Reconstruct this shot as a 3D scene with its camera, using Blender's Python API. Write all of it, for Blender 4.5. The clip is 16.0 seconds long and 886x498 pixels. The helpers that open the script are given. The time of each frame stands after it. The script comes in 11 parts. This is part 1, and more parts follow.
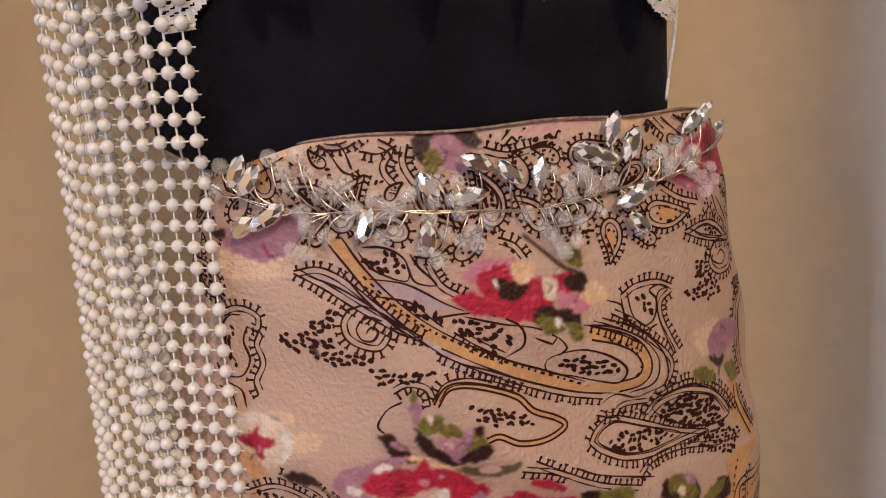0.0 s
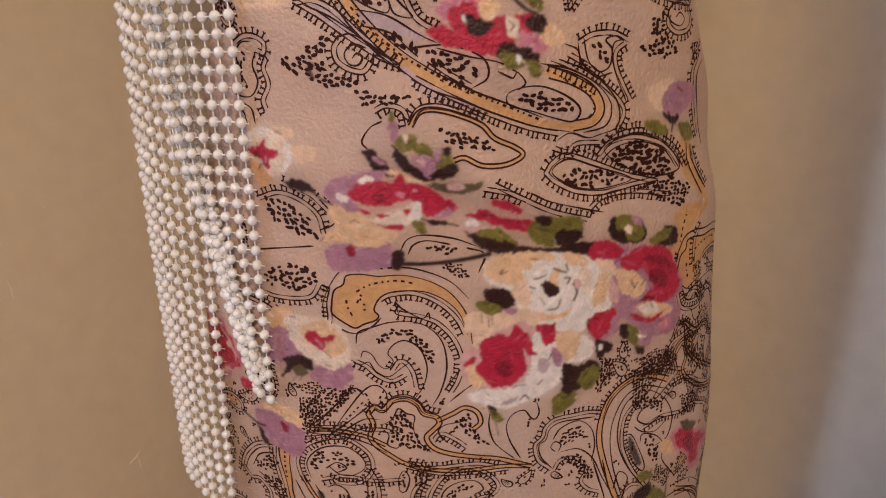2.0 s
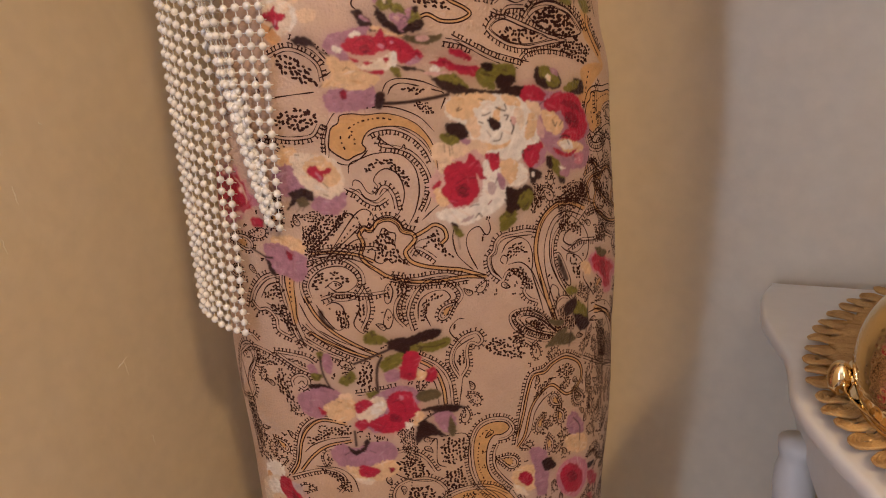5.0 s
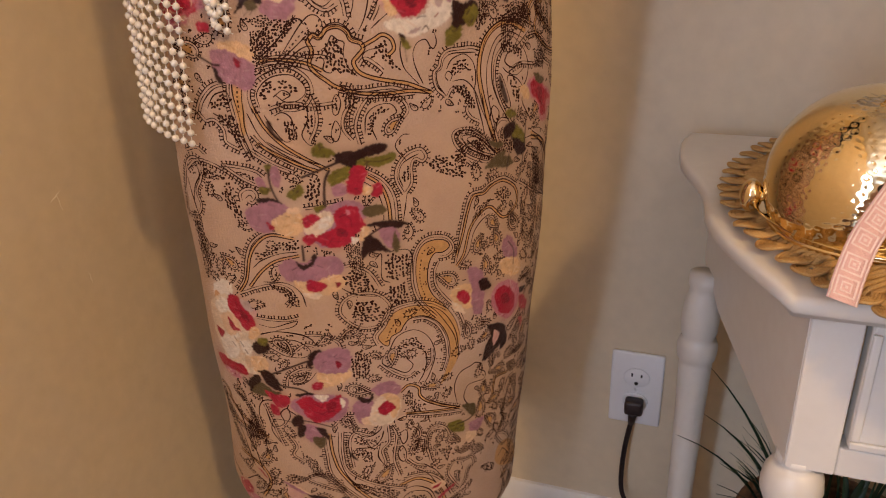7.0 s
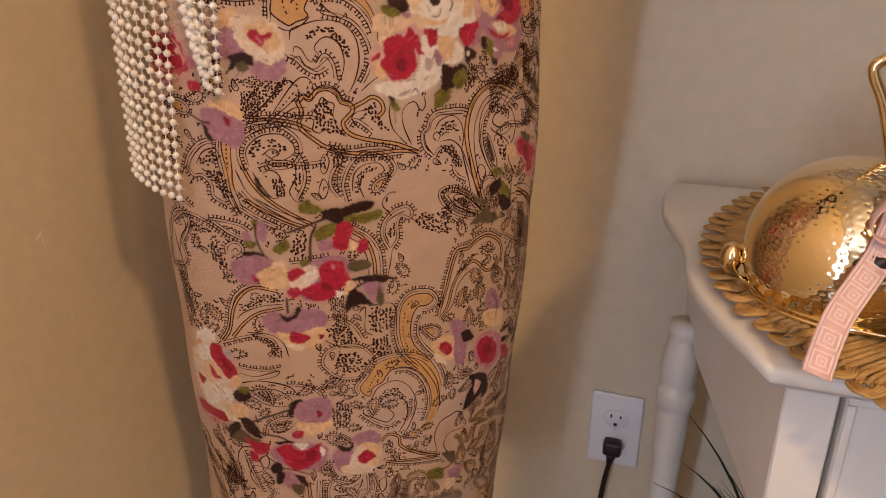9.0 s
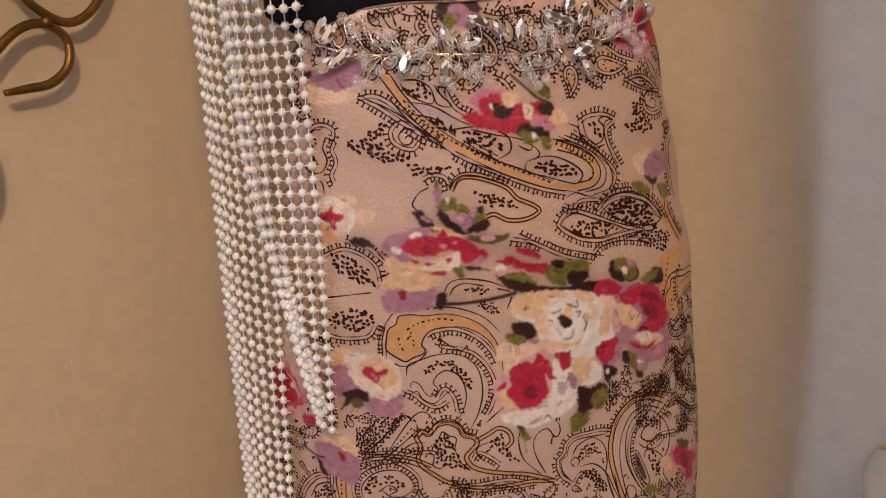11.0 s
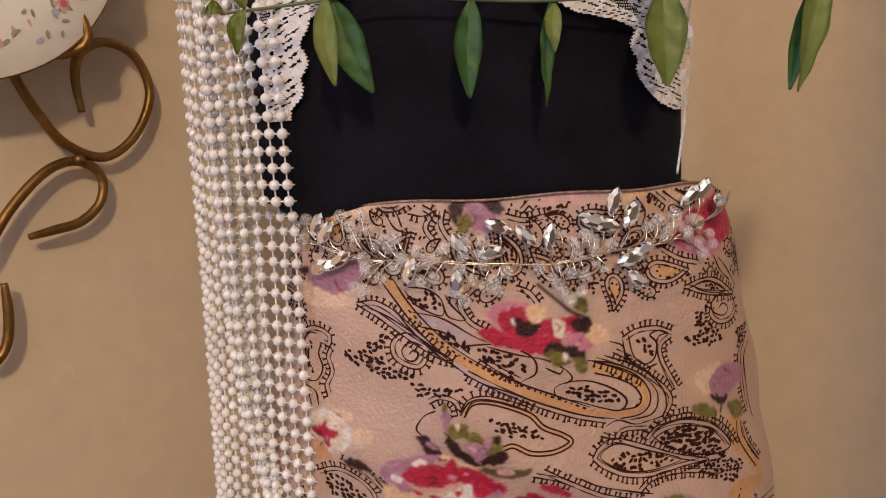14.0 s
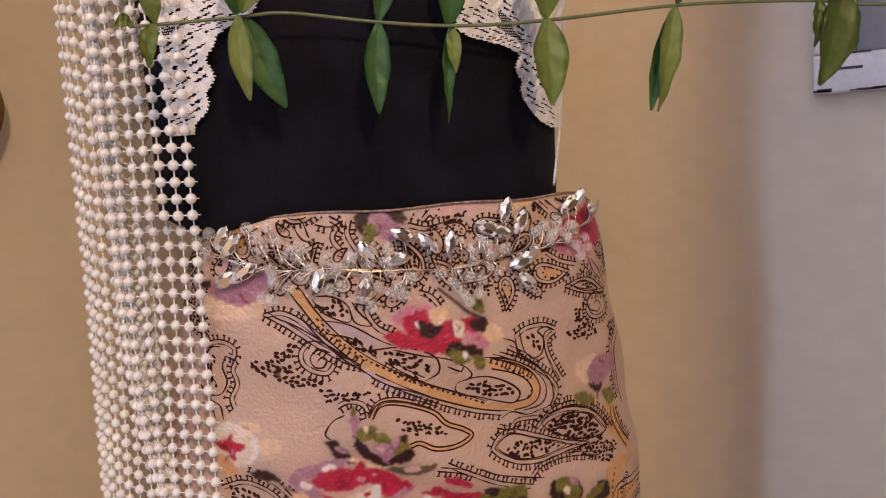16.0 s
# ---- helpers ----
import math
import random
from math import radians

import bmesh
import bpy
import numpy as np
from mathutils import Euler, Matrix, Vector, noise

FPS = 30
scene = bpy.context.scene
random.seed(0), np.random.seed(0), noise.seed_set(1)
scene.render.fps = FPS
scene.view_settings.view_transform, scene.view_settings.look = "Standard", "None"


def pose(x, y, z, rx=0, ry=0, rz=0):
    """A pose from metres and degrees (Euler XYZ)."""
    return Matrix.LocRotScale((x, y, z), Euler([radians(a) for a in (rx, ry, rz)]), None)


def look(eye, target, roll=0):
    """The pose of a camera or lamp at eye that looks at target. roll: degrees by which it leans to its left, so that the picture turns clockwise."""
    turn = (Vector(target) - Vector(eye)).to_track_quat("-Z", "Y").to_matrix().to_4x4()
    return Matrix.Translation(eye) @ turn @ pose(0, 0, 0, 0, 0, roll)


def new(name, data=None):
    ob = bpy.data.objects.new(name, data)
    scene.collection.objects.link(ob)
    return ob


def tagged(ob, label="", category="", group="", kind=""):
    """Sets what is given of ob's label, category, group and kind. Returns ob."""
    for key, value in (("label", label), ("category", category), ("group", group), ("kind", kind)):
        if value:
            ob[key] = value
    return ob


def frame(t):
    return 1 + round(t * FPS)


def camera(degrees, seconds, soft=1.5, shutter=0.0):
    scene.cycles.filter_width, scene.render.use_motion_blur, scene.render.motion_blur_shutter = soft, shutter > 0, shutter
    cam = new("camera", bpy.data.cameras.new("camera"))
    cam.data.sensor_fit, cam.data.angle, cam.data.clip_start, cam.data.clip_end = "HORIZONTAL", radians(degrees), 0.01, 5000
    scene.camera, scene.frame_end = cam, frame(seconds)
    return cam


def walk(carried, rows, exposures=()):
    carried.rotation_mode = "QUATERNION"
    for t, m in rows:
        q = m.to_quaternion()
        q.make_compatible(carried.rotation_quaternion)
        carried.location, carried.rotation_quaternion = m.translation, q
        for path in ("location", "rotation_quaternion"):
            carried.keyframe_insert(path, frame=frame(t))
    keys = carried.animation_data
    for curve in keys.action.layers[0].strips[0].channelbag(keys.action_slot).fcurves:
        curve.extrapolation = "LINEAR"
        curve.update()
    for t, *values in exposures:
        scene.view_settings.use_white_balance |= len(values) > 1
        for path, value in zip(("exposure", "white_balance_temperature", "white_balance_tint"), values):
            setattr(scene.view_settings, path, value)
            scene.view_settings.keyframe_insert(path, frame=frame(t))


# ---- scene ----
cam = camera(61.0, 16.0, soft=1.1)
PATH = [
    (0, (0.001, -0.016, 1.13), (-0.975, 1.698, 0.796), -4.6),
    (0.5, (0.018, -0.025, 1.118), (-1.034, 1.631, 0.729), -4.3),
    (1, (0.043, -0.033, 1.109), (-1.035, 1.59, 0.658), -3.5),
    (1.5, (0.061, -0.042, 1.094), (-1.016, 1.549, 0.537), -3.1),
    (2, (0.062, -0.054, 1.078), (-1.024, 1.504, 0.454), -3.0),
    (2.5, (0.065, -0.072, 1.065), (-1.02, 1.475, 0.409), -2.8),
    (3, (0.083, -0.083, 1.062), (-1.012, 1.454, 0.402), -2.6),
    (3.2, (0.092, -0.087, 1.06), (-1.008, 1.45, 0.404), -2.5),
    (5.3, (0.093, -0.214, 0.991), (-0.734, 1.517, 0.428), -4.8),
    (5.5, (0.096, -0.221, 0.983), (-0.717, 1.516, 0.415), -4.9),
    (6, (0.093, -0.228, 0.97), (-0.672, 1.511, 0.343), -4.2),
    (6.5, (0.089, -0.235, 0.957), (-0.617, 1.49, 0.233), -3.3),
    (7, (0.088, -0.245, 0.952), (-0.552, 1.465, 0.136), -2.1),
    (7.5, (0.085, -0.246, 0.947), (-0.517, 1.444, 0.063), -0.8),
    (8, (0.087, -0.245, 0.944), (-0.486, 1.433, 0.019), 0.1),
    (8.5, (0.088, -0.244, 0.955), (-0.476, 1.44, 0.035), 0.4),
    (9, (0.085, -0.237, 0.984), (-0.518, 1.502, 0.2), -0.1),
    (9.5, (0.084, -0.228, 1.005), (-0.631, 1.528, 0.369), -1.8),
    (10, (0.076, -0.211, 1.024), (-0.767, 1.533, 0.526), -3.3),
    (10.2, (0.073, -0.199, 1.033), (-0.807, 1.541, 0.588), -3.7),
    (12.3, (0.077, -0.08, 1.125), (-1.088, 1.509, 0.784), -4.0),
    (12.5, (0.08, -0.074, 1.128), (-1.093, 1.512, 0.803), -3.8),
    (13, (0.082, -0.063, 1.133), (-1.127, 1.5, 0.823), -3.5),
    (13.5, (0.079, -0.051, 1.147), (-1.164, 1.488, 0.85), -3.5),
    (14, (0.074, -0.049, 1.152), (-1.194, 1.473, 0.875), -3.3),
    (14.5, (0.065, -0.055, 1.161), (-1.205, 1.471, 0.915), -3.1),
    (15, (0.052, -0.062, 1.164), (-1.125, 1.54, 0.935), -2.7),
    (15.5, (0.055, -0.067, 1.158), (-0.972, 1.633, 0.92), -2.5),
    (16, (0.058, -0.084, 1.149), (-0.842, 1.686, 0.91), -3.4),
]
walk(cam, [(t, look(eye, target, roll)) for t, eye, target, roll in PATH],
     [(0, -0.13, 6350, 9), (3, -0.18, 6300, 9), (5.5, -0.2, 7800, 10), (8.0, -0.2, 8400, 13), (9.0, -0.2, 8400, 13), (10.0, -0.18, 7500, 11), (12.5, -0.18, 6350, 9), (16, -0.10, 6300, 13)])

# ---------------------------------------------------------------- light
WALL_X, WALL_Y, ROOM = -0.475, 0.66, 4.6      # faces of the two corner walls, reach of the room
CEIL = 2.44
LAMP_X, LAMP_Y = 1.2, -1.15
WIN_Y0, WIN_Y1, WIN_Z0, WIN_Z1 = -2.9, -1.7, 0.3, 2.15

world = bpy.data.worlds.new("sky")
scene.world = world
world.use_nodes = True
wn = world.node_tree
sky = wn.nodes.new("ShaderNodeTexSky")
sky.sky_type, sky.sun_disc, sky.sun_elevation, sky.sun_rotation = "NISHITA", False, radians(38), radians(200)
wn.nodes["Background"].inputs["Strength"].default_value = 0.12
wn.links.new(sky.outputs[0], wn.nodes["Background"].inputs["Color"])


def area_lamp(name, m, sx, sy, watts, colour):
    data = bpy.data.lights.new(name, "AREA")
    data.shape, data.size, data.size_y, data.energy, data.color = "RECTANGLE", sx, sy, watts, colour
    ob = new(name, data)
    ob.matrix_world = m
    return ob


# daylight in the window's opening
area_lamp("window_daylight", look((WALL_X - 0.05, (WIN_Y0 + WIN_Y1) / 2, (WIN_Z0 + WIN_Z1) / 2), (1.0, (WIN_Y0 + WIN_Y1) / 2, (WIN_Z0 + WIN_Z1) / 2)),
          WIN_Y1 - WIN_Y0 - 0.1, WIN_Z1 - WIN_Z0 - 0.1, 166.0, (0.42, 0.59, 1.0))
# warm bulb of the ceiling lamp
bulb = bpy.data.lights.new("ceiling_bulb", "POINT")
bulb.energy, bulb.color, bulb.shadow_soft_size = 92.0, (1.0, 0.71, 0.42), 0.065
new("ceiling_bulb", bulb).location = (LAMP_X, LAMP_Y, 2.12)


# ---------------------------------------------------------------- materials
def material(name):
    m = bpy.data.materials.new(name)
    m.use_nodes = True
    return m, m.node_tree, m.node_tree.nodes["Principled BSDF"]


def surface(name, dark, light, scale=8.0, fine=120.0, rough=0.5, bump=0.1, metal=0.0, spread=0.0, depth=0.002, **more):
    """Two scales of noise between two colours, fine bump and uneven gloss."""
    m, nt, p = material(name)
    co = nt.nodes.new("ShaderNodeTexCoord")
    a, b = nt.nodes.new("ShaderNodeTexNoise"), nt.nodes.new("ShaderNodeTexNoise")
    a.inputs["Scale"].default_value, b.inputs["Scale"].default_value = scale, fine
    a.inputs["Detail"].default_value = 4
    mix = nt.nodes.new("ShaderNodeMath")
    mix.operation, mix.inputs[1].default_value = "MULTIPLY_ADD", 0.35
    sub = nt.nodes.new("ShaderNodeMath")
    sub.operation, sub.inputs[1].default_value = "MULTIPLY", 0.65
    ramp = nt.nodes.new("ShaderNodeValToRGB")
    ramp.color_ramp.elements[0].position, ramp.color_ramp.elements[1].position = 0.3, 0.7
    ramp.color_ramp.elements[0].color, ramp.color_ramp.elements[1].color = (*dark, 1), (*light, 1)
    bp = nt.nodes.new("ShaderNodeBump")
    bp.inputs["Strength"].default_value, bp.inputs["Distance"].default_value = bump, depth
    rr = nt.nodes.new("ShaderNodeMapRange")
    rr.inputs["To Min"].default_value, rr.inputs["To Max"].default_value = max(rough - 0.08, 0.02), min(rough + 0.08, 1)
    for n in (a, b):
        nt.links.new(co.outputs["Object"], n.inputs["Vector"])
    nt.links.new(b.outputs[0], mix.inputs[0])
    nt.links.new(a.outputs[0], sub.inputs[0])
    nt.links.new(sub.outputs[0], mix.inputs[2])
    nt.links.new(mix.outputs[0], ramp.inputs[0])
    nt.links.new(ramp.outputs[0], p.inputs["Base Color"])
    nt.links.new(b.outputs[0], bp.inputs["Height"])
    nt.links.new(bp.outputs[0], p.inputs["Normal"])
    nt.links.new(a.outputs[0], rr.inputs[0])
    nt.links.new(rr.outputs[0], p.inputs["Roughness"])
    p.inputs["Metallic"].default_value = metal
    for key, value in more.items():
        p.inputs[key.replace("_", " ")].default_value = value
    return m


M_WALL = surface("beige wall paint", (0.61, 0.512, 0.372), (0.73, 0.612, 0.445), 1.7, 55, 0.5, 0.35, depth=0.001)
# shallow trowel waves under the wall's paint
_nt = M_WALL.node_tree
_wave, _bend, _co = _nt.nodes.new("ShaderNodeTexNoise"), _nt.nodes.new("ShaderNodeBump"), _nt.nodes.new("ShaderNodeTexCoord")
_wave.inputs["Scale"].default_value, _wave.inputs["Detail"].default_value, _wave.inputs["Distortion"].default_value = 11, 3, 0.8
_bend.inputs["Strength"].default_value, _bend.inputs["Distance"].default_value = 0.35, 0.006
_nt.links.new(_co.outputs["Object"], _wave.inputs["Vector"])
_nt.links.new(_wave.outputs[0], _bend.inputs["Height"])
_fine = next(n for n in _nt.nodes if n.type == "BUMP" and n != _bend)
_nt.links.new(_bend.outputs[0], _fine.inputs["Normal"])
M_CEIL = surface("white ceiling paint", (0.75, 0.74, 0.72), (0.8, 0.79, 0.77), 3, 90, 0.8, 0.2)
M_TRIM = surface("white trim paint", (0.72, 0.7, 0.66), (0.8, 0.78, 0.74), 5, 60, 0.32, 0.05)
M_TABLE = surface("cream furniture paint", (0.66, 0.63, 0.57), (0.74, 0.71, 0.65), 6, 70, 0.34, 0.06)
M_FLOOR = surface("dark stained floor wood", (0.05, 0.018, 0.01), (0.1, 0.04, 0.022), 12, 200, 0.3, 0.1)
M_PEARL = surface("pearl", (0.70, 0.68, 0.66), (0.84, 0.82, 0.80), 40, 300, 0.2, 0.0, Coat_Weight=1.0, Coat_Roughness=0.1, Coat_IOR=1.8)
M_THREAD = surface("white thread", (0.75, 0.73, 0.7), (0.8, 0.78, 0.75), 60, 400, 0.6, 0.1)
M_VELVET = surface("black velvet", (0.0016, 0.0012, 0.0026), (0.0105, 0.0088, 0.0135), 34, 500, 0.9, 0.3, Sheen_Weight=0.05, Sheen_Roughness=0.4, Specular_IOR_Level=0.15)
M_LACE = surface("white lace", (0.74, 0.7, 0.68), (0.86, 0.83, 0.81), 60, 700, 0.75, 0.6, Sheen_Weight=0.2)
M_BRONZE = surface("antique gold metal", (0.15, 0.078, 0.022), (0.3, 0.165, 0.05), 30, 200, 0.42, 0.15, metal=0.85)
M_GOLD = surface("polished gold", (0.86, 0.68, 0.40), (0.92, 0.76, 0.50), 20, 100, 0.05, 0.0, metal=1.0)
M_SILVER = surface("silver wire", (0.6, 0.5, 0.4), (0.76, 0.68, 0.58), 60, 200, 0.25, 0.0, metal=1.0)
M_GEM = surface("foil backed crystal", (0.8, 0.78, 0.74), (0.98, 0.97, 0.95), 260, 700, 0.09, 0.0, metal=1.0, Coat_Weight=1.0)
# white colour imitates facets that catch the light
M_GEM_GLINT = surface("crystal facet painted as glint", (0.75, 0.74, 0.72), (0.92, 0.91, 0.89), 260, 700, 0.1, 0.0, Coat_Weight=1.0)
M_PLATE = surface("glazed china", (0.74, 0.72, 0.66), (0.8, 0.78, 0.72), 5, 40, 0.14, 0.02, Coat_Weight=0.4)
M_OUTLET = surface("white plastic", (0.78, 0.79, 0.8), (0.82, 0.83, 0.84), 8, 90, 0.3, 0.02)
M_DARK = surface("dark brown rubber", (0.015, 0.008, 0.008), (0.03, 0.016, 0.015), 20, 150, 0.4, 0.05)
# near black that stands in for the shade inside the outlet's openings
M_HOLE_SHADE = surface("slot_shade", (0.01, 0.01, 0.01), (0.02, 0.02, 0.02), 20, 150, 0.6, 0.0)
M_JUTE = surface("jute cord", (0.42, 0.22, 0.07), (0.7, 0.43, 0.17), 60, 900, 0.85, 0.8)
M_WICKER = surface("wicker", (0.13, 0.06, 0.03), (0.3, 0.16, 0.08), 40, 300, 0.7, 0.4)
M_GRASS = surface("plastic grass", (0.008, 0.024, 0.011), (0.028, 0.066, 0.022), 14, 120, 0.45, 0.1)
M_LEAF = surface("leaf", (0.04, 0.125, 0.03), (0.11, 0.235, 0.06), 25, 200, 0.42, 0.25)
M_LEAF2 = surface("pale leaf", (0.18, 0.24, 0.045), (0.34, 0.40, 0.11), 25, 200, 0.45, 0.25)
M_LEAF3 = surface("olive leaf", (0.085, 0.13, 0.022), (0.19, 0.225, 0.05), 25, 200, 0.45, 0.25)
M_STEM = surface("green stem", (0.08, 0.1, 0.04), (0.16, 0.18, 0.08), 30, 200, 0.5, 0.1)
M_RIBBON = surface("pink ribbon", (0.72, 0.42, 0.36), (0.8, 0.50, 0.44), 30, 500, 0.5, 0.3, Sheen_Weight=0.3)
M_RIBBON2 = surface("pale ribbon thread", (0.78, 0.58, 0.52), (0.85, 0.66, 0.60), 40, 500, 0.5, 0.3)
M_BLACK = surface("black metal", (0.008, 0.008, 0.009), (0.016, 0.016, 0.017), 20, 150, 0.35, 0.05)
M_FRAME = surface("distressed white wood", (0.6, 0.57, 0.55), (0.82, 0.8, 0.78), 14, 200, 0.6, 0.4)
M_WORN = surface("bare dark wood", (0.05, 0.035, 0.03), (0.1, 0.07, 0.06), 30, 200, 0.7, 0.4)
M_PRINT = surface("grey print", (0.3, 0.28, 0.29), (0.5, 0.47, 0.47), 9, 60, 0.5, 0.0)

M_GLASS, _nt, _p = material("clear crystal")
_p.inputs["Base Color"].default_value = (0.93, 0.92, 0.89, 1)
_p.inputs["Alpha"].default_value, _p.inputs["IOR"].default_value, _p.inputs["Roughness"].default_value = 0.2, 1.7, 0.04
M_PANE, _nt, _p = material("window pane")
_p.inputs["Transmission Weight"].default_value, _p.inputs["IOR"].default_value, _p.inputs["Roughness"].default_value = 1.0, 1.45, 0.0
M_LAMP, _nt, _p = material("lit lamp glass")
_p.inputs["Emission Color"].default_value, _p.inputs["Emission Strength"].default_value = (1, 0.75, 0.48, 1), 6.0


# ---------------------------------------------------------------- building helpers
def thing(name, at, label, category, group="", kind=""):
    ob = new(name)
    ob.empty_display_size = 0.02
    ob.location = at
    return tagged(ob, label, category, group, kind)


def to_object(name, bm, mat, smooth=True):
    me = bpy.data.meshes.new(name)
    bm.normal_update()
    bm.to_mesh(me)
    bm.free()
    me.materials.append(mat)
    if smooth:
        me.polygons.foreach_set("use_smooth", [True] * len(me.polygons))
    return new(name, me)


def part(name, bm, mat, parent, label="", smooth=True):
    """One mesh under a thing or under a part; the mesh is given in world places."""
    ob = to_object(name, bm, mat, smooth)
    adopt(ob, parent)
    if label:
        ob["label"] = label
    return ob


def origin_of(ob):
    m = Matrix.Identity(4)
    while ob:
        m = Matrix.Translation(ob.location) @ m if ob.parent is None else m
        ob = ob.parent
    return m


def adopt(ob, parent):
    ob.parent = parent
    if parent.type == "EMPTY":
        ob.matrix_parent_inverse = origin_of(parent).inverted()


def structure(name, bm, mat, label, smooth=False):
    return tagged(to_object(name, bm, mat, smooth), label, kind="structure")


def curve(points, n=8, closed=False):
    """A smooth line through points."""
    P = [Vector(p) for p in points]
    if closed:
        P = [P[-1], *P, P[0], P[1]]
    else:
        P = [P[0] * 2 - P[1], *P, P[-1] * 2 - P[-2]]
    out = []
    for i in range(1, len(P) - 2):
        a, b, c, d = P[i - 1:i + 3]
        for k in range(n):
            t = k / n
            out.append(0.5 * (2 * b + (c - a) * t + (2 * a - 5 * b + 4 * c - d) * t * t + (3 * b - 3 * c + d - a) * t ** 3))
    if not closed:
        out.append(P[-2])
    return out


def tube(bm, line, radius, seg=8, closed=False, flat=1.0):
    """A round rod along a line; radius is a number or a function of 0..1."""
    line = [Vector(p) for p in line]
    n = len(line)
    up = Vector((0.13, 0.31, 0.94))
    rings = []
    for i, p in enumerate(line):
        ahead = (line[(i + 1) % n] - line[i - 1]) if closed or 0 < i < n - 1 else (line[min(i + 1, n - 1)] - line[max(i - 1, 0)])
        ahead.normalize()
        side = ahead.cross(up)
        if side.length < 1e-4:
            side = ahead.cross(Vector((1, 0, 0)))
        side.normalize()
        up = side.cross(ahead).normalized()
        r = radius(i / max(n - 1, 1)) if callable(radius) else radius
        rings.append([bm.verts.new(p + (side * math.cos(2 * math.pi * k / seg) + up * flat * math.sin(2 * math.pi * k / seg)) * r) for k in range(seg)])
    pairs = list(zip(rings, rings[1:] + ([rings[0]] if closed else [])))
    if not closed:
        pairs = list(zip(rings, rings[1:]))
    for a, b in pairs:
        for k in range(seg):
            bm.faces.new((a[k], a[(k + 1) % seg], b[(k + 1) % seg], b[k]))
    if not closed:
        bm.faces.new(rings[0][::-1])
        bm.faces.new(rings[-1])
    return bm


def lathe(bm, profile, at=(0, 0, 0), seg=32):
    """A turned solid from (radius, height) pairs, bottom to top."""
    rings = [[bm.verts.new((at[0] + r * math.cos(2 * math.pi * k / seg), at[1] + r * math.sin(2 * math.pi * k / seg), at[2] + h)) for k in range(seg)] for r, h in profile]
    for a, b in zip(rings, rings[1:]):
        for k in range(seg):
            bm.faces.new((a[k], a[(k + 1) % seg], b[(k + 1) % seg], b[k]))
    bm.faces.new(rings[0][::-1])
    bm.faces.new(rings[-1])
    return bm


def box(bm, lo, hi, bevel=0.0, seg=2):
    v = bmesh.ops.create_cube(bm, size=1, matrix=Matrix.LocRotScale((Vector(lo) + Vector(hi)) / 2, None, Vector(hi) - Vector(lo)))["verts"]
    if bevel:
        e = list({e for x in v for e in x.link_edges})
        bmesh.ops.bevel(bm, geom=e, offset=bevel, segments=seg, affect="EDGES", profile=0.5)
    return bm


def slab(bm, outline, levels):
    """A flat solid over an outline: levels are (inset scale offset in metres, height), bottom to top."""
    n = len(outline)
    rings = []
    for off, z in levels:
        ring = []
        for i, p in enumerate(outline):
            a, b = Vector(outline[i - 1]), Vector(outline[(i + 1) % n])
            t = (b - a).normalized()
            ring.append(bm.verts.new((p[0] - t.y * off, p[1] + t.x * off, z)))
        rings.append(ring)
    for a, b in zip(rings, rings[1:]):
        for i in range(n):
            bm.faces.new((a[i], a[(i + 1) % n], b[(i + 1) % n], b[i]))
    bm.faces.new(rings[0][::-1])
    bm.faces.new(rings[-1])
    return bm


def ball(bm, at, r, seg=12, rings=8, squash=(1, 1, 1)):
    bmesh.ops.create_uvsphere(bm, u_segments=seg, v_segments=rings, radius=r, matrix=Matrix.LocRotScale(at, None, squash))
    return bm


# ---------------------------------------------------------------- the room
def wall_with_hole(x0, x1, y0, y1, hole=None):
    bm = bmesh.new()
    if hole is None:
        return box(bm, (x0, y0, -0.02), (x1, y1, CEIL))
    h0, h1, z0, z1 = hole
    for lo, hi in (((x0, y0, -0.02), (x1, h0, CEIL)), ((x0, h1, -0.02), (x1, y1, CEIL)), ((x0, h0, -0.02), (x1, h1, z0)), ((x0, h0, z1), (x1, h1, CEIL))):
        box(bm, lo, hi)
    return bm


structure("wall_west", wall_with_hole(WALL_X - 0.14, WALL_X, -ROOM, WALL_Y + 0.14, (WIN_Y0, WIN_Y1, WIN_Z0, WIN_Z1)), M_WALL, "beige painted wall with faint scuffs")
structure("wall_north", wall_with_hole(WALL_X, ROOM, WALL_Y, WALL_Y + 0.14), M_WALL, "beige painted wall behind the table")
structure("wall_east", wall_with_hole(ROOM, ROOM + 0.14, -ROOM, WALL_Y + 0.14), M_WALL, "plain beige wall")
structure("wall_south", wall_with_hole(WALL_X - 0.14, ROOM + 0.14, -ROOM - 0.14, -ROOM), M_WALL, "plain beige wall")
# unseen block, added to keep the bulb's light off the north wall's right part
structure("bulb_blocker", box(bmesh.new(), (0.473, -0.1, -0.02), (1.9, 0.02, CEIL), 0.006), M_WALL, "unseen beige block added to shade the north wall from the bulb")
structure("ceiling", box(bmesh.new(), (WALL_X - 0.14, -ROOM - 0.14, CEIL), (ROOM + 0.14, WALL_Y + 0.14, CEIL + 0.1)), M_CEIL, "white ceiling")
floor = structure("floor", box(bmesh.new(), (WALL_X - 0.14, -ROOM - 0.14, -0.06), (ROOM + 0.14, WALL_Y + 0.14, -0.004)), M_FLOOR, "dark reddish brown wood floor")


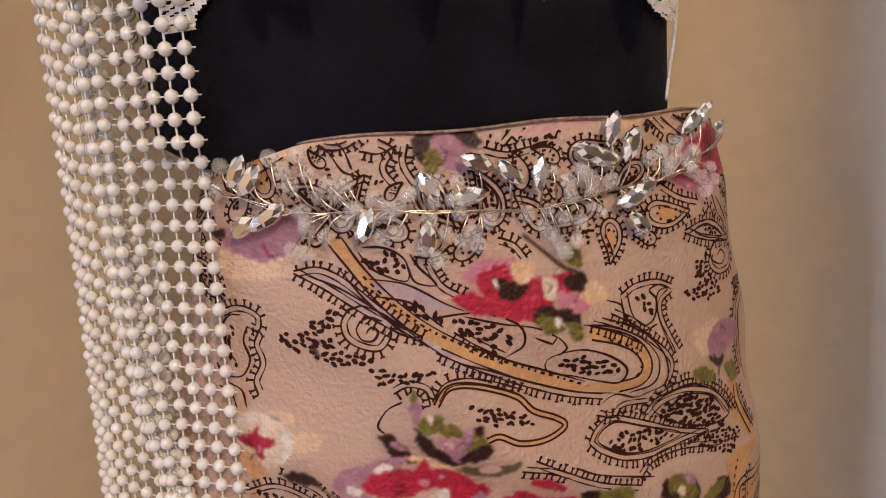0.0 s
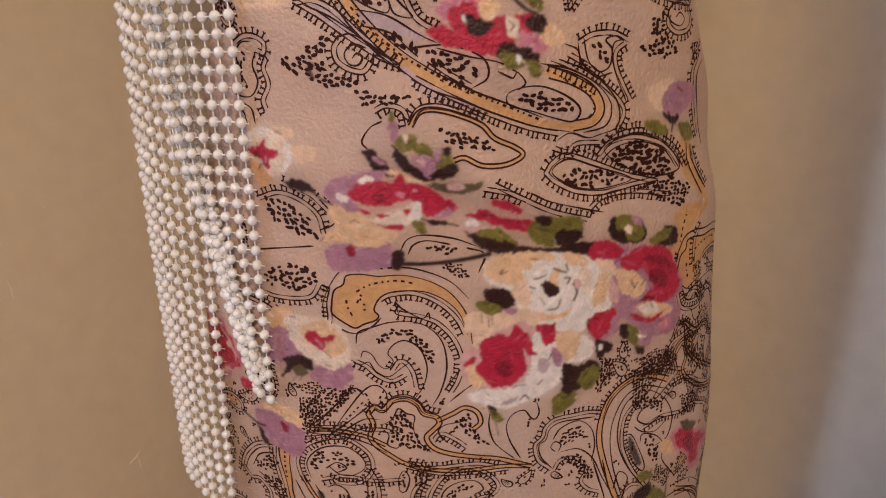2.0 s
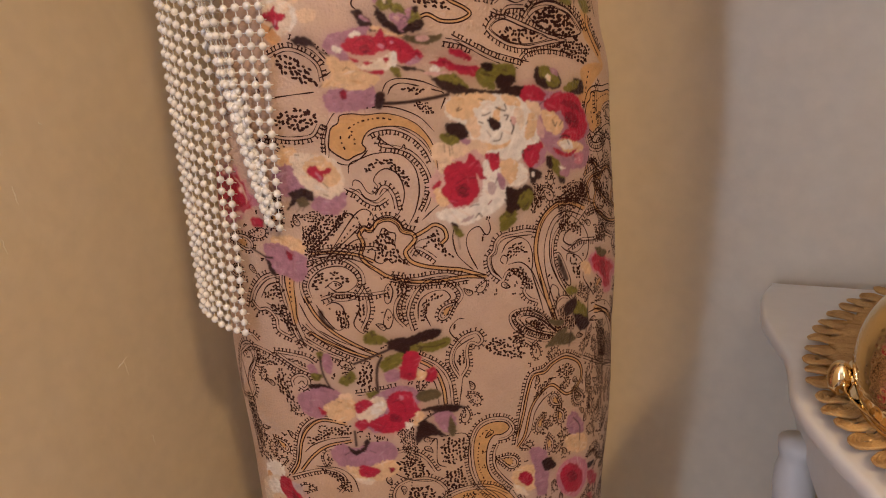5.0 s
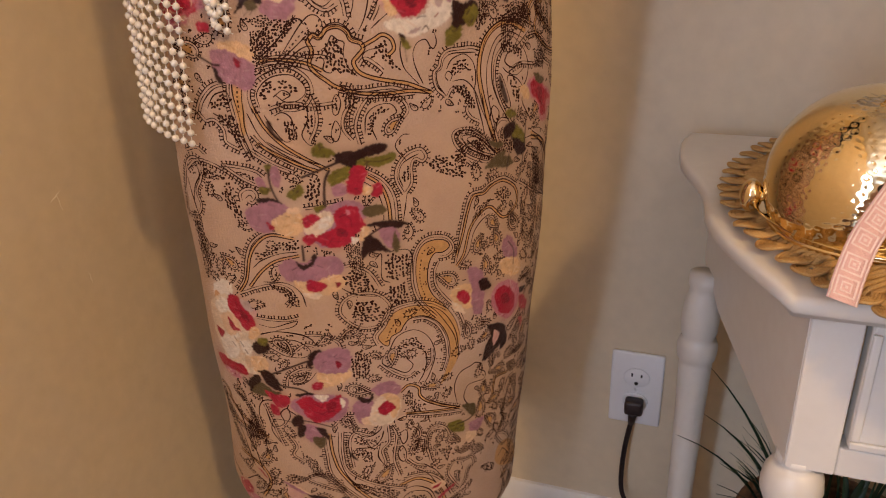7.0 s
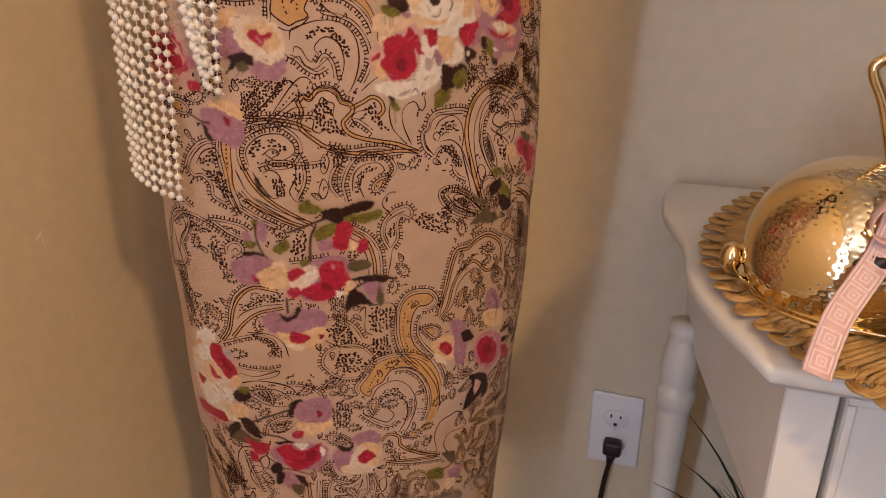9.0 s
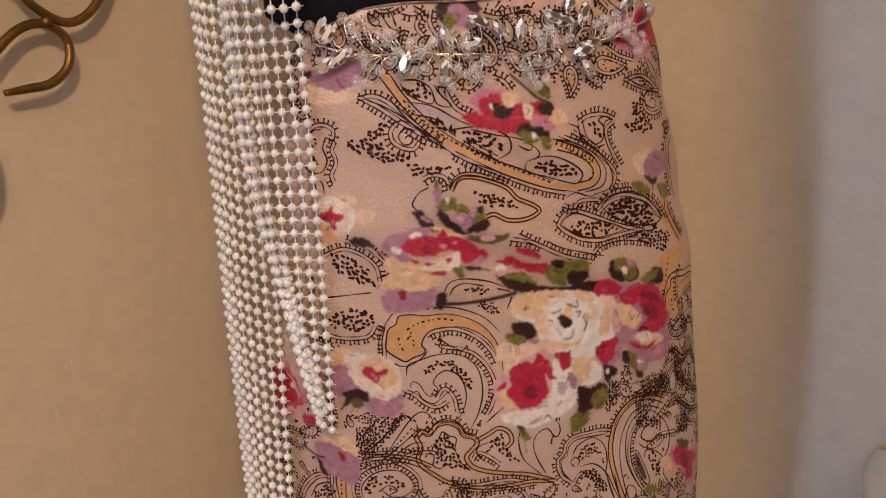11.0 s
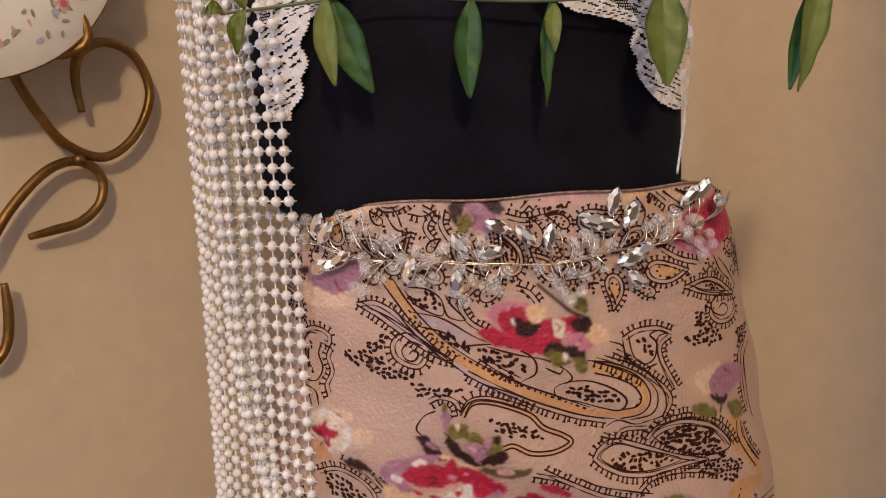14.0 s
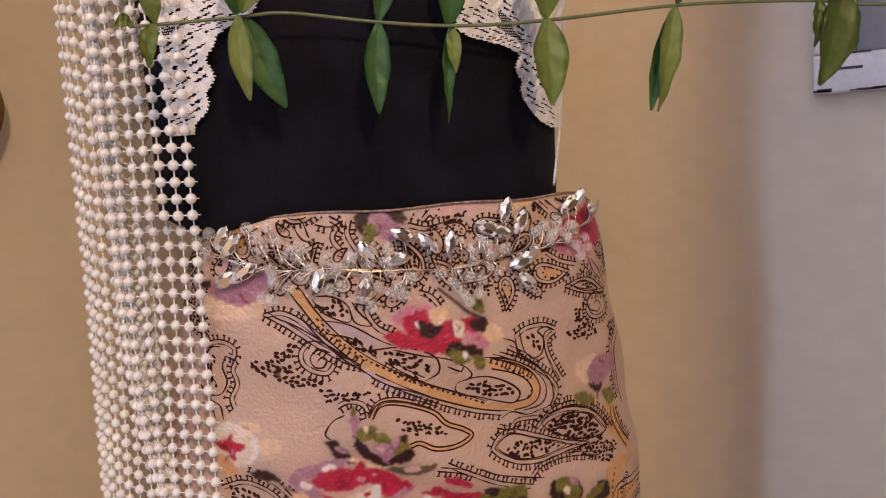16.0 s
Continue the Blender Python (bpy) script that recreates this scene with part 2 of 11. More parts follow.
def baseboard(name, start, end, normal):
    """A moulded board along a wall: profile of (out, height)."""
    profile = [(0.0, 0.0), (0.0145, 0.0), (0.0145, 0.092), (0.0128, 0.098), (0.0124, 0.108), (0.0105, 0.116), (0.008, 0.127), (0.006, 0.134), (0.004, 0.139), (0.0, 0.141)]
    bm = bmesh.new()
    rings = [[bm.verts.new((p[0] + normal[0] * o, p[1] + normal[1] * o, h)) for o, h in profile] for p in (start, end)]
    n = len(profile)
    for k in range(n):
        bm.faces.new((rings[0][k], rings[0][(k + 1) % n], rings[1][(k + 1) % n], rings[1][k]))
    bm.faces.new(rings[0])
    bm.faces.new(rings[1][::-1])
    bmesh.ops.recalc_face_normals(bm, faces=bm.faces)
    return structure(name, bm, M_TRIM, "white moulded baseboard")


baseboard("baseboard_north", (WALL_X + 0.0155, WALL_Y - 0.0005), (ROOM, WALL_Y - 0.0005), (0, -1))
baseboard("baseboard_west", (WALL_X + 0.0005, WALL_Y), (WALL_X + 0.0005, -ROOM), (1, 0))

# small scuffs and paint ridges on the west wall
M_SCUFF = surface("pale paint ridge", (0.70, 0.63, 0.50), (0.78, 0.71, 0.58), 40, 200, 0.45, 0.2)
wall = bpy.data.objects["wall_west"]
srng = random.Random(5)
for y0, z0, y1, z1 in ((0.180, 1.010, 0.186, 0.998), (0.180, 0.909, 0.183, 0.892), (0.247, 0.728, 0.251, 0.711), (0.239, 0.721, 0.253, 0.728), (0.215, 0.955, 0.219, 0.951), (0.162, 0.87, 0.163, 0.858), (0.17, 1.075, 0.179, 1.073), (0.262, 0.64, 0.264, 0.628)):
    pts = [(WALL_X + 0.0001, y0 + (y1 - y0) * k / 4 + srng.uniform(-0.0008, 0.0008), z0 + (z1 - z0) * k / 4 + srng.uniform(-0.0008, 0.0008)) for k in range(5)]
    part("scuff", tube(bmesh.new(), curve(pts, 4), lambda t: 0.0005 * (1 - abs(2 * t - 1)) + 0.00015, 6), M_SCUFF, wall)

# the window that lights the corner
window = structure("window_1", box(bmesh.new(), (WALL_X - 0.1, WIN_Y0 - 0.0, WIN_Z0 - 0.02), (WALL_X + 0.03, WIN_Y1 + 0.0, WIN_Z0)), M_TRIM, "white framed window with two panes")
bm = bmesh.new()
mid = (WIN_Z0 + WIN_Z1) / 2
for lo, hi in (((-0.1, WIN_Y0, WIN_Z0), (-0.06, WIN_Y0 + 0.05, WIN_Z1)), ((-0.1, WIN_Y1 - 0.05, WIN_Z0), (-0.06, WIN_Y1, WIN_Z1)),
               ((-0.1, WIN_Y0 + 0.05, WIN_Z0), (-0.06, WIN_Y1 - 0.05, WIN_Z0 + 0.05)), ((-0.1, WIN_Y0 + 0.05, WIN_Z1 - 0.05), (-0.06, WIN_Y1 - 0.05, WIN_Z1)),
               ((-0.1, WIN_Y0 + 0.05, mid - 0.025), (-0.06, WIN_Y1 - 0.05, mid + 0.025))):
    box(bm, (WALL_X + lo[0], lo[1], lo[2]), (WALL_X + hi[0], hi[1], hi[2]), 0.004, 1)
part("window_frame", bm, M_TRIM, window)
for z0, z1 in ((WIN_Z0 + 0.05, mid - 0.025), (mid + 0.025, WIN_Z1 - 0.05)):
    pane = part("pane", box(bmesh.new(), (WALL_X - 0.085, WIN_Y0 + 0.05, z0), (WALL_X - 0.081, WIN_Y1 - 0.05, z1)), M_PANE, window, smooth=False)
    pane.visible_shadow = False

# ceiling lamp that gives the warm light
lamp = thing("ceiling_lamp", (LAMP_X, LAMP_Y, CEIL), "round ceiling lamp with a warm glowing globe", "lamp")
part("canopy", lathe(bmesh.new(), [(0.02, -0.13), (0.03, -0.06), (0.07, -0.02), (0.075, -0.001)], (LAMP_X, LAMP_Y, CEIL)), M_BRONZE, lamp)
shade = part("shade", lathe(bmesh.new(), [(0.145, -0.2), (0.15, -0.17), (0.12, -0.135), (0.05, -0.125)], (LAMP_X, LAMP_Y, CEIL)), M_CEIL, lamp)

# ---------------------------------------------------------------- the dressed mannequin
TH = 0.7363
SU, SN = Vector((math.cos(TH), math.sin(TH), 0)), Vector((math.sin(TH), -math.cos(TH), 0))
POLY = ((-0.3759, -0.1431, -0.0031, 0.1592), (-0.0959, -0.0016, -0.0796, 0.0873), (0.0945, -0.0355, -0.0183, 0.0798), (0.007, -0.0158, 0.1844, -0.3635))
WAIST = 1.128


def section(z):
    """Half width, half depth and centre (along the hips, ahead) of the skirt at a height."""
    return [np.polyval(p, np.asarray(z) - 0.7) for p in POLY]


def un(u, n, z):
    return Vector((SU.x * u + SN.x * n, SU.y * u + SN.y * n, z))


def hem(phi):
    return 0.368 - 0.00055 * np.clip(phi, -90, 90)


def waist(phi):
    """Height of the waist's edge round the body: it droops at both ends of the front."""
    s = np.sin(phi)
    return WAIST - 0.0012 - 0.0085 * np.clip((-s - 0.72) / 0.28, 0, 1) ** 1.3 - 0.005 * np.clip((s - 0.9) / 0.1, 0, 1) ** 1.5 + 0.0006 * np.sin(phi * 9)


def sag(u, z):
    """Soft drag folds under the waist and faint ripples lower down."""
    f = 0.0016 * np.sin((z * 2.2 + u * 1.6) * 46) * np.exp(-((z - 1.02) / 0.07) ** 2)
    f += 0.0030 * np.exp(-((z - 0.995 + 0.42 * u) / 0.012) ** 2) * np.exp(-((u - 0.0) / 0.07) ** 2)
    f += 0.0022 * np.exp(-((z - 1.052 + 0.55 * u) / 0.009) ** 2) * np.exp(-((u - 0.03) / 0.06) ** 2)
    f += 0.0016 * np.exp(-((z - 1.085 - 0.25 * (u - 0.07)) / 0.008) ** 2) * np.exp(-((u - 0.08) / 0.035) ** 2)
    f += 0.0012 * np.sin(u * 60 + z * 9) * np.exp(-((z - 0.4) / 0.12) ** 2)
    f += 0.0008 * np.sin(u * 23 - z * 41)
    return f


def skirt_grid(rows, front, back):
    phi = np.radians(np.r_[np.linspace(-112, 112, front), np.linspace(112, 248, back + 2)[1:-1]])
    v = np.linspace(0, 1, rows)
    z = np.empty((rows, len(phi)))
    h = hem(np.where(np.degrees(phi) > 180, np.degrees(phi) - 360, np.degrees(phi)))
    z[:] = h[None] + (waist(phi)[None] - h[None]) * v[:, None]
    a, b, cu, cn = section(z)
    s, c = np.sin(phi)[None], np.cos(phi)[None]
    # arc length from the middle of the front, row by row
    d = np.sqrt((a * np.cos(phi)[None]) ** 2 + (b * np.sin(phi)[None]) ** 2)
    step = np.diff(phi)[None]
    arc = np.concatenate([np.zeros((rows, 1)), np.cumsum((d[:, 1:] + d[:, :-1]) / 2 * step, axis=1)], axis=1)
    arc -= np.array([np.interp(0, phi, row) for row in arc])[:, None]
    grow = sag(arc, z)
    grow = np.where(v[:, None] > 0.992, grow - 0.002 * (v[:, None] - 0.992) / 0.008, grow)
    lo = z - h[None]
    grow = grow - 0.004 * np.exp(-(lo / 0.01) ** 2)
    u = cu + (a + grow) * s
    n = cn + (b + grow) * c
    P = np.empty((rows, len(phi), 3))
    P[..., 0] = SU.x * u + SN.x * n
    P[..., 1] = SU.y * u + SN.y * n
    P[..., 2] = z
    return P, arc, z


def grid_mesh(name, P, colours=None, closed=True):
    rows, cols = P.shape[:2]
    i = np.arange(rows * cols).reshape(rows, cols)
    j = np.roll(i, -1, axis=1) if closed else i[:, 1:]
    i0 = i if closed else i[:, :-1]
    F = np.stack([i0[:-1], j[:-1], j[1:], i0[1:]], axis=-1).reshape(-1, 4)
    me = bpy.data.meshes.new(name)
    me.vertices.add(rows * cols)
    me.vertices.foreach_set("co", P.reshape(-1).astype(np.float32))
    me.loops.add(F.size)
    me.loops.foreach_set("vertex_index", F.reshape(-1).astype(np.int32))
    me.polygons.add(len(F))
    me.polygons.foreach_set("loop_start", np.arange(0, F.size, 4, dtype=np.int32))
    me.polygons.foreach_set("loop_total", np.full(len(F), 4, dtype=np.int32))
    me.polygons.foreach_set("use_smooth", np.ones(len(F), dtype=bool))
    me.update(calc_edges=True)
    if colours is not None:
        att = me.color_attributes.new("print", "FLOAT_COLOR", "POINT")
        rgba = np.ones((rows * cols, 4), dtype=np.float32)
        rgba[:, :3] = colours.reshape(-1, 3)
        att.data.foreach_set("color", rgba.reshape(-1))
    return me

# ---- printed satin of the skirt: washes of colour in the cloth, fine drawn lines laid on it
M_CLOTH, nt, p = material("printed satin")
att = nt.nodes.new("ShaderNodeAttribute")
att.attribute_name = "print"
co = nt.nodes.new("ShaderNodeTexCoord")
weave = nt.nodes.new("ShaderNodeTexNoise")
weave.inputs["Scale"].default_value, weave.inputs["Detail"].default_value = 560, 3
slub = nt.nodes.new("ShaderNodeTexNoise")
slub.inputs["Scale"].default_value = 60
add = nt.nodes.new("ShaderNodeMath")
add.operation, add.inputs[1].default_value = "MULTIPLY_ADD", 0.5
bp = nt.nodes.new("ShaderNodeBump")
bp.inputs["Strength"].default_value, bp.inputs["Distance"].default_value = 0.7, 0.0016
for n in (weave, slub):
    nt.links.new(co.outputs["Object"], n.inputs["Vector"])
nt.links.new(slub.outputs[0], add.inputs[0])
nt.links.new(weave.outputs[0], add.inputs[2])
nt.links.new(add.outputs[0], bp.inputs["Height"])
nt.links.new(bp.outputs[0], p.inputs["Normal"])
nt.links.new(att.outputs["Color"], p.inputs["Base Color"])
p.inputs["Roughness"].default_value = 0.38
p.inputs["Specular IOR Level"].default_value = 0.28
p.inputs["Sheen Weight"].default_value = 0.02
p.inputs["Sheen Roughness"].default_value = 0.5
M_INK = surface("dark print ink", (0.022, 0.006, 0.005), (0.050, 0.017, 0.012), 120, 900, 0.6, 0.1, Specular_IOR_Level=0.1)

BLUSH = (0.575, 0.394, 0.298)
ORANGE, PEACH, PEACHY, PEACHL = (0.62, 0.33, 0.13), (0.70, 0.38, 0.19), (0.74, 0.48, 0.28), (0.74, 0.52, 0.36)
LILAC, LILACP, LILACD, PINK, PINKISH = (0.40, 0.19, 0.25), (0.50, 0.37, 0.37), (0.28, 0.14, 0.16), (0.56, 0.20, 0.26), (0.62, 0.36, 0.33)
RED, DARKRED, CREAM, CREAMY, WHITE = (0.44, 0.018, 0.048), (0.26, 0.012, 0.03), (0.74, 0.59, 0.46), (0.70, 0.53, 0.42), (0.77, 0.69, 0.62)
OLIVE, OLIVED, DARK, INK = (0.17, 0.14, 0.025), (0.12, 0.085, 0.04), (0.034, 0.010, 0.008), (0.035, 0.014, 0.014)

PXM = 0.5                                         # millimetres to a cell of the painted sheet
A0, A1, Z0, Z1 = -215.0, 215.0, 300.0, 1140.0
CW, CH = int((A1 - A0) / PXM), int((Z1 - Z0) / PXM)
SHEET = np.empty((CH, CW, 3), dtype=np.float32)
SHEET[:] = BLUSH
COVER = np.zeros((CH, CW), dtype=np.float32)      # where flowers hide the drawn lines
GA, GZ = np.meshgrid(A0 + (np.arange(CW) + 0.5) * PXM, Z0 + (np.arange(CH) + 0.5) * PXM)
prng = np.random.RandomState(7)


def field(cell, seed):
    """Smooth noise from -1 to 1 over the sheet, cell in millimetres."""
    r = np.random.RandomState(seed)
    n, m = int(CH * PXM / cell) + 3, int(CW * PXM / cell) + 3
    g = r.uniform(-1, 1, (n, m))
    y, x = (GZ - Z0) / cell, (GA - A0) / cell
    i, j = y.astype(int), x.astype(int)
    fy, fx = y - i, x - j
    fy, fx = fy * fy * (3 - 2 * fy), fx * fx * (3 - 2 * fx)
    return (g[i, j] * (1 - fy) * (1 - fx) + g[i + 1, j] * fy * (1 - fx) + g[i, j + 1] * (1 - fy) * fx + g[i + 1, j + 1] * fy * fx).astype(np.float32)


ROUGH, FINE, BROAD = field(3.2, 1), field(1.1, 2), field(14, 3)
SHEET *= (1 + 0.05 * BROAD + 0.02 * FINE)[..., None]
# the ground drifts between a cool lilac white and a warm peach
SHEET *= 1 + field(75, 11)[..., None] * np.array((0.01, 0.05, 0.13), np.float32) + field(28, 12)[..., None] * np.array((0.02, 0.04, 0.07), np.float32)
INK_QUADS, INK_DOTS = [], []


class Brush:
    """Draws on the sheet in millimetres, moved by an offset."""

    def __init__(self, da=0.0, dz=0.0):
        self.d = np.array((da, dz))

    def smooth(self, pts, step=1.1):
        P = np.array(pts, float) + self.d
        closed = len(P) > 3 and np.hypot(*(P[0] - P[-1])) < 0.2
        Q = np.vstack([P[-2], P, P[1]]) if closed else np.vstack([2 * P[0] - P[1], P, 2 * P[-1] - P[-2]])
        out = []
        for i in range(1, len(Q) - 2):
            a, b, c, d = Q[i - 1:i + 3]
            n = max(2, int(np.hypot(*(c - b)) / step))
            t = (np.arange(n) / n)[:, None]
            out.append(0.5 * (2 * b + (c - a) * t + (2 * a - 5 * b + 4 * c - d) * t * t + (3 * b - 3 * c + d - a) * t ** 3))
        out.append(Q[-2][None])
        return np.vstack(out), closed

    def ribbon(self, C, w):
        D = np.gradient(C, axis=0)
        N = np.stack([-D[:, 1], D[:, 0]], 1) / (np.hypot(D[:, 0], D[:, 1])[:, None] + 1e-6)
        w = 0.9 * np.asarray(w) * np.ones(len(C))
        L, R = C + N * w[:, None] / 2, C - N * w[:, None] / 2
        INK_QUADS.append(np.stack([L[:-1], R[:-1], R[1:], L[1:]], 1))
        return N

    def line(self, pts, w=1.0):
        C, _ = self.smooth(pts)
        k = np.linspace(0, 1, len(C))
        self.ribbon(C, 1.28 * w * (0.8 + 0.25 * np.sin(k * 9 + C[0, 0])) * np.clip(np.minimum(k, 1 - k) * 8 + 0.45, 0, 1))

    def fringe(self, pts, side, w=0.95, gap=2.8, long=2.3, inner=2.2):
        C, closed = self.smooth(pts)
        N = self.ribbon(C, w * (0.85 + 0.2 * np.sin(np.arange(len(C)) * 0.7)))
        if closed:
            area = np.sum(C[:-1, 0] * C[1:, 1] - C[1:, 0] * C[:-1, 1])
            side = -1 if area > 0 else 1
        run = np.r_[0, np.cumsum(np.hypot(*np.diff(C, axis=0).T))]
        if run[-1] > 14 and inner:
            # a second line runs along inside the first
            q = np.linspace(0, 1, len(C))
            self.ribbon((C - N * side * inner)[1:-1], 0.72 * (0.8 + 0.3 * np.sin(q * 23 + C[0, 0]))[1:-1])
        for s in np.arange(gap * 0.4, run[-1], gap):
            i = min(int(np.searchsorted(run, s)), len(C) - 1)
            p, n = C[i], N[i] * side
            t = np.array((n[1], -n[0]))
            e = p + n * long * prng.uniform(0.8, 1.2)
            self.ribbon(np.array([p, e]), 0.95)
            if prng.rand() < 0.85:
                self.ribbon(np.array([e - t * 0.75 + n * 0.45, e, e + t * 0.8 + n * 0.5]), 0.9)
            else:
                self.dot(e, 0.75, 0.7, 0)

    def dot(self, p, rx, rz, turn):
        a = np.linspace(0, 2 * np.pi, 7)[:-1] + prng.uniform(0, 1)
        r = prng.uniform(0.75, 1.2, 6)
        x, y = np.cos(a) * rx * r, np.sin(a) * rz * r
        INK_DOTS.append(np.stack([p[0] + x * np.cos(turn) - y * np.sin(turn), p[1] + x * np.sin(turn) + y * np.cos(turn)], 1))

    def dashes(self, pts):
        C, _ = self.smooth(pts, 0.9)
        i = 0
        while i < len(C) - 2:
            n = prng.randint(2, 4)
            self.ribbon(C[i:i + n], 1.15 * prng.uniform(0.8, 1.2))
            i += n + 1

    def speckle(self, pts, size):
        P = np.array(pts, float) + self.d
        mid = P - P.mean(0)
        turn = 0.5 * np.arctan2(2 * (mid[:, 0] * mid[:, 1]).sum(), (mid[:, 0] ** 2 - mid[:, 1] ** 2).sum())
        gap = size * 1.08
        lo, hi = P.min(0), P.max(0)
        for x in np.arange(lo[0], hi[0], gap):
            for y in np.arange(lo[1], hi[1], gap * 0.86):
                q = np.array((x + prng.uniform(-0.3, 0.3) * gap, y + prng.uniform(-0.3, 0.3) * gap))
                if inside_poly(P, q[0], q[1]) and prng.rand() < 0.94:
                    self.dot(q, size * prng.uniform(0.44, 0.72), size * prng.uniform(0.31, 0.44), turn + prng.normal(0, 0.5))

    def ring(self, c, r):
        a = np.linspace(0, 2 * np.pi, 13)
        self.line([(c[0] + r * np.cos(t), c[1] + r * np.sin(t)) for t in a], 0.7)

    # ---- colour in the cloth
    def window(self, a, z, ra, rz):
        x0, x1 = int((a - ra - A0) / PXM), int((a + ra - A0) / PXM) + 2
        y0, y1 = int((z - rz - Z0) / PXM), int((z + rz - Z0) / PXM) + 2
        return slice(max(y0, 0), max(min(y1, CH), 0)), slice(max(x0, 0), max(min(x1, CW), 0))

    def lay(self, win, m, colour, hide=1.0, vary=0.10):
        c = np.array(colour, np.float32) * (1 + vary * ROUGH[win] + 0.5 * vary * FINE[win])[..., None]
        SHEET[win] = SHEET[win] * (1 - m[..., None]) + c * m[..., None]
        if hide:
            COVER[win] = np.maximum(COVER[win] * (1 - 0.0 * m), m * hide)

    def patch(self, pts, colour, hide=0.0):
        P = self.smooth(list(pts) + [pts[0]])[0]
        lo, hi = P.min(0) - 1, P.max(0) + 1
        win = self.window((lo[0] + hi[0]) / 2, (lo[1] + hi[1]) / 2, (hi[0] - lo[0]) / 2, (hi[1] - lo[1]) / 2)
        m = inside_poly(P, GA[win], GZ[win]).astype(np.float32)
        self.lay(win, m * 0.92, colour, hide)

    def petal(self, pts, colour):
        """A crisp hand-cut shape with a slightly ragged brush edge and a few darker and lighter strokes."""
        P = self.smooth(list(pts) + [pts[0]], 0.7)[0]
        c = P.mean(0)
        lo, hi = P.min(0) - 1.5, P.max(0) + 1.5
        win = self.window((lo[0] + hi[0]) / 2, (lo[1] + hi[1]) / 2, (hi[0] - lo[0]) / 2, (hi[1] - lo[1]) / 2)
        x, y = GA[win], GZ[win]
        rag = 2.2 if colour in (RED, PINK, CREAM, WHITE, PINKISH, DARKRED, PEACHY) else 0.9
        m = inside_poly(P, x + rag * (0.6 * ROUGH[win] + 0.4 * FINE[win]), y + rag * (0.5 * FINE[win] - 0.5 * ROUGH[win])).astype(np.float32)
        self.lay(win, m, colour, 1.0, 0.07)
        size = min(hi - lo)
        tone = {OLIVE: ((0.06, 0.03, 0.02), (0.27, 0.22, 0.05)), RED: (DARKRED, (0.52, 0.07, 0.10)), PINK: ((0.6, 0.3, 0.3), (0.7, 0.5, 0.42)), PEACH: ((0.72, 0.5, 0.3), (0.6, 0.28, 0.12)), LILAC: ((0.45, 0.24, 0.28), (0.34, 0.15, 0.22)), PEACHY: ((0.8, 0.62, 0.45), (0.66, 0.36, 0.18)), WHITE: ((0.7, 0.52, 0.4), (0.86, 0.8, 0.74)), CREAM: ((0.7, 0.45, 0.28), (0.85, 0.78, 0.7))}.get(colour)
        if tone and size > 5:
            if colour in (RED, PINK) and size > 9:
                for k in range(int(size / 2.5)):
                    t = prng.uniform(0, 6.28)
                    a, z = c + np.array((math.cos(t), math.sin(t))) * (hi - lo - 3) * prng.uniform(0.15, 0.45)
                    w2, m2 = self.shape(a - self.d[0], z - self.d[1], prng.uniform(1.2, 0.13 * size + 1.2), prng.uniform(0.45, 1.0), math.degrees(t) + 90 + prng.uniform(-25, 25), 0.15, 0.3, 1.0, 0.3)
                    self.lay(w2, m2 * inside_poly(P, GA[w2], GZ[w2]), (CREAM, (0.66, 0.36, 0.33), DARKRED, (0.74, 0.5, 0.3))[k % 4], 0.0, 0.1)
            for k in range(3 + int(size / 5)):
                a, z = c + prng.uniform(-0.36, 0.36, 2) * (hi - lo - 3)
                w2, m2 = self.shape(a - self.d[0], z - self.d[1], prng.uniform(1.2, 0.16 * size + 1.6), prng.uniform(0.4, 0.9), prng.uniform(0, 180), 0.1, 0.3, 1.0)
                self.lay(w2, m2 * inside_poly(P, GA[w2], GZ[w2]), tone[k % 2], 0.0, 0.1)
            if colour in (PEACH, LILAC, CREAM):
                for k in range(2):
                    a, z = c + prng.uniform(-0.3, 0.3, 2) * (hi - lo - 3)
                    w2, m2 = self.shape(a - self.d[0], z - self.d[1], prng.uniform(0.8, 1.8), 0.5, prng.uniform(0, 180), 0.1, 0.3)
                    self.lay(w2, m2, DARK, 0.0, 0.1)

    def daub(self, pts, colour):
        """A dab of colour with a slightly uneven brush edge."""
        P = self.smooth(list(pts) + [pts[0]], 0.7)[0]
        lo, hi = P.min(0) - 1.5, P.max(0) + 1.5
        win = self.window((lo[0] + hi[0]) / 2, (lo[1] + hi[1]) / 2, (hi[0] - lo[0]) / 2, (hi[1] - lo[1]) / 2)
        x, y = GA[win], GZ[win]
        big = min(hi - lo) - 3
        rag = min(1.0, 0.35 + 0.06 * big)
        m = inside_poly(P, x + rag * (0.9 * ROUGH[win] + 0.7 * FINE[win]), y + rag * (0.7 * BROAD[win] - 0.8 * FINE[win] + 0.5 * ROUGH[win])).astype(np.float32)
        self.lay(win, m, colour, 1.0, 0.12)
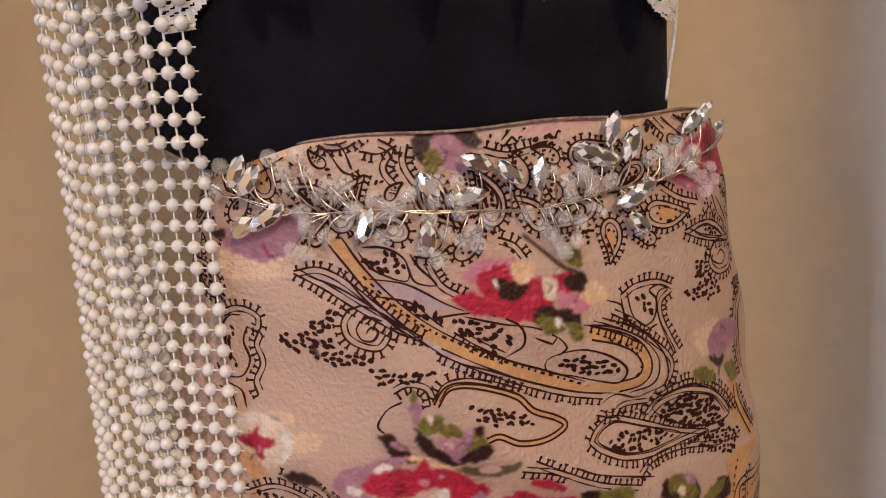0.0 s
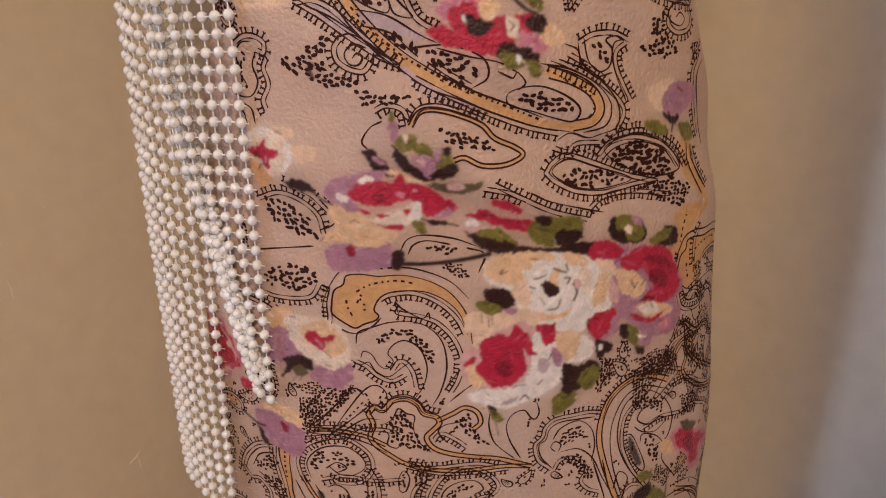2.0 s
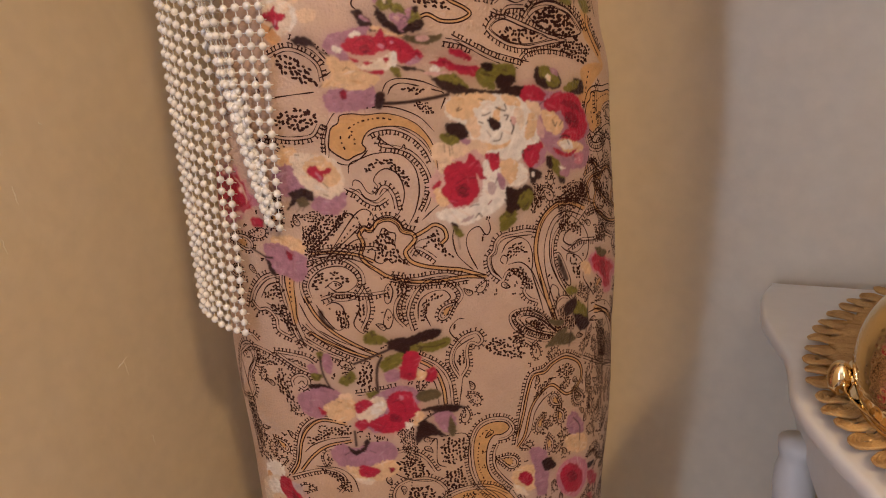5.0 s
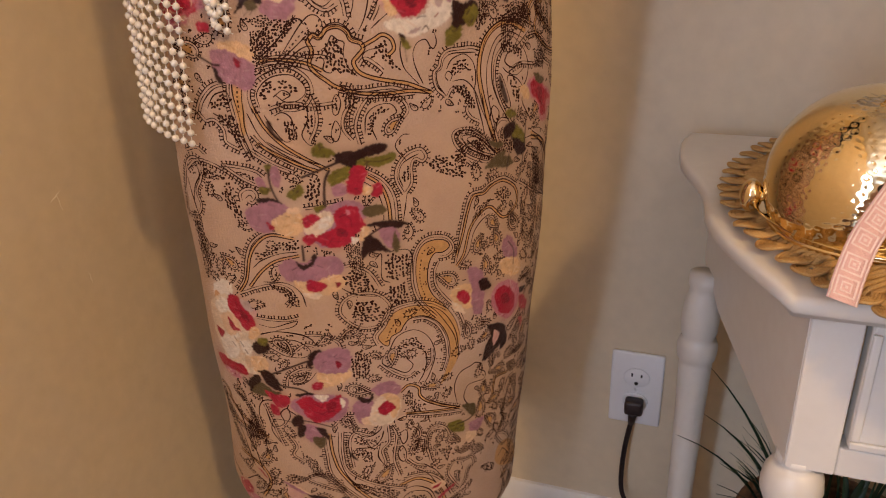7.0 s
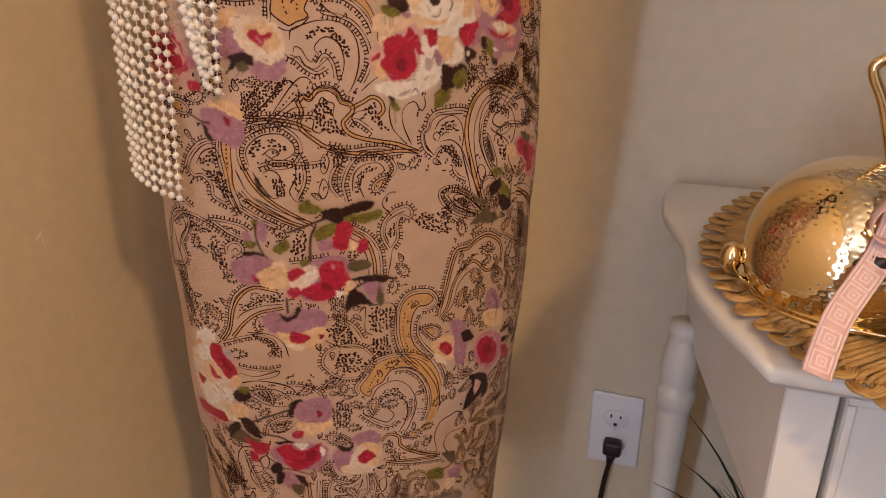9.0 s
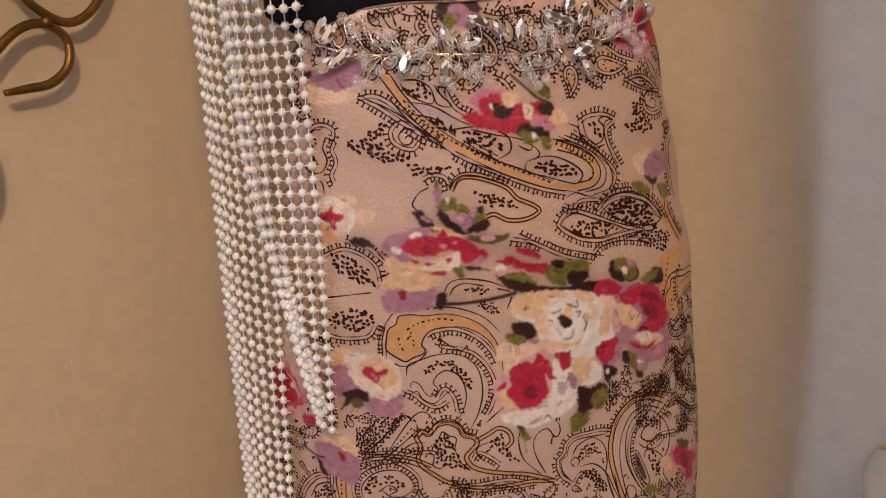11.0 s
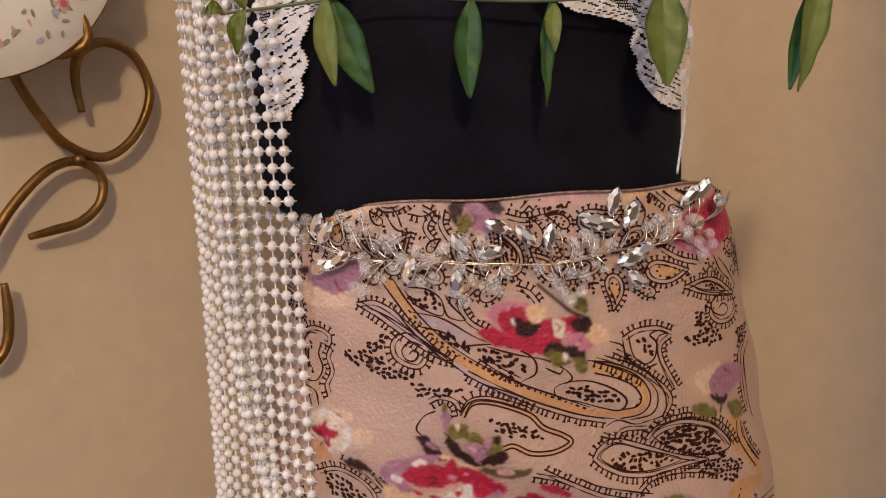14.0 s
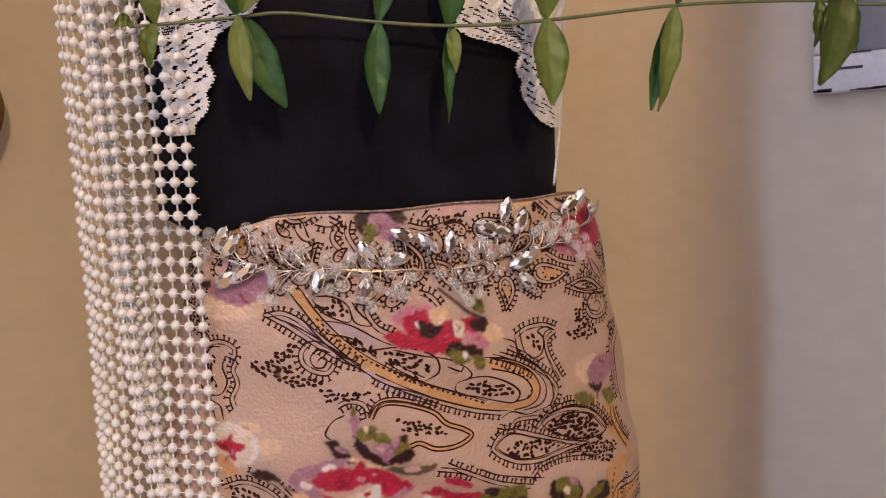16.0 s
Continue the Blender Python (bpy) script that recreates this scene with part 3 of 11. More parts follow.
        # strokes of a darker and a lighter mix of the same paint
        tone = {RED: (DARKRED, (0.56, 0.09, 0.13)), PINK: (RED, (0.7, 0.42, 0.42)), OLIVE: ((0.07, 0.04, 0.02), (0.26, 0.22, 0.05)), WHITE: ((0.72, 0.56, 0.45), (0.88, 0.82, 0.76)),
                CREAM: ((0.74, 0.5, 0.34), WHITE), LILAC: ((0.32, 0.14, 0.2), (0.5, 0.3, 0.34)), PEACHY: ((0.66, 0.36, 0.17), (0.82, 0.64, 0.48)), DARKRED: ((0.14, 0.008, 0.02), RED)}.get(colour)
        if tone and big > 4:
            c = P.mean(0)
            for k in range(2 + int(big / 2.2)):
                a, z = c + prng.uniform(-0.42, 0.42, 2) * (hi - lo - 3)
                w2, m2 = self.shape(a - self.d[0], z - self.d[1], prng.uniform(1.5, 1.8 + 0.2 * big), prng.uniform(0.35, 0.8), prng.normal(0, 50), 0.1, 0.4, 1.0)
                self.lay(w2, m2 * 0.75 * inside_poly(P, GA[w2], GZ[w2]), tone[k % 2], 0.0, 0.1)

    def band(self, pts, w, colour, outline=True):
        C, _ = self.smooth(pts)
        lo, hi = C.min(0) - w, C.max(0) + w
        win = self.window((lo[0] + hi[0]) / 2, (lo[1] + hi[1]) / 2, (hi[0] - lo[0]) / 2, (hi[1] - lo[1]) / 2)
        x, y = GA[win], GZ[win]
        d = np.full(x.shape, 1e9)
        for q in C:
            d = np.minimum(d, (x - q[0]) ** 2 + (y - q[1]) ** 2)
        self.lay(win, np.clip((w / 2 - np.sqrt(d)) / 0.5 + 0.5, 0, 1).astype(np.float32) * 0.9, colour, 0)
        if outline:
            D = np.gradient(C, axis=0)
            N = np.stack([-D[:, 1], D[:, 0]], 1) / (np.hypot(D[:, 0], D[:, 1])[:, None] + 1e-6)
            for s in (-1, 1):
                self.ribbon(C + N * s * w / 2, 0.95)

    def stem(self, pts, w, colour=None):
        C, _ = self.smooth(pts, 0.6)
        for q in C:
            win = self.window(q[0], q[1], w, w)
            d = np.hypot(GA[win] - q[0], GZ[win] - q[1])
            self.lay(win, np.clip((w * 0.55 - d) / 0.4 + 0.5, 0, 1).astype(np.float32), colour or DARK)

    def shape(self, a, z, ra, rz, turn=0.0, lobes=0.10, soft=0.12, point=0.0, rough=0.14):
        """Soft ragged oval: its window and mask."""
        a, z = a + self.d[0], z + self.d[1]
        big = max(ra, rz) * 1.5
        win = self.window(a, z, big, big)
        x, y = GA[win] - a, GZ[win] - z
        t = np.radians(turn)
        u, v = (x * np.cos(t) + y * np.sin(t)) / ra, (-x * np.sin(t) + y * np.cos(t)) / rz
        if point:
            v = v / np.clip(1 - np.abs(u) ** 1.7, 0.02, 1)
        th = np.arctan2(v, u)
        k = prng.uniform(0, 6, 2)
        r = np.hypot(u, v) + lobes * np.sin(5 * th + k[0]) + 0.6 * lobes * np.sin(9 * th + k[1]) + rough * ROUGH[win] + 0.5 * rough * FINE[win]
        return win, np.clip((1 - r) / soft + 0.5, 0, 1).astype(np.float32)

    def blot(self, a, z, ra, rz, colour):
        win, m = self.shape(a, z, ra, rz, 0, 0.10, 0.12)
        self.lay(win, m, colour, 1.0, 0.12)

    def arcs(self, a, z, ra, rz, colour, n, lo, hi, w, seed):
        r = np.random.RandomState(seed)
        a, z = a + self.d[0], z + self.d[1]
        win = self.window(a, z, ra * 1.2, rz * 1.2)
        u, v = (GA[win] - a) / ra, (GZ[win] - z) / rz
        th, rad = np.arctan2(v, u), np.hypot(u, v) + 0.10 * ROUGH[win]
        for k in range(n):
            r0, t0, span = r.uniform(lo, hi), r.uniform(-np.pi, np.pi), r.uniform(0.4, 1.1)
            d = np.abs((th - t0 + np.pi) % (2 * np.pi) - np.pi) / span
            m = np.clip(1.2 - np.abs(rad - r0 - 0.12 * d) / (w * np.clip(1 - d * d, 0.01, 1)), 0, 1) * (d < 1)
            self.lay(win, m.astype(np.float32) * 0.9, colour)

    def rosehead(self, a, z, ra, rz, colour, edge):
        self.blot(a, z, ra * 1.08, rz * 1.1, edge)
        win, m = self.shape(a, z, ra * 0.92, rz * 0.9, 0, 0.12, 0.1)
        self.lay(win, m, colour, 1.0, 0.1)
        s = int(abs(a * 7 + z * 3)) % 9999
        self.arcs(a, z, ra, rz, DARKRED, 9, 0.15, 0.85, 0.06, s)
        self.arcs(a, z, ra, rz, (0.52, 0.09, 0.12), 6, 0.2, 0.85, 0.07, s + 1)
        self.arcs(a, z, ra, rz, (0.78, 0.55, 0.45), 5, 0.55, 0.95, 0.06, s + 2)
        self.arcs(a, z, ra, rz, DARK, 3, 0.08, 0.3, 0.05, s + 3)

def inside_poly(P, x, y):
    x, y = np.asarray(x), np.asarray(y)
    res = np.zeros(x.shape, bool)
    for (ax, ay), (bx, by) in zip(P, np.roll(P, -1, axis=0)):
        if ay == by:
            continue
        res ^= ((ay > y) != (by > y)) & (x < (bx - ax) * (y - ay) / (by - ay) + ax)
    return res


def motif_arch(at):
    at.patch(((-77.6, 940.6), (-75.4, 948.3), (-70.8, 951.3), (-68.9, 955.8), (-61.8, 956.3), (-53.5, 954.9), (-42.3, 955), (-31.4, 952), (-21.8, 946.3), (-15.1, 938), (-11.1, 928.3), (-10, 915.3), (-12.2, 922), (-15.3, 931.8), (-22.1, 940.1), (-31.7, 945.4), (-42.9, 946.6), (-50, 945.7), (-54.5, 942.8), (-56.2, 938.8), (-57.8, 937.3), (-55.2, 934.1), (-56.8, 931.6), (-62.7, 929.6), (-67.3, 927.4), (-71.4, 929.6), (-75.5, 932.8), (-78.1, 936)), ORANGE)
    at.line(((-10, 915.3), (-11.1, 928.3), (-15.1, 938), (-21.8, 946.3), (-31.4, 952), (-42.3, 955), (-53.5, 954.9), (-61.8, 956.3), (-68.9, 955.8), (-70.8, 951.3), (-75.4, 948.3), (-77.6, 940.6), (-78.1, 936), (-75.5, 932.8), (-71.4, 929.6), (-67.3, 927.4), (-62.7, 929.6), (-56.8, 931.6), (-55.2, 934.1), (-57.2, 937.3), (-54.5, 942.8), (-50, 945.7), (-42.9, 946.6), (-31.7, 945.4), (-22.1, 940.1), (-15.3, 931.8), (-12.2, 920.4)), 0.8)
    at.dashes(((-68.1, 934.4), (-69.9, 939.1), (-70.1, 943.1)))
    at.dashes(((-64.9, 947.3), (-59.5, 950.2), (-52.3, 951.8), (-43.9, 952.1), (-35.7, 949.9)))
    at.dashes(((-63.5, 943.6), (-61.5, 939.9), (-62.1, 936.1)))
    at.dashes(((-65.1, 941.2), (-62.1, 946.6)))
    at.line(((-85.5, 923.1), (-82.5, 934.3), (-81.6, 942.2), (-76.4, 952.3), (-71.2, 958.3), (-62.9, 960.2), (-53.2, 959), (-40.7, 959.1), (-29.8, 956.1), (-18.9, 950), (-10.4, 940.1)), 0.8)
    at.fringe(((-84.7, 924.7), (-80.9, 931.8), (-79.9, 941.2), (-77.3, 949.9)), 1)
    at.line(((-82.2, 931.2), (-77.4, 928.7), (-71, 924.9), (-65.2, 924.8), (-58.5, 928.5), (-54.1, 932.8)), 0.8)
    at.fringe(((-53.4, 941.5), (-48.2, 943.8), (-37.5, 943.9), (-27, 938.9), (-18.8, 930.5), (-14.3, 920.6)), -1)
    at.line(((-68.1, 918.4), (-66.4, 924.8), (-58.5, 927.9), (-49.7, 930.1), (-38.3, 929.6), (-30, 925), (-24.6, 916.5), (-23.5, 903.2), (-27.1, 889.9), (-32.3, 880.6)), 0.8)
    at.line(((-66.5, 910.2), (-65, 914.1), (-61, 912.4), (-57.4, 905.7), (-53.5, 903.9), (-50.2, 908.1), (-52.5, 912.8), (-48.9, 917.9), (-43, 919.6), (-36.3, 914.7), (-33.4, 904), (-35.8, 893.3), (-41.7, 884.6)), 0.8)
    at.line(((-72, 909.2), (-66.9, 906.5), (-62.6, 907.8), (-59.5, 902.4), (-53.2, 899.2), (-46.4, 904), (-42.1, 907.1)), 0.7)
    at.speckle(((-59.1, 920.8), (-50, 927), (-40.8, 925.9), (-32.6, 918.7), (-28.7, 909.6), (-31, 905.1), (-35.6, 913), (-42.3, 921.5), (-51.9, 920.9), (-57.9, 917.6)), 2.2)
    at.fringe(((-52.3, 902.9), (-47.8, 908.7), (-43.2, 907.8), (-39.5, 901), (-38.3, 891.4)), 1)
    at.fringe(((-44.8, 939.3), (-47.1, 935.1), (-42.4, 933), (-35.4, 931.3), (-27, 927), (-19.9, 917.8), (-16.8, 906.7), (-19, 896.1), (-23.5, 888.3)), -1)
    at.line(((-45.2, 933.7), (-46.7, 940.6), (-43, 936.7), (-33.9, 931.2), (-30.9, 934.2), (-30.3, 930.4)), 0.8)
    at.fringe(((-70.6, 907.8), (-64.7, 904.5), (-59.5, 899), (-51.7, 895.4), (-43.8, 899.1)), -1)
    at.line(((-13.3, 905.7), (-20.2, 896.9), (-25.3, 889.8)), 0.8)
    at.line(((-10.2, 892.5), (-16.3, 888.3), (-23.2, 882.7)), 0.8)
    at.speckle(((-103.2, 882.4), (-89.4, 889.7), (-71.9, 894.3), (-76.9, 883.8), (-87.5, 872.7), (-98.7, 860.9), (-104.5, 867.8)), 1.9)
    at.speckle(((-106.7, 893.4), (-88.6, 896.3), (-76.7, 892.2), (-96.1, 887.2)), 1.6)
    at.line(((-91.5, 857.8), (-78.3, 876.7), (-67.1, 890.9), (-60.2, 894.2), (-55.2, 889.3), (-56.1, 877.4)), 0.8)
    at.line(((-98.3, 856.5), (-93.1, 858.4), (-84.5, 862.7), (-69.3, 873.3), (-60, 873.9)), 0.8)
    at.fringe(((-80.1, 859.1), (-71.4, 867.4), (-60.5, 868.5), (-51.4, 866.5)), 1)
    at.dashes(((-59, 886.3), (-53.9, 894.8), (-47.8, 896.3)))


def motif_rosette(at):
    at.band(((-65.8, 877.5), (-61.9, 881.1), (-57.8, 879.2), (-52.5, 884.7), (-45.2, 885.8), (-39.5, 882), (-36.8, 876.6), (-30.6, 874), (-29.2, 870), (-33.1, 865.6), (-36.4, 861.4), (-33.1, 854.6), (-24, 849.7), (-9.1, 845.5), (2, 842.5), (19.3, 834.3)), 2.6, ORANGE)
    at.band(((-65.8, 877.5), (-63.4, 870.4), (-65.9, 863.1), (-62.7, 856.8), (-56.3, 851.1), (-48.6, 845.2), (-34.5, 839.9), (-15.7, 837.5), (3.5, 837.3), (19.3, 834.3)), 2.4, ORANGE)
    at.band(((-29.8, 871.8), (-21.7, 875.5), (-15.5, 878.4), (-9.5, 875), (-7.8, 868.3), (-11.7, 864.4)), 2.4, ORANGE)
    at.fringe(((-67.1, 876.8), (-62.3, 883.2), (-57.6, 881.3), (-52.3, 887.1), (-44.5, 888.2), (-38.2, 883.7), (-35.5, 878.6), (-29.6, 876.1)), 1)
    at.speckle(((-56.5, 871.7), (-49.9, 879.4), (-45.3, 876.3), (-43.3, 869.1), (-39.7, 858.7), (-33.3, 851.6), (-46.1, 855.3), (-54.4, 859.3)), 2.4)
    at.line(((-57.8, 871), (-53.3, 873.8), (-49.8, 880.1), (-45.8, 877.1), (-41.7, 875.1), (-42.8, 867.6), (-40.3, 858.7), (-34.5, 851.7)), 0.8)
    at.line(((-58.1, 867.4), (-55.9, 863.7), (-57, 857.9), (-52.2, 855.5), (-49.5, 859.1), (-45.5, 854.5)), 0.8)
    at.speckle(((-20.7, 870), (-13.8, 874.7), (-12.2, 866.6), (-5.7, 855.6), (-0.7, 852), (-9.4, 855.3), (-15.5, 861.9)), 2.2)
    at.line(((-25.8, 857.7), (-30.1, 864.6), (-26.3, 868.7), (-18.9, 869.8), (-14.5, 871.2)), 0.8)
    at.fringe(((-32, 858.2), (-28.4, 862.3), (-21.2, 857.3), (-16.4, 852.4)), -1)
    at.line(((-2, 876.3), (-3.5, 866.4), (-1.3, 855.1), (4.3, 847.5), (10.1, 841.3)), 0.8)
    at.line(((13.4, 840.8), (7.6, 853.8), (5.9, 863.7), (9.1, 870.5), (15.5, 872.4), (19.3, 866.8), (21.9, 865.6), (23.9, 869.7), (22.5, 876.4)), 0.8)
    at.fringe(((-96.2, 832), (-82.5, 835.4), (-66.6, 832.8), (-50.7, 833.4)), -1)
    at.fringe(((-48.8, 842.2), (-31.6, 836.2), (-12.6, 834.4), (6.8, 834.1)), -1)


def motif_swirl(at):
    at.line(((-118.8, 856.5), (-119.9, 844.8), (-117.7, 828.8), (-116.7, 814.3), (-111.4, 795.1)), 0.8)
    at.line(((-110.2, 856.3), (-113.6, 844.7), (-114.1, 830.8), (-114.4, 818.5), (-109.5, 799.4)), 0.8)
    at.patch(((-118.7, 854.5), (-111.2, 855.2), (-113.6, 844.7), (-113.7, 828.7), (-114.5, 817.6), (-117.5, 814.3), (-119.5, 827.6), (-120.2, 842.8)), ORANGE)
    at.dashes(((-115.5, 852.6), (-117, 840.8), (-116.9, 828.8)))
    at.fringe(((-114.2, 795.1), (-120.3, 812.3), (-122.5, 828.8), (-124.3, 842.8), (-123.2, 853.8)), 1)
    at.fringe(((-153.3, 824.8), (-147, 839.9), (-136.2, 850.6), (-123.1, 854.6)), 1)
    at.line(((-147.3, 829.4), (-142, 839.3), (-133.4, 847.5), (-123.8, 850.3)), 0.8)
    at.speckle(((-138.7, 837.9), (-127.2, 844.8), (-121, 840.5), (-126.6, 834.1), (-135.9, 831.9)), 2.2)
    at.line(((-140.4, 833.8), (-133.8, 843.2), (-124.6, 845.6), (-122.9, 838.9), (-128.3, 836.1)), 0.9)
    at.speckle(((-134.4, 828.3), (-123, 830.8), (-118.1, 820.6), (-115.4, 809.3), (-122.4, 809.3), (-129, 820.1)), 2.3)
    at.fringe(((-150.3, 831.2), (-143.7, 823.8), (-136.8, 824.5), (-131.5, 818), (-130.9, 809.2), (-121, 802.5)), -1)
    at.line(((-136.5, 830.6), (-128.1, 825.1), (-123.8, 816), (-119.7, 805.1)), 0.8)
    at.fringe(((-105.2, 829.7), (-107.6, 842.6), (-103.5, 852.3), (-93.5, 858.8), (-80.2, 860.4), (-69.4, 852.5), (-67.4, 842.5), (-73.3, 834.2), (-83.5, 832.8), (-90.8, 835.6)), -1)
    at.line(((-101.9, 833.7), (-103.3, 843.3), (-98.4, 850.9), (-90.2, 855.6), (-78.9, 855.8), (-71.6, 849.5), (-70.5, 842.8), (-77.2, 837.6), (-84.8, 837.7), (-90.7, 842.7)), 0.8)
    at.speckle(((-100.7, 845.5), (-94.2, 853.8), (-82.5, 854), (-75.4, 846.6), (-78.1, 842.8), (-85.6, 847.2), (-93.3, 846), (-99.3, 838.4)), 2.4)
    at.line(((-92.4, 841.2), (-85.7, 845.6), (-80.8, 842.2), (-86.6, 838.6)), 0.9)
    at.fringe(((-67.4, 842.5), (-63.9, 832.3), (-64.4, 819.2), (-70.4, 806.7)), 1)
    at.line(((-71.3, 838.8), (-70.9, 824.7), (-76.1, 812.6), (-70.2, 804.6), (-66, 815.2)), 0.8)
    at.speckle(((-70.2, 834.4), (-67.2, 822.8), (-70.1, 809.7), (-73.5, 818.3)), 2.2)
    at.band(((-107.2, 834.6), (-100.7, 819.8), (-90.5, 806.8), (-76, 795.1), (-60.1, 784.6)), 2.2, ORANGE)
    at.line(((-111.8, 830.7), (-105.1, 813.7), (-93.2, 801.4), (-74.7, 788.5)), 0.8)
    at.fringe(((-111.8, 814.3), (-102.9, 803.1), (-88.4, 791.6), (-68.6, 780.9)), -1)
    at.patch(((-99.7, 824.3), (-96.6, 824.1), (-94.9, 815.8), (-89.4, 809.7), (-93.3, 809.9), (-98.4, 816)), INK)
    at.line(((-100.2, 829.2), (-95, 818.3), (-87.9, 808.7), (-81.6, 812.6), (-82, 825.4), (-87.6, 830.2), (-93.3, 828.1)), 0.8)
    at.speckle(((-86.9, 823.2), (-80.5, 825.3), (-77.6, 812.7), (-82.4, 808.4), (-87, 812.9)), 2.2)
    at.line(((-53.2, 834.7), (-49.9, 840.4), (-47.3, 834.9), (-50, 826.2), (-53.1, 826.5), (-53.2, 834.7)), 0.8)
    at.speckle(((-52.5, 833.4), (-50.1, 838.4), (-48.5, 834.2), (-50.6, 827.9)), 1.7)
    at.line(((-55.4, 814.3), (-52, 821.5), (-49, 814.5), (-52.1, 806.4), (-55.6, 808), (-55.4, 814.3)), 0.8)
    at.speckle(((-54.3, 812.9), (-51.8, 819), (-50.3, 813.8), (-52.7, 808.6)), 1.7)
    at.fringe(((-47.4, 846.9), (-39.9, 843.9), (-38.3, 834.1), (-44.5, 825.7), (-46.1, 815.5), (-40.4, 806)), 1)
    at.fringe(((-169.9, 784.5), (-158.1, 793), (-146.9, 791.9), (-135, 786), (-122.6, 776.1)), -1)
    at.speckle(((-163.5, 783.3), (-147.7, 788.3), (-133.5, 781.6), (-145.7, 778.6)), 1.9)
    at.fringe(((-168.2, 801.7), (-155.2, 805.2), (-147.2, 799.8)), 1)
    at.band(((-98.2, 866.2), (-83.2, 866.3), (-68.6, 863.2), (-57.9, 857.5)), 2.0, ORANGE)
    at.line(((-97.8, 863.2), (-83.6, 863.3), (-69.1, 859.4), (-57.7, 852.4)), 0.8)
    at.fringe(((-97.1, 868.4), (-81, 869.2), (-64.6, 865.9)), 1)


def roses(at):
    # cream bud
    at.daub(((-110.2, 1020.4), (-107.2, 1026.2), (-100.7, 1028.8), (-93.7, 1026.1), (-89.8, 1022.9), (-87.5, 1016.4), (-89.2, 1011.1), (-94.7, 1006.5), (-100.8, 1004.9), (-106.5, 1008.3), (-109.9, 1013.7)), CREAM)
    at.daub(((-94.9, 1028.2), (-87.8, 1027.6), (-85.4, 1024.2), (-89.7, 1023.5), (-93.8, 1025.1)), PEACHL)
    at.daub(((-86.9, 1018.7), (-78.3, 1019.4), (-76, 1014.9), (-82.7, 1011.3), (-87.2, 1013.7)), PEACHL)
    at.daub(((-110.4, 1015), (-104.6, 1011.1), (-99.3, 1004.9), (-103.5, 1001.3), (-109.2, 1004.7)), PEACH)
    at.daub(((-91.3, 1022.2), (-87.3, 1018.2), (-87.8, 1011.1), (-92.8, 1007.3), (-90.3, 1013.8)), WHITE)
    at.daub(((-107, 1025.7), (-100.8, 1028.3), (-96.6, 1026.4), (-102.8, 1024.4), (-107.6, 1020.9)), WHITE)
    at.daub(((-109.5, 1018.8), (-104.9, 1019.9), (-100.7, 1022.3), (-98.9, 1019.9), (-94.7, 1017.8), (-93.8, 1015.9), (-97.3, 1013.8), (-98.6, 1010.8), (-101.6, 1010.3), (-103.3, 1013.5), (-105.6, 1015.1), (-108.6, 1016.1)), RED)
    at.daub(((-106.4, 1018), (-103.4, 1017.5), (-104.4, 1014.6), (-107, 1015.9)), DARKRED)
    at.daub(((-100.7, 1015.1), (-99.5, 1015.4), (-100.5, 1011.6), (-101.5, 1011.6)), PINK)
    at.stem(((-105.5, 1009.2), (-103.7, 1011.1), (-100.3, 1011.4)), 0.7)
    at.daub(((-92.2, 1003), (-87.7, 1004.6), (-82.2, 1003.8), (-78.4, 1000.5), (-77.5, 998), (-85, 998.9), (-90.6, 999.5)), DARK)
    at.stem(((-79.9, 999.4), (-76.1, 995.5), (-70.2, 991.8)), 0.9)
    at.stem(((-94.5, 1026.4), (-91.5, 1025.3)), 0.5)
    # lilac bud with dark leaves
    at.daub(((-55, 1017.6), (-50.1, 1016.4), (-46.4, 1013.1), (-43.1, 1007.9), (-48.8, 1009.5), (-53, 1012.8)), DARK)
    at.daub(((-51, 1014.6), (-47.5, 1012.9), (-44.8, 1009.6), (-49.2, 1010.8)), LILAC)
    at.daub(((-52.3, 1011.5), (-45.5, 1008.3), (-39.9, 1004.6), (-45.9, 1005.4), (-50.7, 1008.3)), DARK)
    at.daub(((-42.6, 1027.6), (-38.9, 1029), (-38.4, 1023.9), (-40.3, 1019.6), (-42.4, 1022.5)), LILAC)
    at.daub(((-42.3, 1031.4), (-40.4, 1033.8), (-39, 1031.5), (-40.2, 1028.3), (-42.5, 1029.1)), OLIVE)
    at.daub(((-38.9, 1021.3), (-35.4, 1023.7), (-30.5, 1023), (-31.8, 1018.1), (-36.4, 1015.8), (-39.6, 1018.2)), OLIVE)
    at.daub(((-36.2, 1023.2), (-33.6, 1023.4), (-35.1, 1019.6)), CREAM)
    at.daub(((-41.6, 1019.6), (-38.4, 1016.1), (-34.7, 1012), (-29.8, 1006.5), (-25.5, 1002.5), (-28.8, 1000.8), (-33.9, 1004.6), (-38.4, 1008.5), (-40.9, 1013.6)), DARK)
    at.daub(((-33.1, 1018.5), (-26.6, 1018.9), (-22.4, 1014), (-24.3, 1011.2), (-29.7, 1014.1)), OLIVE)
    at.daub(((-33.4, 1013.5), (-28.1, 1014), (-21.4, 1011.6), (-22.7, 1006.1), (-26.1, 1002.5), (-29.8, 1006.7)), LILAC)
    at.daub(((-22.8, 1015.3), (-18.9, 1016.7), (-17.5, 1012.4), (-21.7, 1011.1)), LILAC)
    at.daub(((-30.8, 1011.8), (-26.9, 1011.4), (-28.4, 1008.8)), PINKISH)
    at.daub(((-18.9, 1015.1), (-15.1, 1013), (-14.4, 1009.6), (-19, 1007.2), (-23.2, 1006.7), (-20.9, 1011.3)), OLIVE)
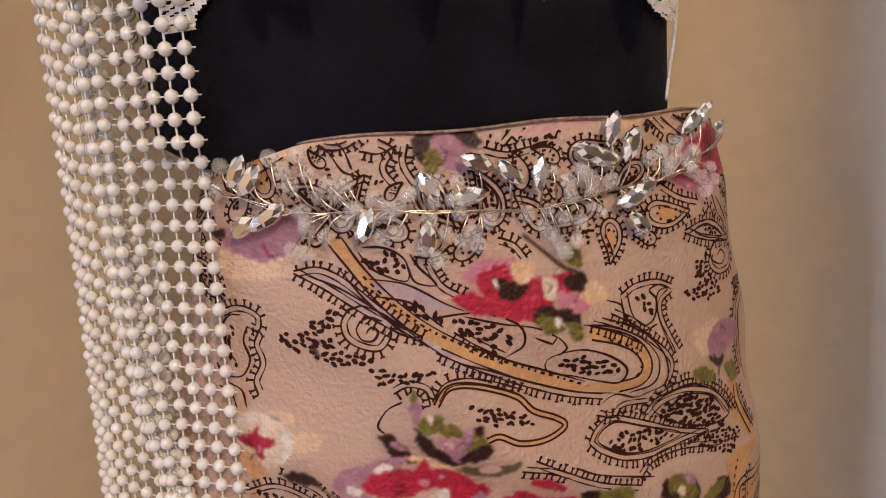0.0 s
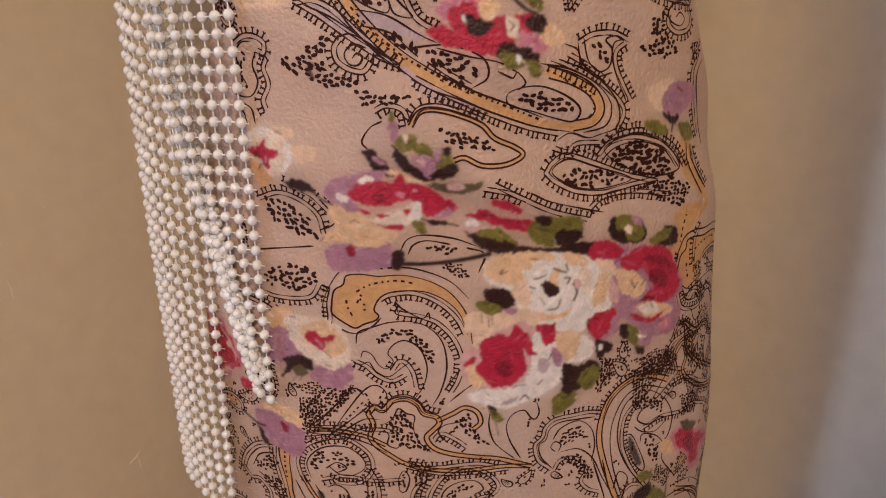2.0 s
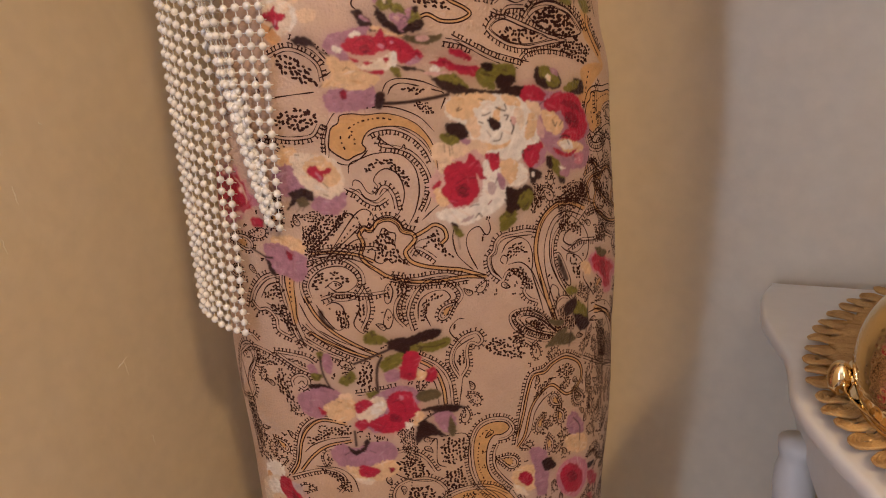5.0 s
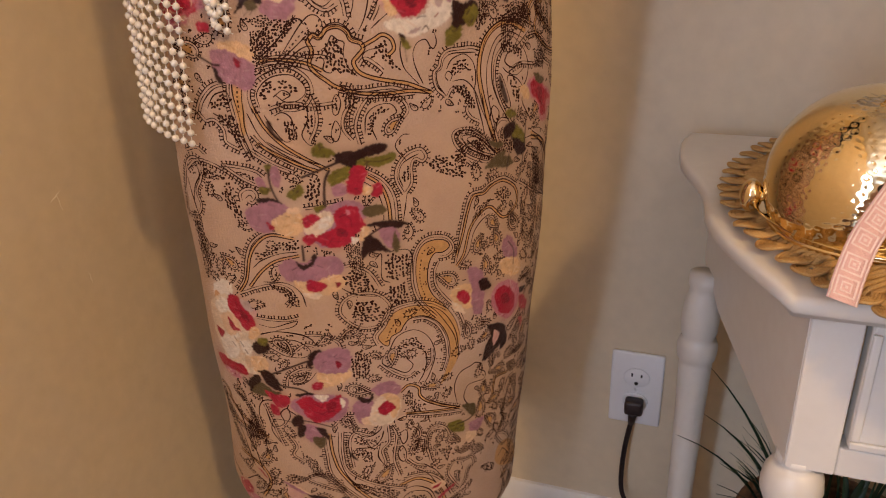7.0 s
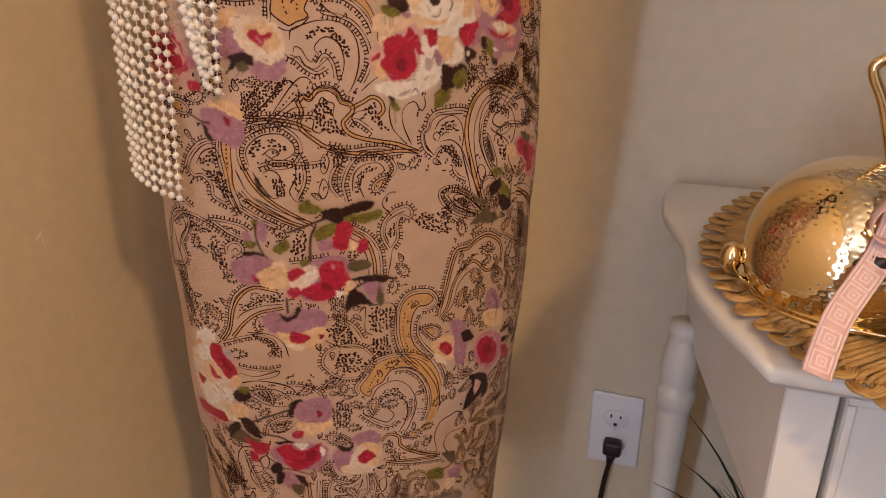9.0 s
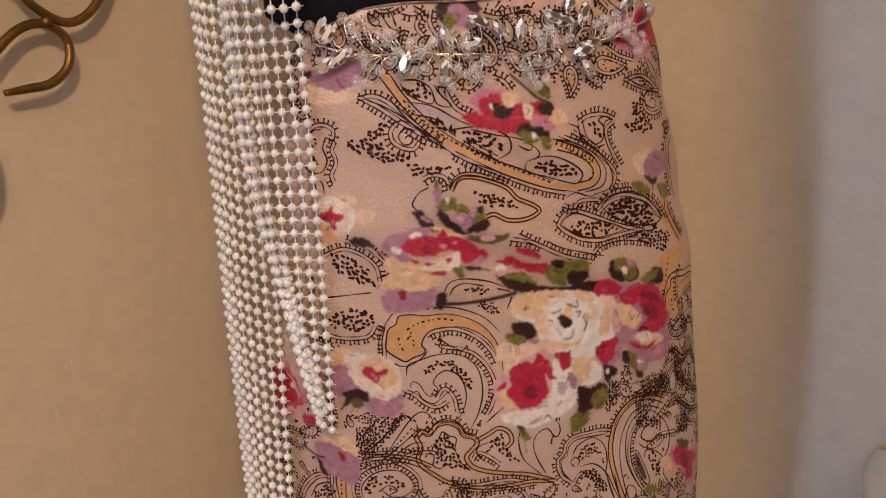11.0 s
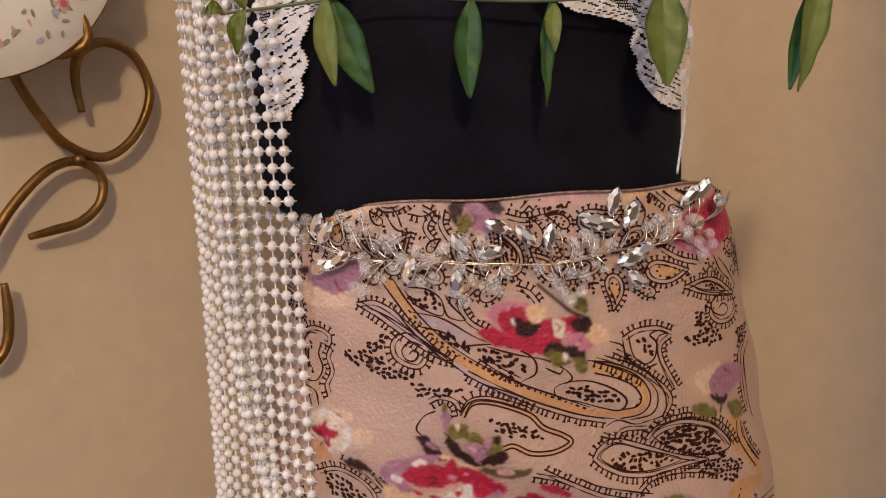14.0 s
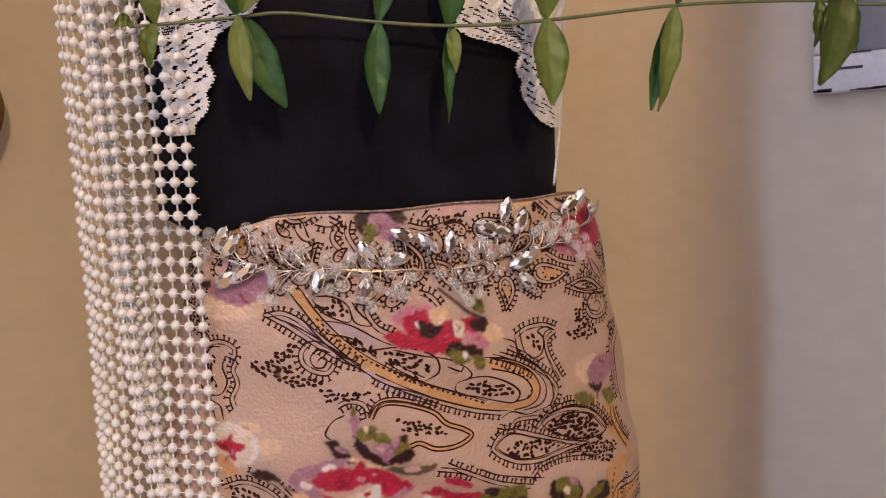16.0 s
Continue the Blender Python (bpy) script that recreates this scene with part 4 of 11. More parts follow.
    at.daub(((-23.5, 1005.9), (-19.2, 1007.7), (-14.4, 1009.8), (-12.9, 1006.3), (-15.5, 1002.4), (-22.1, 1002), (-26.4, 1001.5)), DARK)
    at.daub(((-18.9, 1016.1), (-16.2, 1016.8), (-15.5, 1014.4), (-17.7, 1012.4)), DARK)
    at.stem(((-26.5, 1009.7), (-23.5, 1011.2), (-22.3, 1008.7), (-24.2, 1007.5)), 0.6)
    at.daub(((-27.5, 999.7), (-15.6, 999.5), (-2.1, 999.7), (-4.4, 996.3), (-13.1, 994.2), (-20.5, 995.5)), OLIVED)
    at.daub(((-18.2, 999.1), (-10.2, 999.1), (-11.7, 996), (-17, 996.3)), PINKISH)
    # red rose with lilac and peach petals
    at.daub(((-73.5, 999.3), (-68.4, 1004), (-60.2, 1005.9), (-52.1, 1007.8), (-45, 1006.7), (-49.9, 1001.8), (-57.9, 1001), (-61.1, 995.7), (-58.6, 989.9), (-63.2, 987.2), (-68.2, 991.8), (-72.3, 995.4)), LILAC)
    at.daub(((-66.9, 997.5), (-62.5, 995.2), (-65.4, 992.8), (-69, 995.4)), WHITE)
    at.daub(((-57.4, 1004.2), (-52.3, 1005.4), (-50.9, 1002.9), (-56.5, 1001.8)), WHITE)
    at.daub(((-45.8, 1007), (-40.3, 1007.3), (-33.9, 1003.5), (-25.7, 999.3), (-32, 1000.7), (-39.2, 1004)), PEACHY)
    at.daub(((-72.4, 991.9), (-64.4, 988.9), (-56.5, 986.2), (-51.5, 980.9), (-42.3, 976.6), (-47.6, 971.4), (-57.6, 973.2), (-65.7, 974.5), (-77.1, 973.3), (-78.4, 976.4), (-71.3, 979.8), (-71.8, 986.3)), PEACHY)
    at.daub(((-24.1, 987.1), (-17.2, 990.6), (-14.4, 986.5), (-20.3, 983), (-26.2, 983.4)), LILAC)
    at.daub(((-54.5, 984.4), (-47, 986.9), (-38.8, 988.8), (-33.3, 990.7), (-30.6, 986.1), (-33.8, 981.8), (-40.7, 980.8), (-48.7, 982)), CREAM)
    at.daub(((-62.4, 996.3), (-60.2, 999.8), (-55.2, 1002.3), (-48.5, 1002.8), (-43.3, 1001.8), (-39.1, 1005.4), (-36.2, 1001.5), (-30.2, 999.8), (-25, 996.8), (-21.2, 993.3), (-18.4, 989.5), (-20.1, 986.6), (-24.2, 985.2), (-28.3, 984.3), (-31.6, 987.6), (-34.6, 991.6), (-39.9, 992.7), (-46.7, 990.8), (-52, 991.3), (-57.3, 992.3)), RED)
    at.daub(((-52.6, 994.9), (-50.3, 997), (-46.9, 996), (-46.3, 993), (-50.1, 992)), DARKRED)
    at.stem(((-56, 998.3), (-50.5, 1000.8), (-44.8, 998.9), (-43.4, 995.6), (-46.3, 992.4)), 0.6, DARKRED)
    at.stem(((-38.1, 1000.2), (-36.5, 996.1), (-37.7, 993.1)), 0.6, DARKRED)
    at.stem(((-31.6, 997.2), (-27.9, 992.9), (-28.7, 987.4)), 0.6, DARKRED)
    at.daub(((-40.9, 997.1), (-37.6, 995.3), (-39.3, 994), (-41.6, 995.5)), PINK)
    at.daub(((-33.7, 998.4), (-31.6, 997.2), (-33.3, 995.9)), PINK)
    at.daub(((-18.5, 991.8), (-15.9, 990.8), (-13.6, 987.6), (-16.6, 986.4), (-18.7, 988.7)), RED)
    at.daub(((-33.5, 991.5), (-30.2, 989.4), (-31.6, 983.1), (-35.4, 983.3)), WHITE)
    at.daub(((-59.4, 990.4), (-53.4, 987.7), (-56.4, 987)), RED)
    at.daub(((-51, 987.1), (-45.4, 986), (-48.5, 984.8)), RED)
    at.daub(((-55.9, 983.4), (-49.9, 980.9), (-44.3, 978.7), (-38.9, 978.4), (-39.8, 981.3), (-47.7, 980.8)), RED)
    at.daub(((-39.1, 988.2), (-35.9, 988.1), (-37.2, 984.8)), RED)
    at.daub(((-49.1, 994.7), (-47.3, 993.8), (-48.5, 992.5)), DARKRED)
    at.daub(((-78.4, 968.9), (-68.8, 972), (-57.7, 972), (-47.7, 972.5), (-44.6, 966.9), (-46.2, 959.3), (-53.3, 958.1), (-67.3, 957.9), (-75.9, 960.1)), LILAC)
    at.daub(((-68.6, 974), (-54.8, 973.1), (-47.8, 972.3), (-52.3, 970.1), (-63.3, 971.3)), PEACHY)
    at.daub(((-67.8, 970.3), (-64.7, 970.8), (-63.1, 967), (-66.9, 965.3)), DARKRED)
    at.stem(((-64.8, 969.9), (-62.2, 970.4)), 0.5, DARKRED)
    at.daub(((-45.1, 966.9), (-39.9, 967.6), (-40.2, 962), (-43.6, 957.7), (-46.6, 958.5)), DARK)
    at.stem(((-43.3, 961), (-28.2, 960.5), (-11.4, 961.4), (0.4, 962.7)), 2.0)
    at.daub(((-34.9, 982.4), (-30.3, 981.3), (-28.4, 977), (-31.2, 975.2), (-34.3, 978.5)), OLIVE)
    at.daub(((-28.7, 982.7), (-22.7, 982), (-17.9, 980), (-21.2, 979.4), (-27.2, 980)), DARK)
    at.stem(((-31, 983.4), (-24.4, 980.7), (-15, 978.7), (-9.4, 974)), 0.8)
    at.stem(((-63.6, 983), (-61.2, 984.6), (-59.5, 983.2)), 0.5)
    at.stem(((-79.8, 973.9), (-77.7, 975.3)), 0.5)
    # loose red petals
    at.daub(((1.8, 991.2), (7.3, 989.9), (12.9, 986.1), (16.2, 982.4), (11.4, 982.8), (5.9, 985.6), (2.6, 987.8)), RED)
    at.daub(((-11.8, 983), (-5.2, 983.9), (-3.5, 986), (1.7, 982.8), (7.2, 980.1), (14.2, 978.9), (22, 977), (20.8, 971.9), (14.2, 972.9), (7.1, 975.5), (1.6, 977.7), (-2.6, 980), (-5.4, 978), (-7.5, 981)), RED)
    at.daub(((-9.4, 980.6), (-6.4, 980.9), (-3.2, 978.1), (-6, 976.6), (-10.3, 978.1)), WHITE)
    at.daub(((-13.6, 978), (-2.6, 976.6), (3.5, 976.1), (1.5, 973.7), (-11, 975.5)), PINKISH)
    # leaves over the white rose
    at.daub(((-9.4, 973.1), (0.1, 974.1), (11.3, 969.1), (15.9, 964.2), (14.7, 959.6), (4.1, 961.8), (-2.9, 966.2)), DARK)
    at.daub(((-6, 973.7), (2.9, 975.6), (11.3, 970.5), (15.9, 964.8), (9.9, 967.2), (2.8, 969.5)), OLIVE)
    at.daub(((15.3, 964.9), (31.8, 962.5), (41, 963.5), (54.2, 962.7), (51, 955), (38, 958.2), (22.9, 959), (14.1, 958.8)), DARK)
    at.daub(((20.3, 976), (27.2, 978.8), (34.6, 978.9), (43.7, 977.3), (46.7, 970.9), (44, 966.4), (37.8, 970.4), (33.3, 967.7), (31.8, 962.8), (24.4, 965.7), (20.3, 970.8)), OLIVE)
    at.daub(((33.3, 969.2), (37.7, 972.5), (46.1, 968.3), (42.8, 963.6), (34.8, 963.7)), DARK)
    at.daub(((22.3, 979.3), (28.7, 979.5), (30.5, 975), (25.8, 974.3)), DARK)
    at.daub(((35.3, 974.5), (38.3, 975.3), (40.8, 972.1), (37.7, 971.3)), OLIVE)
    at.daub(((60.6, 973.5), (66.2, 975.2), (73.1, 973.7), (80.9, 969), (84.7, 962.6), (79.7, 958.4), (68.7, 960.1), (61.4, 964.2)), DARK)
    at.daub(((64.3, 973.1), (71.3, 974.5), (81, 966.8), (82.1, 961.1), (72.1, 960.5), (66.7, 965.3)), OLIVE)
    at.daub(((66.5, 968.3), (70.1, 964.8), (71.8, 960.6), (67.5, 963.3)), DARK)
    at.daub(((71.3, 969.1), (74.9, 967.7), (73, 964.1), (69.7, 966.4)), CREAM)
    at.daub(((74.6, 972.3), (80.4, 971.2), (81, 966.8), (76.9, 968.3)), LILAC)
    at.daub(((95.5, 963.6), (106.5, 960.7), (104.1, 952.6), (88.3, 953.9), (92.9, 956.6), (99.3, 957.6)), DARK)
    at.daub(((85, 957.9), (92.5, 961.3), (102, 961.6), (99.4, 957), (91, 955)), OLIVE)
    # white rose
    at.daub(((-3.2, 953.8), (-0.2, 959.5), (6.9, 961), (17.1, 961.7), (28.9, 960.5), (41.1, 959), (53.9, 954.3), (60.7, 949.3), (62.9, 937.9), (65.5, 927.8), (60.5, 923.4), (51.9, 918.3), (47, 914.1), (32.4, 918), (23.1, 921.3), (15.5, 928.7), (11.1, 938.7), (3.8, 945.6), (-2.1, 949.2)), WHITE)
    at.daub(((-2.6, 954.4), (2.7, 960.5), (14.2, 962), (28.9, 960.8), (33.8, 956), (27.4, 953.7), (20, 953), (17, 947.3), (11.1, 946.1), (3.3, 948.4)), PEACHY)
    at.daub(((11.1, 946.1), (17, 947.3), (20.6, 940.7), (19.4, 933), (14, 935.2), (11.1, 940.2)), PEACHL)
    at.daub(((38, 959.7), (48, 956.6), (51.4, 950.3), (44.4, 951.3), (39.3, 954.4)), PEACHY)
    at.daub(((32, 948.6), (35.7, 951.5), (34.6, 942.1), (29.1, 940.9)), PEACHY)
    at.daub(((57.5, 945.1), (63.2, 937.8), (58.5, 928.6), (52.9, 927.9), (54.9, 936)), PEACHY)
    at.daub(((19.4, 930.1), (32.3, 926.2), (42.1, 928.3), (37.1, 923.9), (26.1, 924.1)), PEACHY)
    at.daub(((22.3, 955.8), (30.4, 955.2), (32.6, 950), (26, 950.5)), WHITE)
    at.daub(((16.4, 951.9), (24.4, 952.5), (27.8, 946), (20, 944.2)), WHITE)
    at.daub(((46.1, 948.3), (51.5, 949.1), (53.1, 939.4), (49.7, 933.6), (47.2, 940.3)), CREAM)
    at.daub(((26.6, 944.3), (32.1, 944.2), (35.9, 938.8), (29.1, 936.5)), DARK)
    at.stem(((22.4, 947), (25.4, 947.2), (28.7, 948.4)), 0.7)
    at.stem(((20, 943.2), (22.7, 942)), 0.8)
    at.stem(((32.9, 951.2), (36.3, 949.3), (39.4, 948.2)), 0.9)
    at.stem(((39.3, 952.6), (40.4, 949.1)), 0.8)
    at.stem(((38.6, 945.3), (41.4, 944.9), (39.9, 942.3)), 0.9)
    at.stem(((43.1, 941.5), (44.8, 936.9), (43, 932.7)), 1.1)
    at.stem(((29.2, 929.5), (33.8, 929.8), (36, 934.3)), 0.7)
    at.stem(((20.9, 957.8), (25, 956.7)), 0.6)
    at.stem(((4.8, 952.8), (7.1, 953.8), (5.4, 951.8), (8.9, 952.7)), 0.6)
    at.stem(((24.8, 937), (27.6, 932.9)), 0.5)
    at.daub(((43.3, 944.6), (47.5, 943.1), (46.3, 938.6), (44.4, 939.1)), PINKISH)
    at.stem(((17.6, 928.4), (21.8, 928.6)), 0.7)
    at.stem(((54.5, 937.6), (56.1, 939.6)), 0.5)
    at.daub(((-3.7, 942.6), (0.9, 945), (8.2, 943.6), (11.9, 938.6), (10.7, 933.7), (5.1, 932.1), (-1, 936.5)), DARK)
    at.daub(((-3.8, 938.6), (1.6, 936.5), (5.4, 932.7), (2.1, 929.9), (-2.3, 930.3), (-7.1, 935.8)), OLIVE)
    at.daub(((-10.1, 932.9), (2.1, 930.2), (15.5, 932.2), (25.2, 925.9), (20.6, 920), (10.9, 919.3), (1.8, 917), (-4, 919.3), (-11.9, 922), (-13.1, 928.5)), PEACHL)
    at.daub(((5.7, 932.3), (12.8, 932.5), (11, 928.9)), LILAC)
    at.stem(((-4.9, 931.5), (-4.5, 926.1)), 0.5)
    at.stem(((-1.7, 931.2), (-1, 923.5)), 0.5)
    at.stem(((0.3, 930.4), (0.8, 924.6)), 0.5)
    # dark red rose
    at.daub(((51.7, 961.3), (63.5, 961.2), (74.1, 956.9), (81.3, 956.6), (97.4, 951), (108, 935.9), (112, 924.9), (107.4, 919.2), (113.5, 910.7), (109.2, 900.8), (97.6, 899.9), (84.9, 904.7), (76.8, 912.3), (69, 920.5), (63.2, 931.4), (64.3, 944), (55.6, 951.6)), LILAC)
    at.daub(((50.8, 960.8), (55.2, 963.5), (63.5, 961.2), (69.6, 955.1), (66, 951.3), (58.8, 953.6), (54, 952.1), (50.9, 956.8)), RED)
    at.daub(((70.5, 952.5), (77.8, 955.3), (89.1, 954.4), (100.1, 949.2), (105.3, 939.7), (109.2, 928.9), (104.7, 922.9), (93.2, 927.1), (86.6, 935.3), (82.3, 942.6), (75, 942), (69, 948)), RED)
    at.daub(((81.9, 948.7), (89.4, 949.9), (98.8, 945), (101, 938.7), (96.5, 942.2), (87.8, 945.1)), DARKRED)
    at.daub(((86.2, 940.3), (92.1, 941.1), (99.3, 934.4), (97.6, 929.1), (88.3, 933)), DARKRED)
    at.stem(((87.5, 938.4), (91.3, 935.4), (96.8, 933.6)), 0.7, DARK)
    at.stem(((64.1, 947.8), (66.7, 950.5), (70.2, 951.3)), 0.6, DARK)
    at.daub(((67.4, 945.1), (76.8, 942), (85.6, 933.6), (79.9, 928.1), (69.7, 933.2)), PEACHY)
    at.stem(((75.6, 937.7), (78, 933.3), (79.4, 935.7)), 0.7)
    at.stem(((81.8, 933.3), (83.9, 936.2)), 0.7)
    at.daub(((83.1, 924.8), (89, 929.6), (105.6, 922.6), (98.4, 920.2), (87.6, 921.5)), RED)
    at.stem(((82.3, 925), (86.5, 925.8), (91.4, 923.8)), 0.9, DARK)
    at.daub(((81.3, 922.8), (95.8, 920.5), (106, 914.7), (97.5, 910.8), (83.8, 915.6)), PEACHY)
    at.daub(((81.1, 921.5), (91.6, 921.4), (95, 915.2), (86.1, 916.1)), WHITE)
    at.daub(((75.7, 917.9), (88.3, 912.6), (99.3, 914.5), (90.9, 909.6), (80.5, 912.9)), RED)
    at.daub(((96.6, 911.4), (105.5, 909.9), (104.3, 903.2), (97.2, 904.3)), PINK)
    at.daub(((54.9, 953.2), (64, 950.7), (66.8, 943.6), (61, 942.7)), PEACHL)
    at.daub(((63.8, 940.9), (69, 933.7), (67.3, 926.8), (62.9, 931.5)), PINKISH)
    at.stem(((89.2, 921.5), (91, 918.8)), 0.7)
    at.daub(((71.9, 913.3), (79.1, 910.4), (84, 900.4), (86.5, 893.8), (79.2, 897.6), (73, 906.2)), OLIVE)
    at.daub(((69.4, 912.1), (73, 913.4), (76, 905.6), (71.7, 904.4)), DARK)
    at.daub(((80.4, 897.3), (86.9, 893.7), (85.9, 891.1), (81, 894)), DARK)
    at.daub(((80.7, 904.6), (87.9, 902.3), (85.7, 899.6)), WHITE)
    at.daub(((81.3, 900.6), (91.5, 902.1), (88.8, 894.6)), LILAC)
    at.daub(((49.6, 915.3), (53.4, 921.7), (60.1, 923.8), (65.6, 924.8), (66.6, 919.3), (62.4, 911.4), (57.4, 907.3), (52.5, 910.8)), RED)
    at.daub(((64.2, 918.1), (69.3, 920.8), (68.4, 910.6), (60.8, 907.3), (58.4, 908.1), (63.1, 911.6)), LILAC)
    at.stem(((49.8, 918.9), (51.1, 920.4), (51, 914.8)), 0.8)
    at.stem(((54.4, 921.1), (55.9, 919.6)), 0.6)
    # lower red rose with white petals
    at.daub(((-16.8, 907.4), (-10, 915.3), (-4.1, 918), (9.4, 923), (16.9, 925.3), (21.8, 918.2), (21.8, 906.3), (16.8, 895.4), (10.6, 889.1), (1.3, 886.8), (-7.8, 889.5), (-15.7, 897.2)), PINKISH)
    at.daub(((-14, 902.4), (-6, 900.3), (-4.2, 890.9), (-10.8, 891.2)), PEACHY)
    at.daub(((-9.4, 917.8), (-3.4, 919.5), (1.9, 918.7), (-4.2, 914.1), (-8.4, 911.2)), PEACHL)
    at.daub(((21.5, 918.2), (32.5, 913.4), (36.2, 901.1), (36.4, 888.6), (28, 881.2), (16.8, 877.6), (7.3, 875.4), (-5.1, 878.4), (-14.6, 885), (-4.8, 887.8), (7.4, 887), (15.3, 890.1), (20, 898.4)), WHITE)
    at.daub(((24.7, 902.8), (29.4, 900.4), (27.9, 893.8), (23.8, 896.2)), LILACP)
    at.daub(((2.6, 878.2), (12.1, 881.5), (8.9, 877.7)), LILACP)
    at.daub(((-7.4, 913.4), (-4.1, 916.7), (3.4, 918.5), (9.3, 918.1), (12.4, 923), (16.9, 918.8), (22.2, 906.2), (18.4, 906.4), (15.4, 909.2), (17.5, 898.8), (12.1, 890.6), (5.9, 887.9), (-1.7, 889.9), (-8.4, 900.2), (-5.6, 906.6)), RED)
    at.daub(((-14.9, 904.2), (-10.3, 907.7), (-8, 905.9), (-13.4, 902.4)), RED)
    at.daub(((0.9, 900.9), (6.1, 904), (11.3, 900.3), (9.7, 894.3), (3.3, 895.2)), DARKRED)
    at.stem(((2.7, 900), (5.8, 901.3), (8.2, 899), (6, 896.9), (3.6, 898.2)), 0.6, DARK)
    at.stem(((-1.3, 907.8), (4.7, 910.5), (10.7, 906.4)), 0.5, DARKRED)
    at.daub(((22.4, 921.4), (27.7, 922), (33.1, 918.3), (32.2, 911.5), (27.8, 910.8), (24.6, 916.2)), RED)
    at.daub(((29.9, 920.4), (33, 921.6), (31.8, 917.5)), DARKRED)
    at.daub(((33.7, 914.9), (42.1, 915.6), (47.8, 909.3), (46.1, 900.8), (39.1, 899.9), (33.8, 908.2)), PEACHY)
    at.daub(((47.1, 911.4), (53.6, 906.6), (53.5, 899.4), (45.8, 896.3), (38.5, 898.6), (44, 901.5)), WHITE)
    at.daub(((31.9, 908.5), (36.2, 902.8), (34.7, 895.5), (30.7, 900.2)), LILAC)
    at.stem(((9.9, 887.1), (12.4, 888.1), (16.2, 887.9)), 0.6)
    at.stem(((23.2, 886.9), (25.7, 889.3)), 0.8, DARKRED)
    at.stem(((13.6, 879.2), (16.2, 881.6), (18.1, 879.2)), 0.8)
    at.stem(((29.4, 901.1), (30.7, 904.3)), 0.7)
    at.daub(((37.2, 897.5), (45.9, 894.2), (54.3, 896.5), (58.7, 891.8), (57.3, 881.1), (48, 879.4), (39.6, 879.2), (36.4, 887.2)), DARK)
    at.daub(((46.1, 886.8), (54.5, 892.6), (58.9, 886.5), (53.9, 878.2), (48, 879.4)), OLIVE)
    at.daub(((32.3, 876.9), (41.2, 881), (45.4, 876.6), (43.4, 871.2), (34.8, 865.2), (31.7, 867.9)), OLIVE)
    at.daub(((35.8, 882), (43.2, 882.8), (41.3, 876.3)), DARK)
    at.daub(((54.9, 908), (60.9, 906.3), (66.3, 902.4), (61.6, 897.9), (57.4, 896.9)), DARK)
    at.daub(((57.1, 904.6), (59.2, 904.2), (59, 900.8), (57.2, 901.8)), WHITE)
    at.daub(((-3.8, 878.3), (0.8, 876.6), (-0.3, 872.8), (-3, 875)), DARK)
    at.daub(((-2.4, 875.6), (2.6, 872.8), (5, 868.5), (0.9, 867.3), (-2.5, 871.3)), OLIVE)
    at.stem(((0.3, 867.7), (1.3, 858.4)), 0.5)
    # orange and lilac flowers by the shawl
    at.daub(((-114.8, 934.4), (-102.1, 938.7), (-99.3, 933.8), (-103.4, 926.9), (-112.3, 926.2)), PEACHY)
    at.daub(((-116.6, 922.8), (-106.9, 927.3), (-101.6, 920.8), (-99, 914.3), (-92.9, 907.7), (-100.4, 903.9), (-109.9, 906.5), (-116.9, 909.5)), LILAC)
    at.daub(((-89.5, 904.8), (-81.7, 902.3), (-71.6, 907.2), (-72.5, 898.1), (-79.8, 891.4), (-88.9, 893.9), (-95.2, 899.4)), LILAC)
    at.daub(((-103.6, 932), (-96.4, 934.3), (-84.4, 933), (-74.4, 926.8), (-71.4, 915.1), (-73.3, 907.8), (-81.7, 902.7), (-87.7, 904.2), (-94.9, 909.2), (-100.4, 915.6), (-104.1, 923.9)), CREAM)
    at.daub(((-96, 927.6), (-84.6, 931.5), (-75.9, 923.2), (-73.8, 915.1), (-80.5, 911.1), (-89.4, 916.1), (-95.6, 920.8)), PEACHY)
    at.daub(((-95.4, 922.7), (-90.3, 926.5), (-87.7, 925), (-85.6, 922.4), (-79.5, 923.5), (-81.1, 919.6), (-84.5, 918.6), (-86.2, 914.2), (-89.4, 915.8), (-92.7, 919.3)), RED)
    at.daub(((-89.9, 922), (-88.8, 921.4), (-86.2, 916.9), (-87.5, 916.2)), PINK)
    at.stem(((-85.4, 913.6), (-82.1, 910)), 0.5)
    at.stem(((-100.9, 933.1), (-98.4, 932.9)), 0.6)
    at.stem(((-85.6, 906.3), (-83.3, 905)), 0.5)
    at.daub(((-108.5, 908.6), (-99.4, 911.3), (-93.8, 908), (-93.6, 902.2), (-100.5, 903.2), (-105.7, 900.7), (-112.9, 897.2), (-106.8, 904.4)), DARK)
    at.daub(((-105.1, 902.8), (-99.6, 904.9), (-96, 900.4), (-101.1, 898)), OLIVED)
    at.stem(((-105.4, 895.2), (-102.5, 897.9)), 0.5)
    at.stem(((-101.4, 895.9), (-99.1, 898.8)), 0.5)
    at.daub(((-125.6, 878.4), (-110.5, 878.4), (-102.2, 872.4), (-104.8, 865.9), (-115.2, 870.5), (-124.7, 872.7)), PEACHY)
    at.daub(((-132.3, 873.5), (-121.9, 873.6), (-111.8, 869.5), (-103.5, 864.9), (-103.1, 853), (-109.5, 846.4), (-118.4, 849.3), (-127.2, 853.5), (-132, 864.2)), LILAC)
    at.daub(((-116.9, 868.4), (-112, 865.8), (-114.7, 861.7)), DARKRED)
    at.stem(((-112.7, 868.3), (-110.8, 864.8)), 0.5, DARKRED)
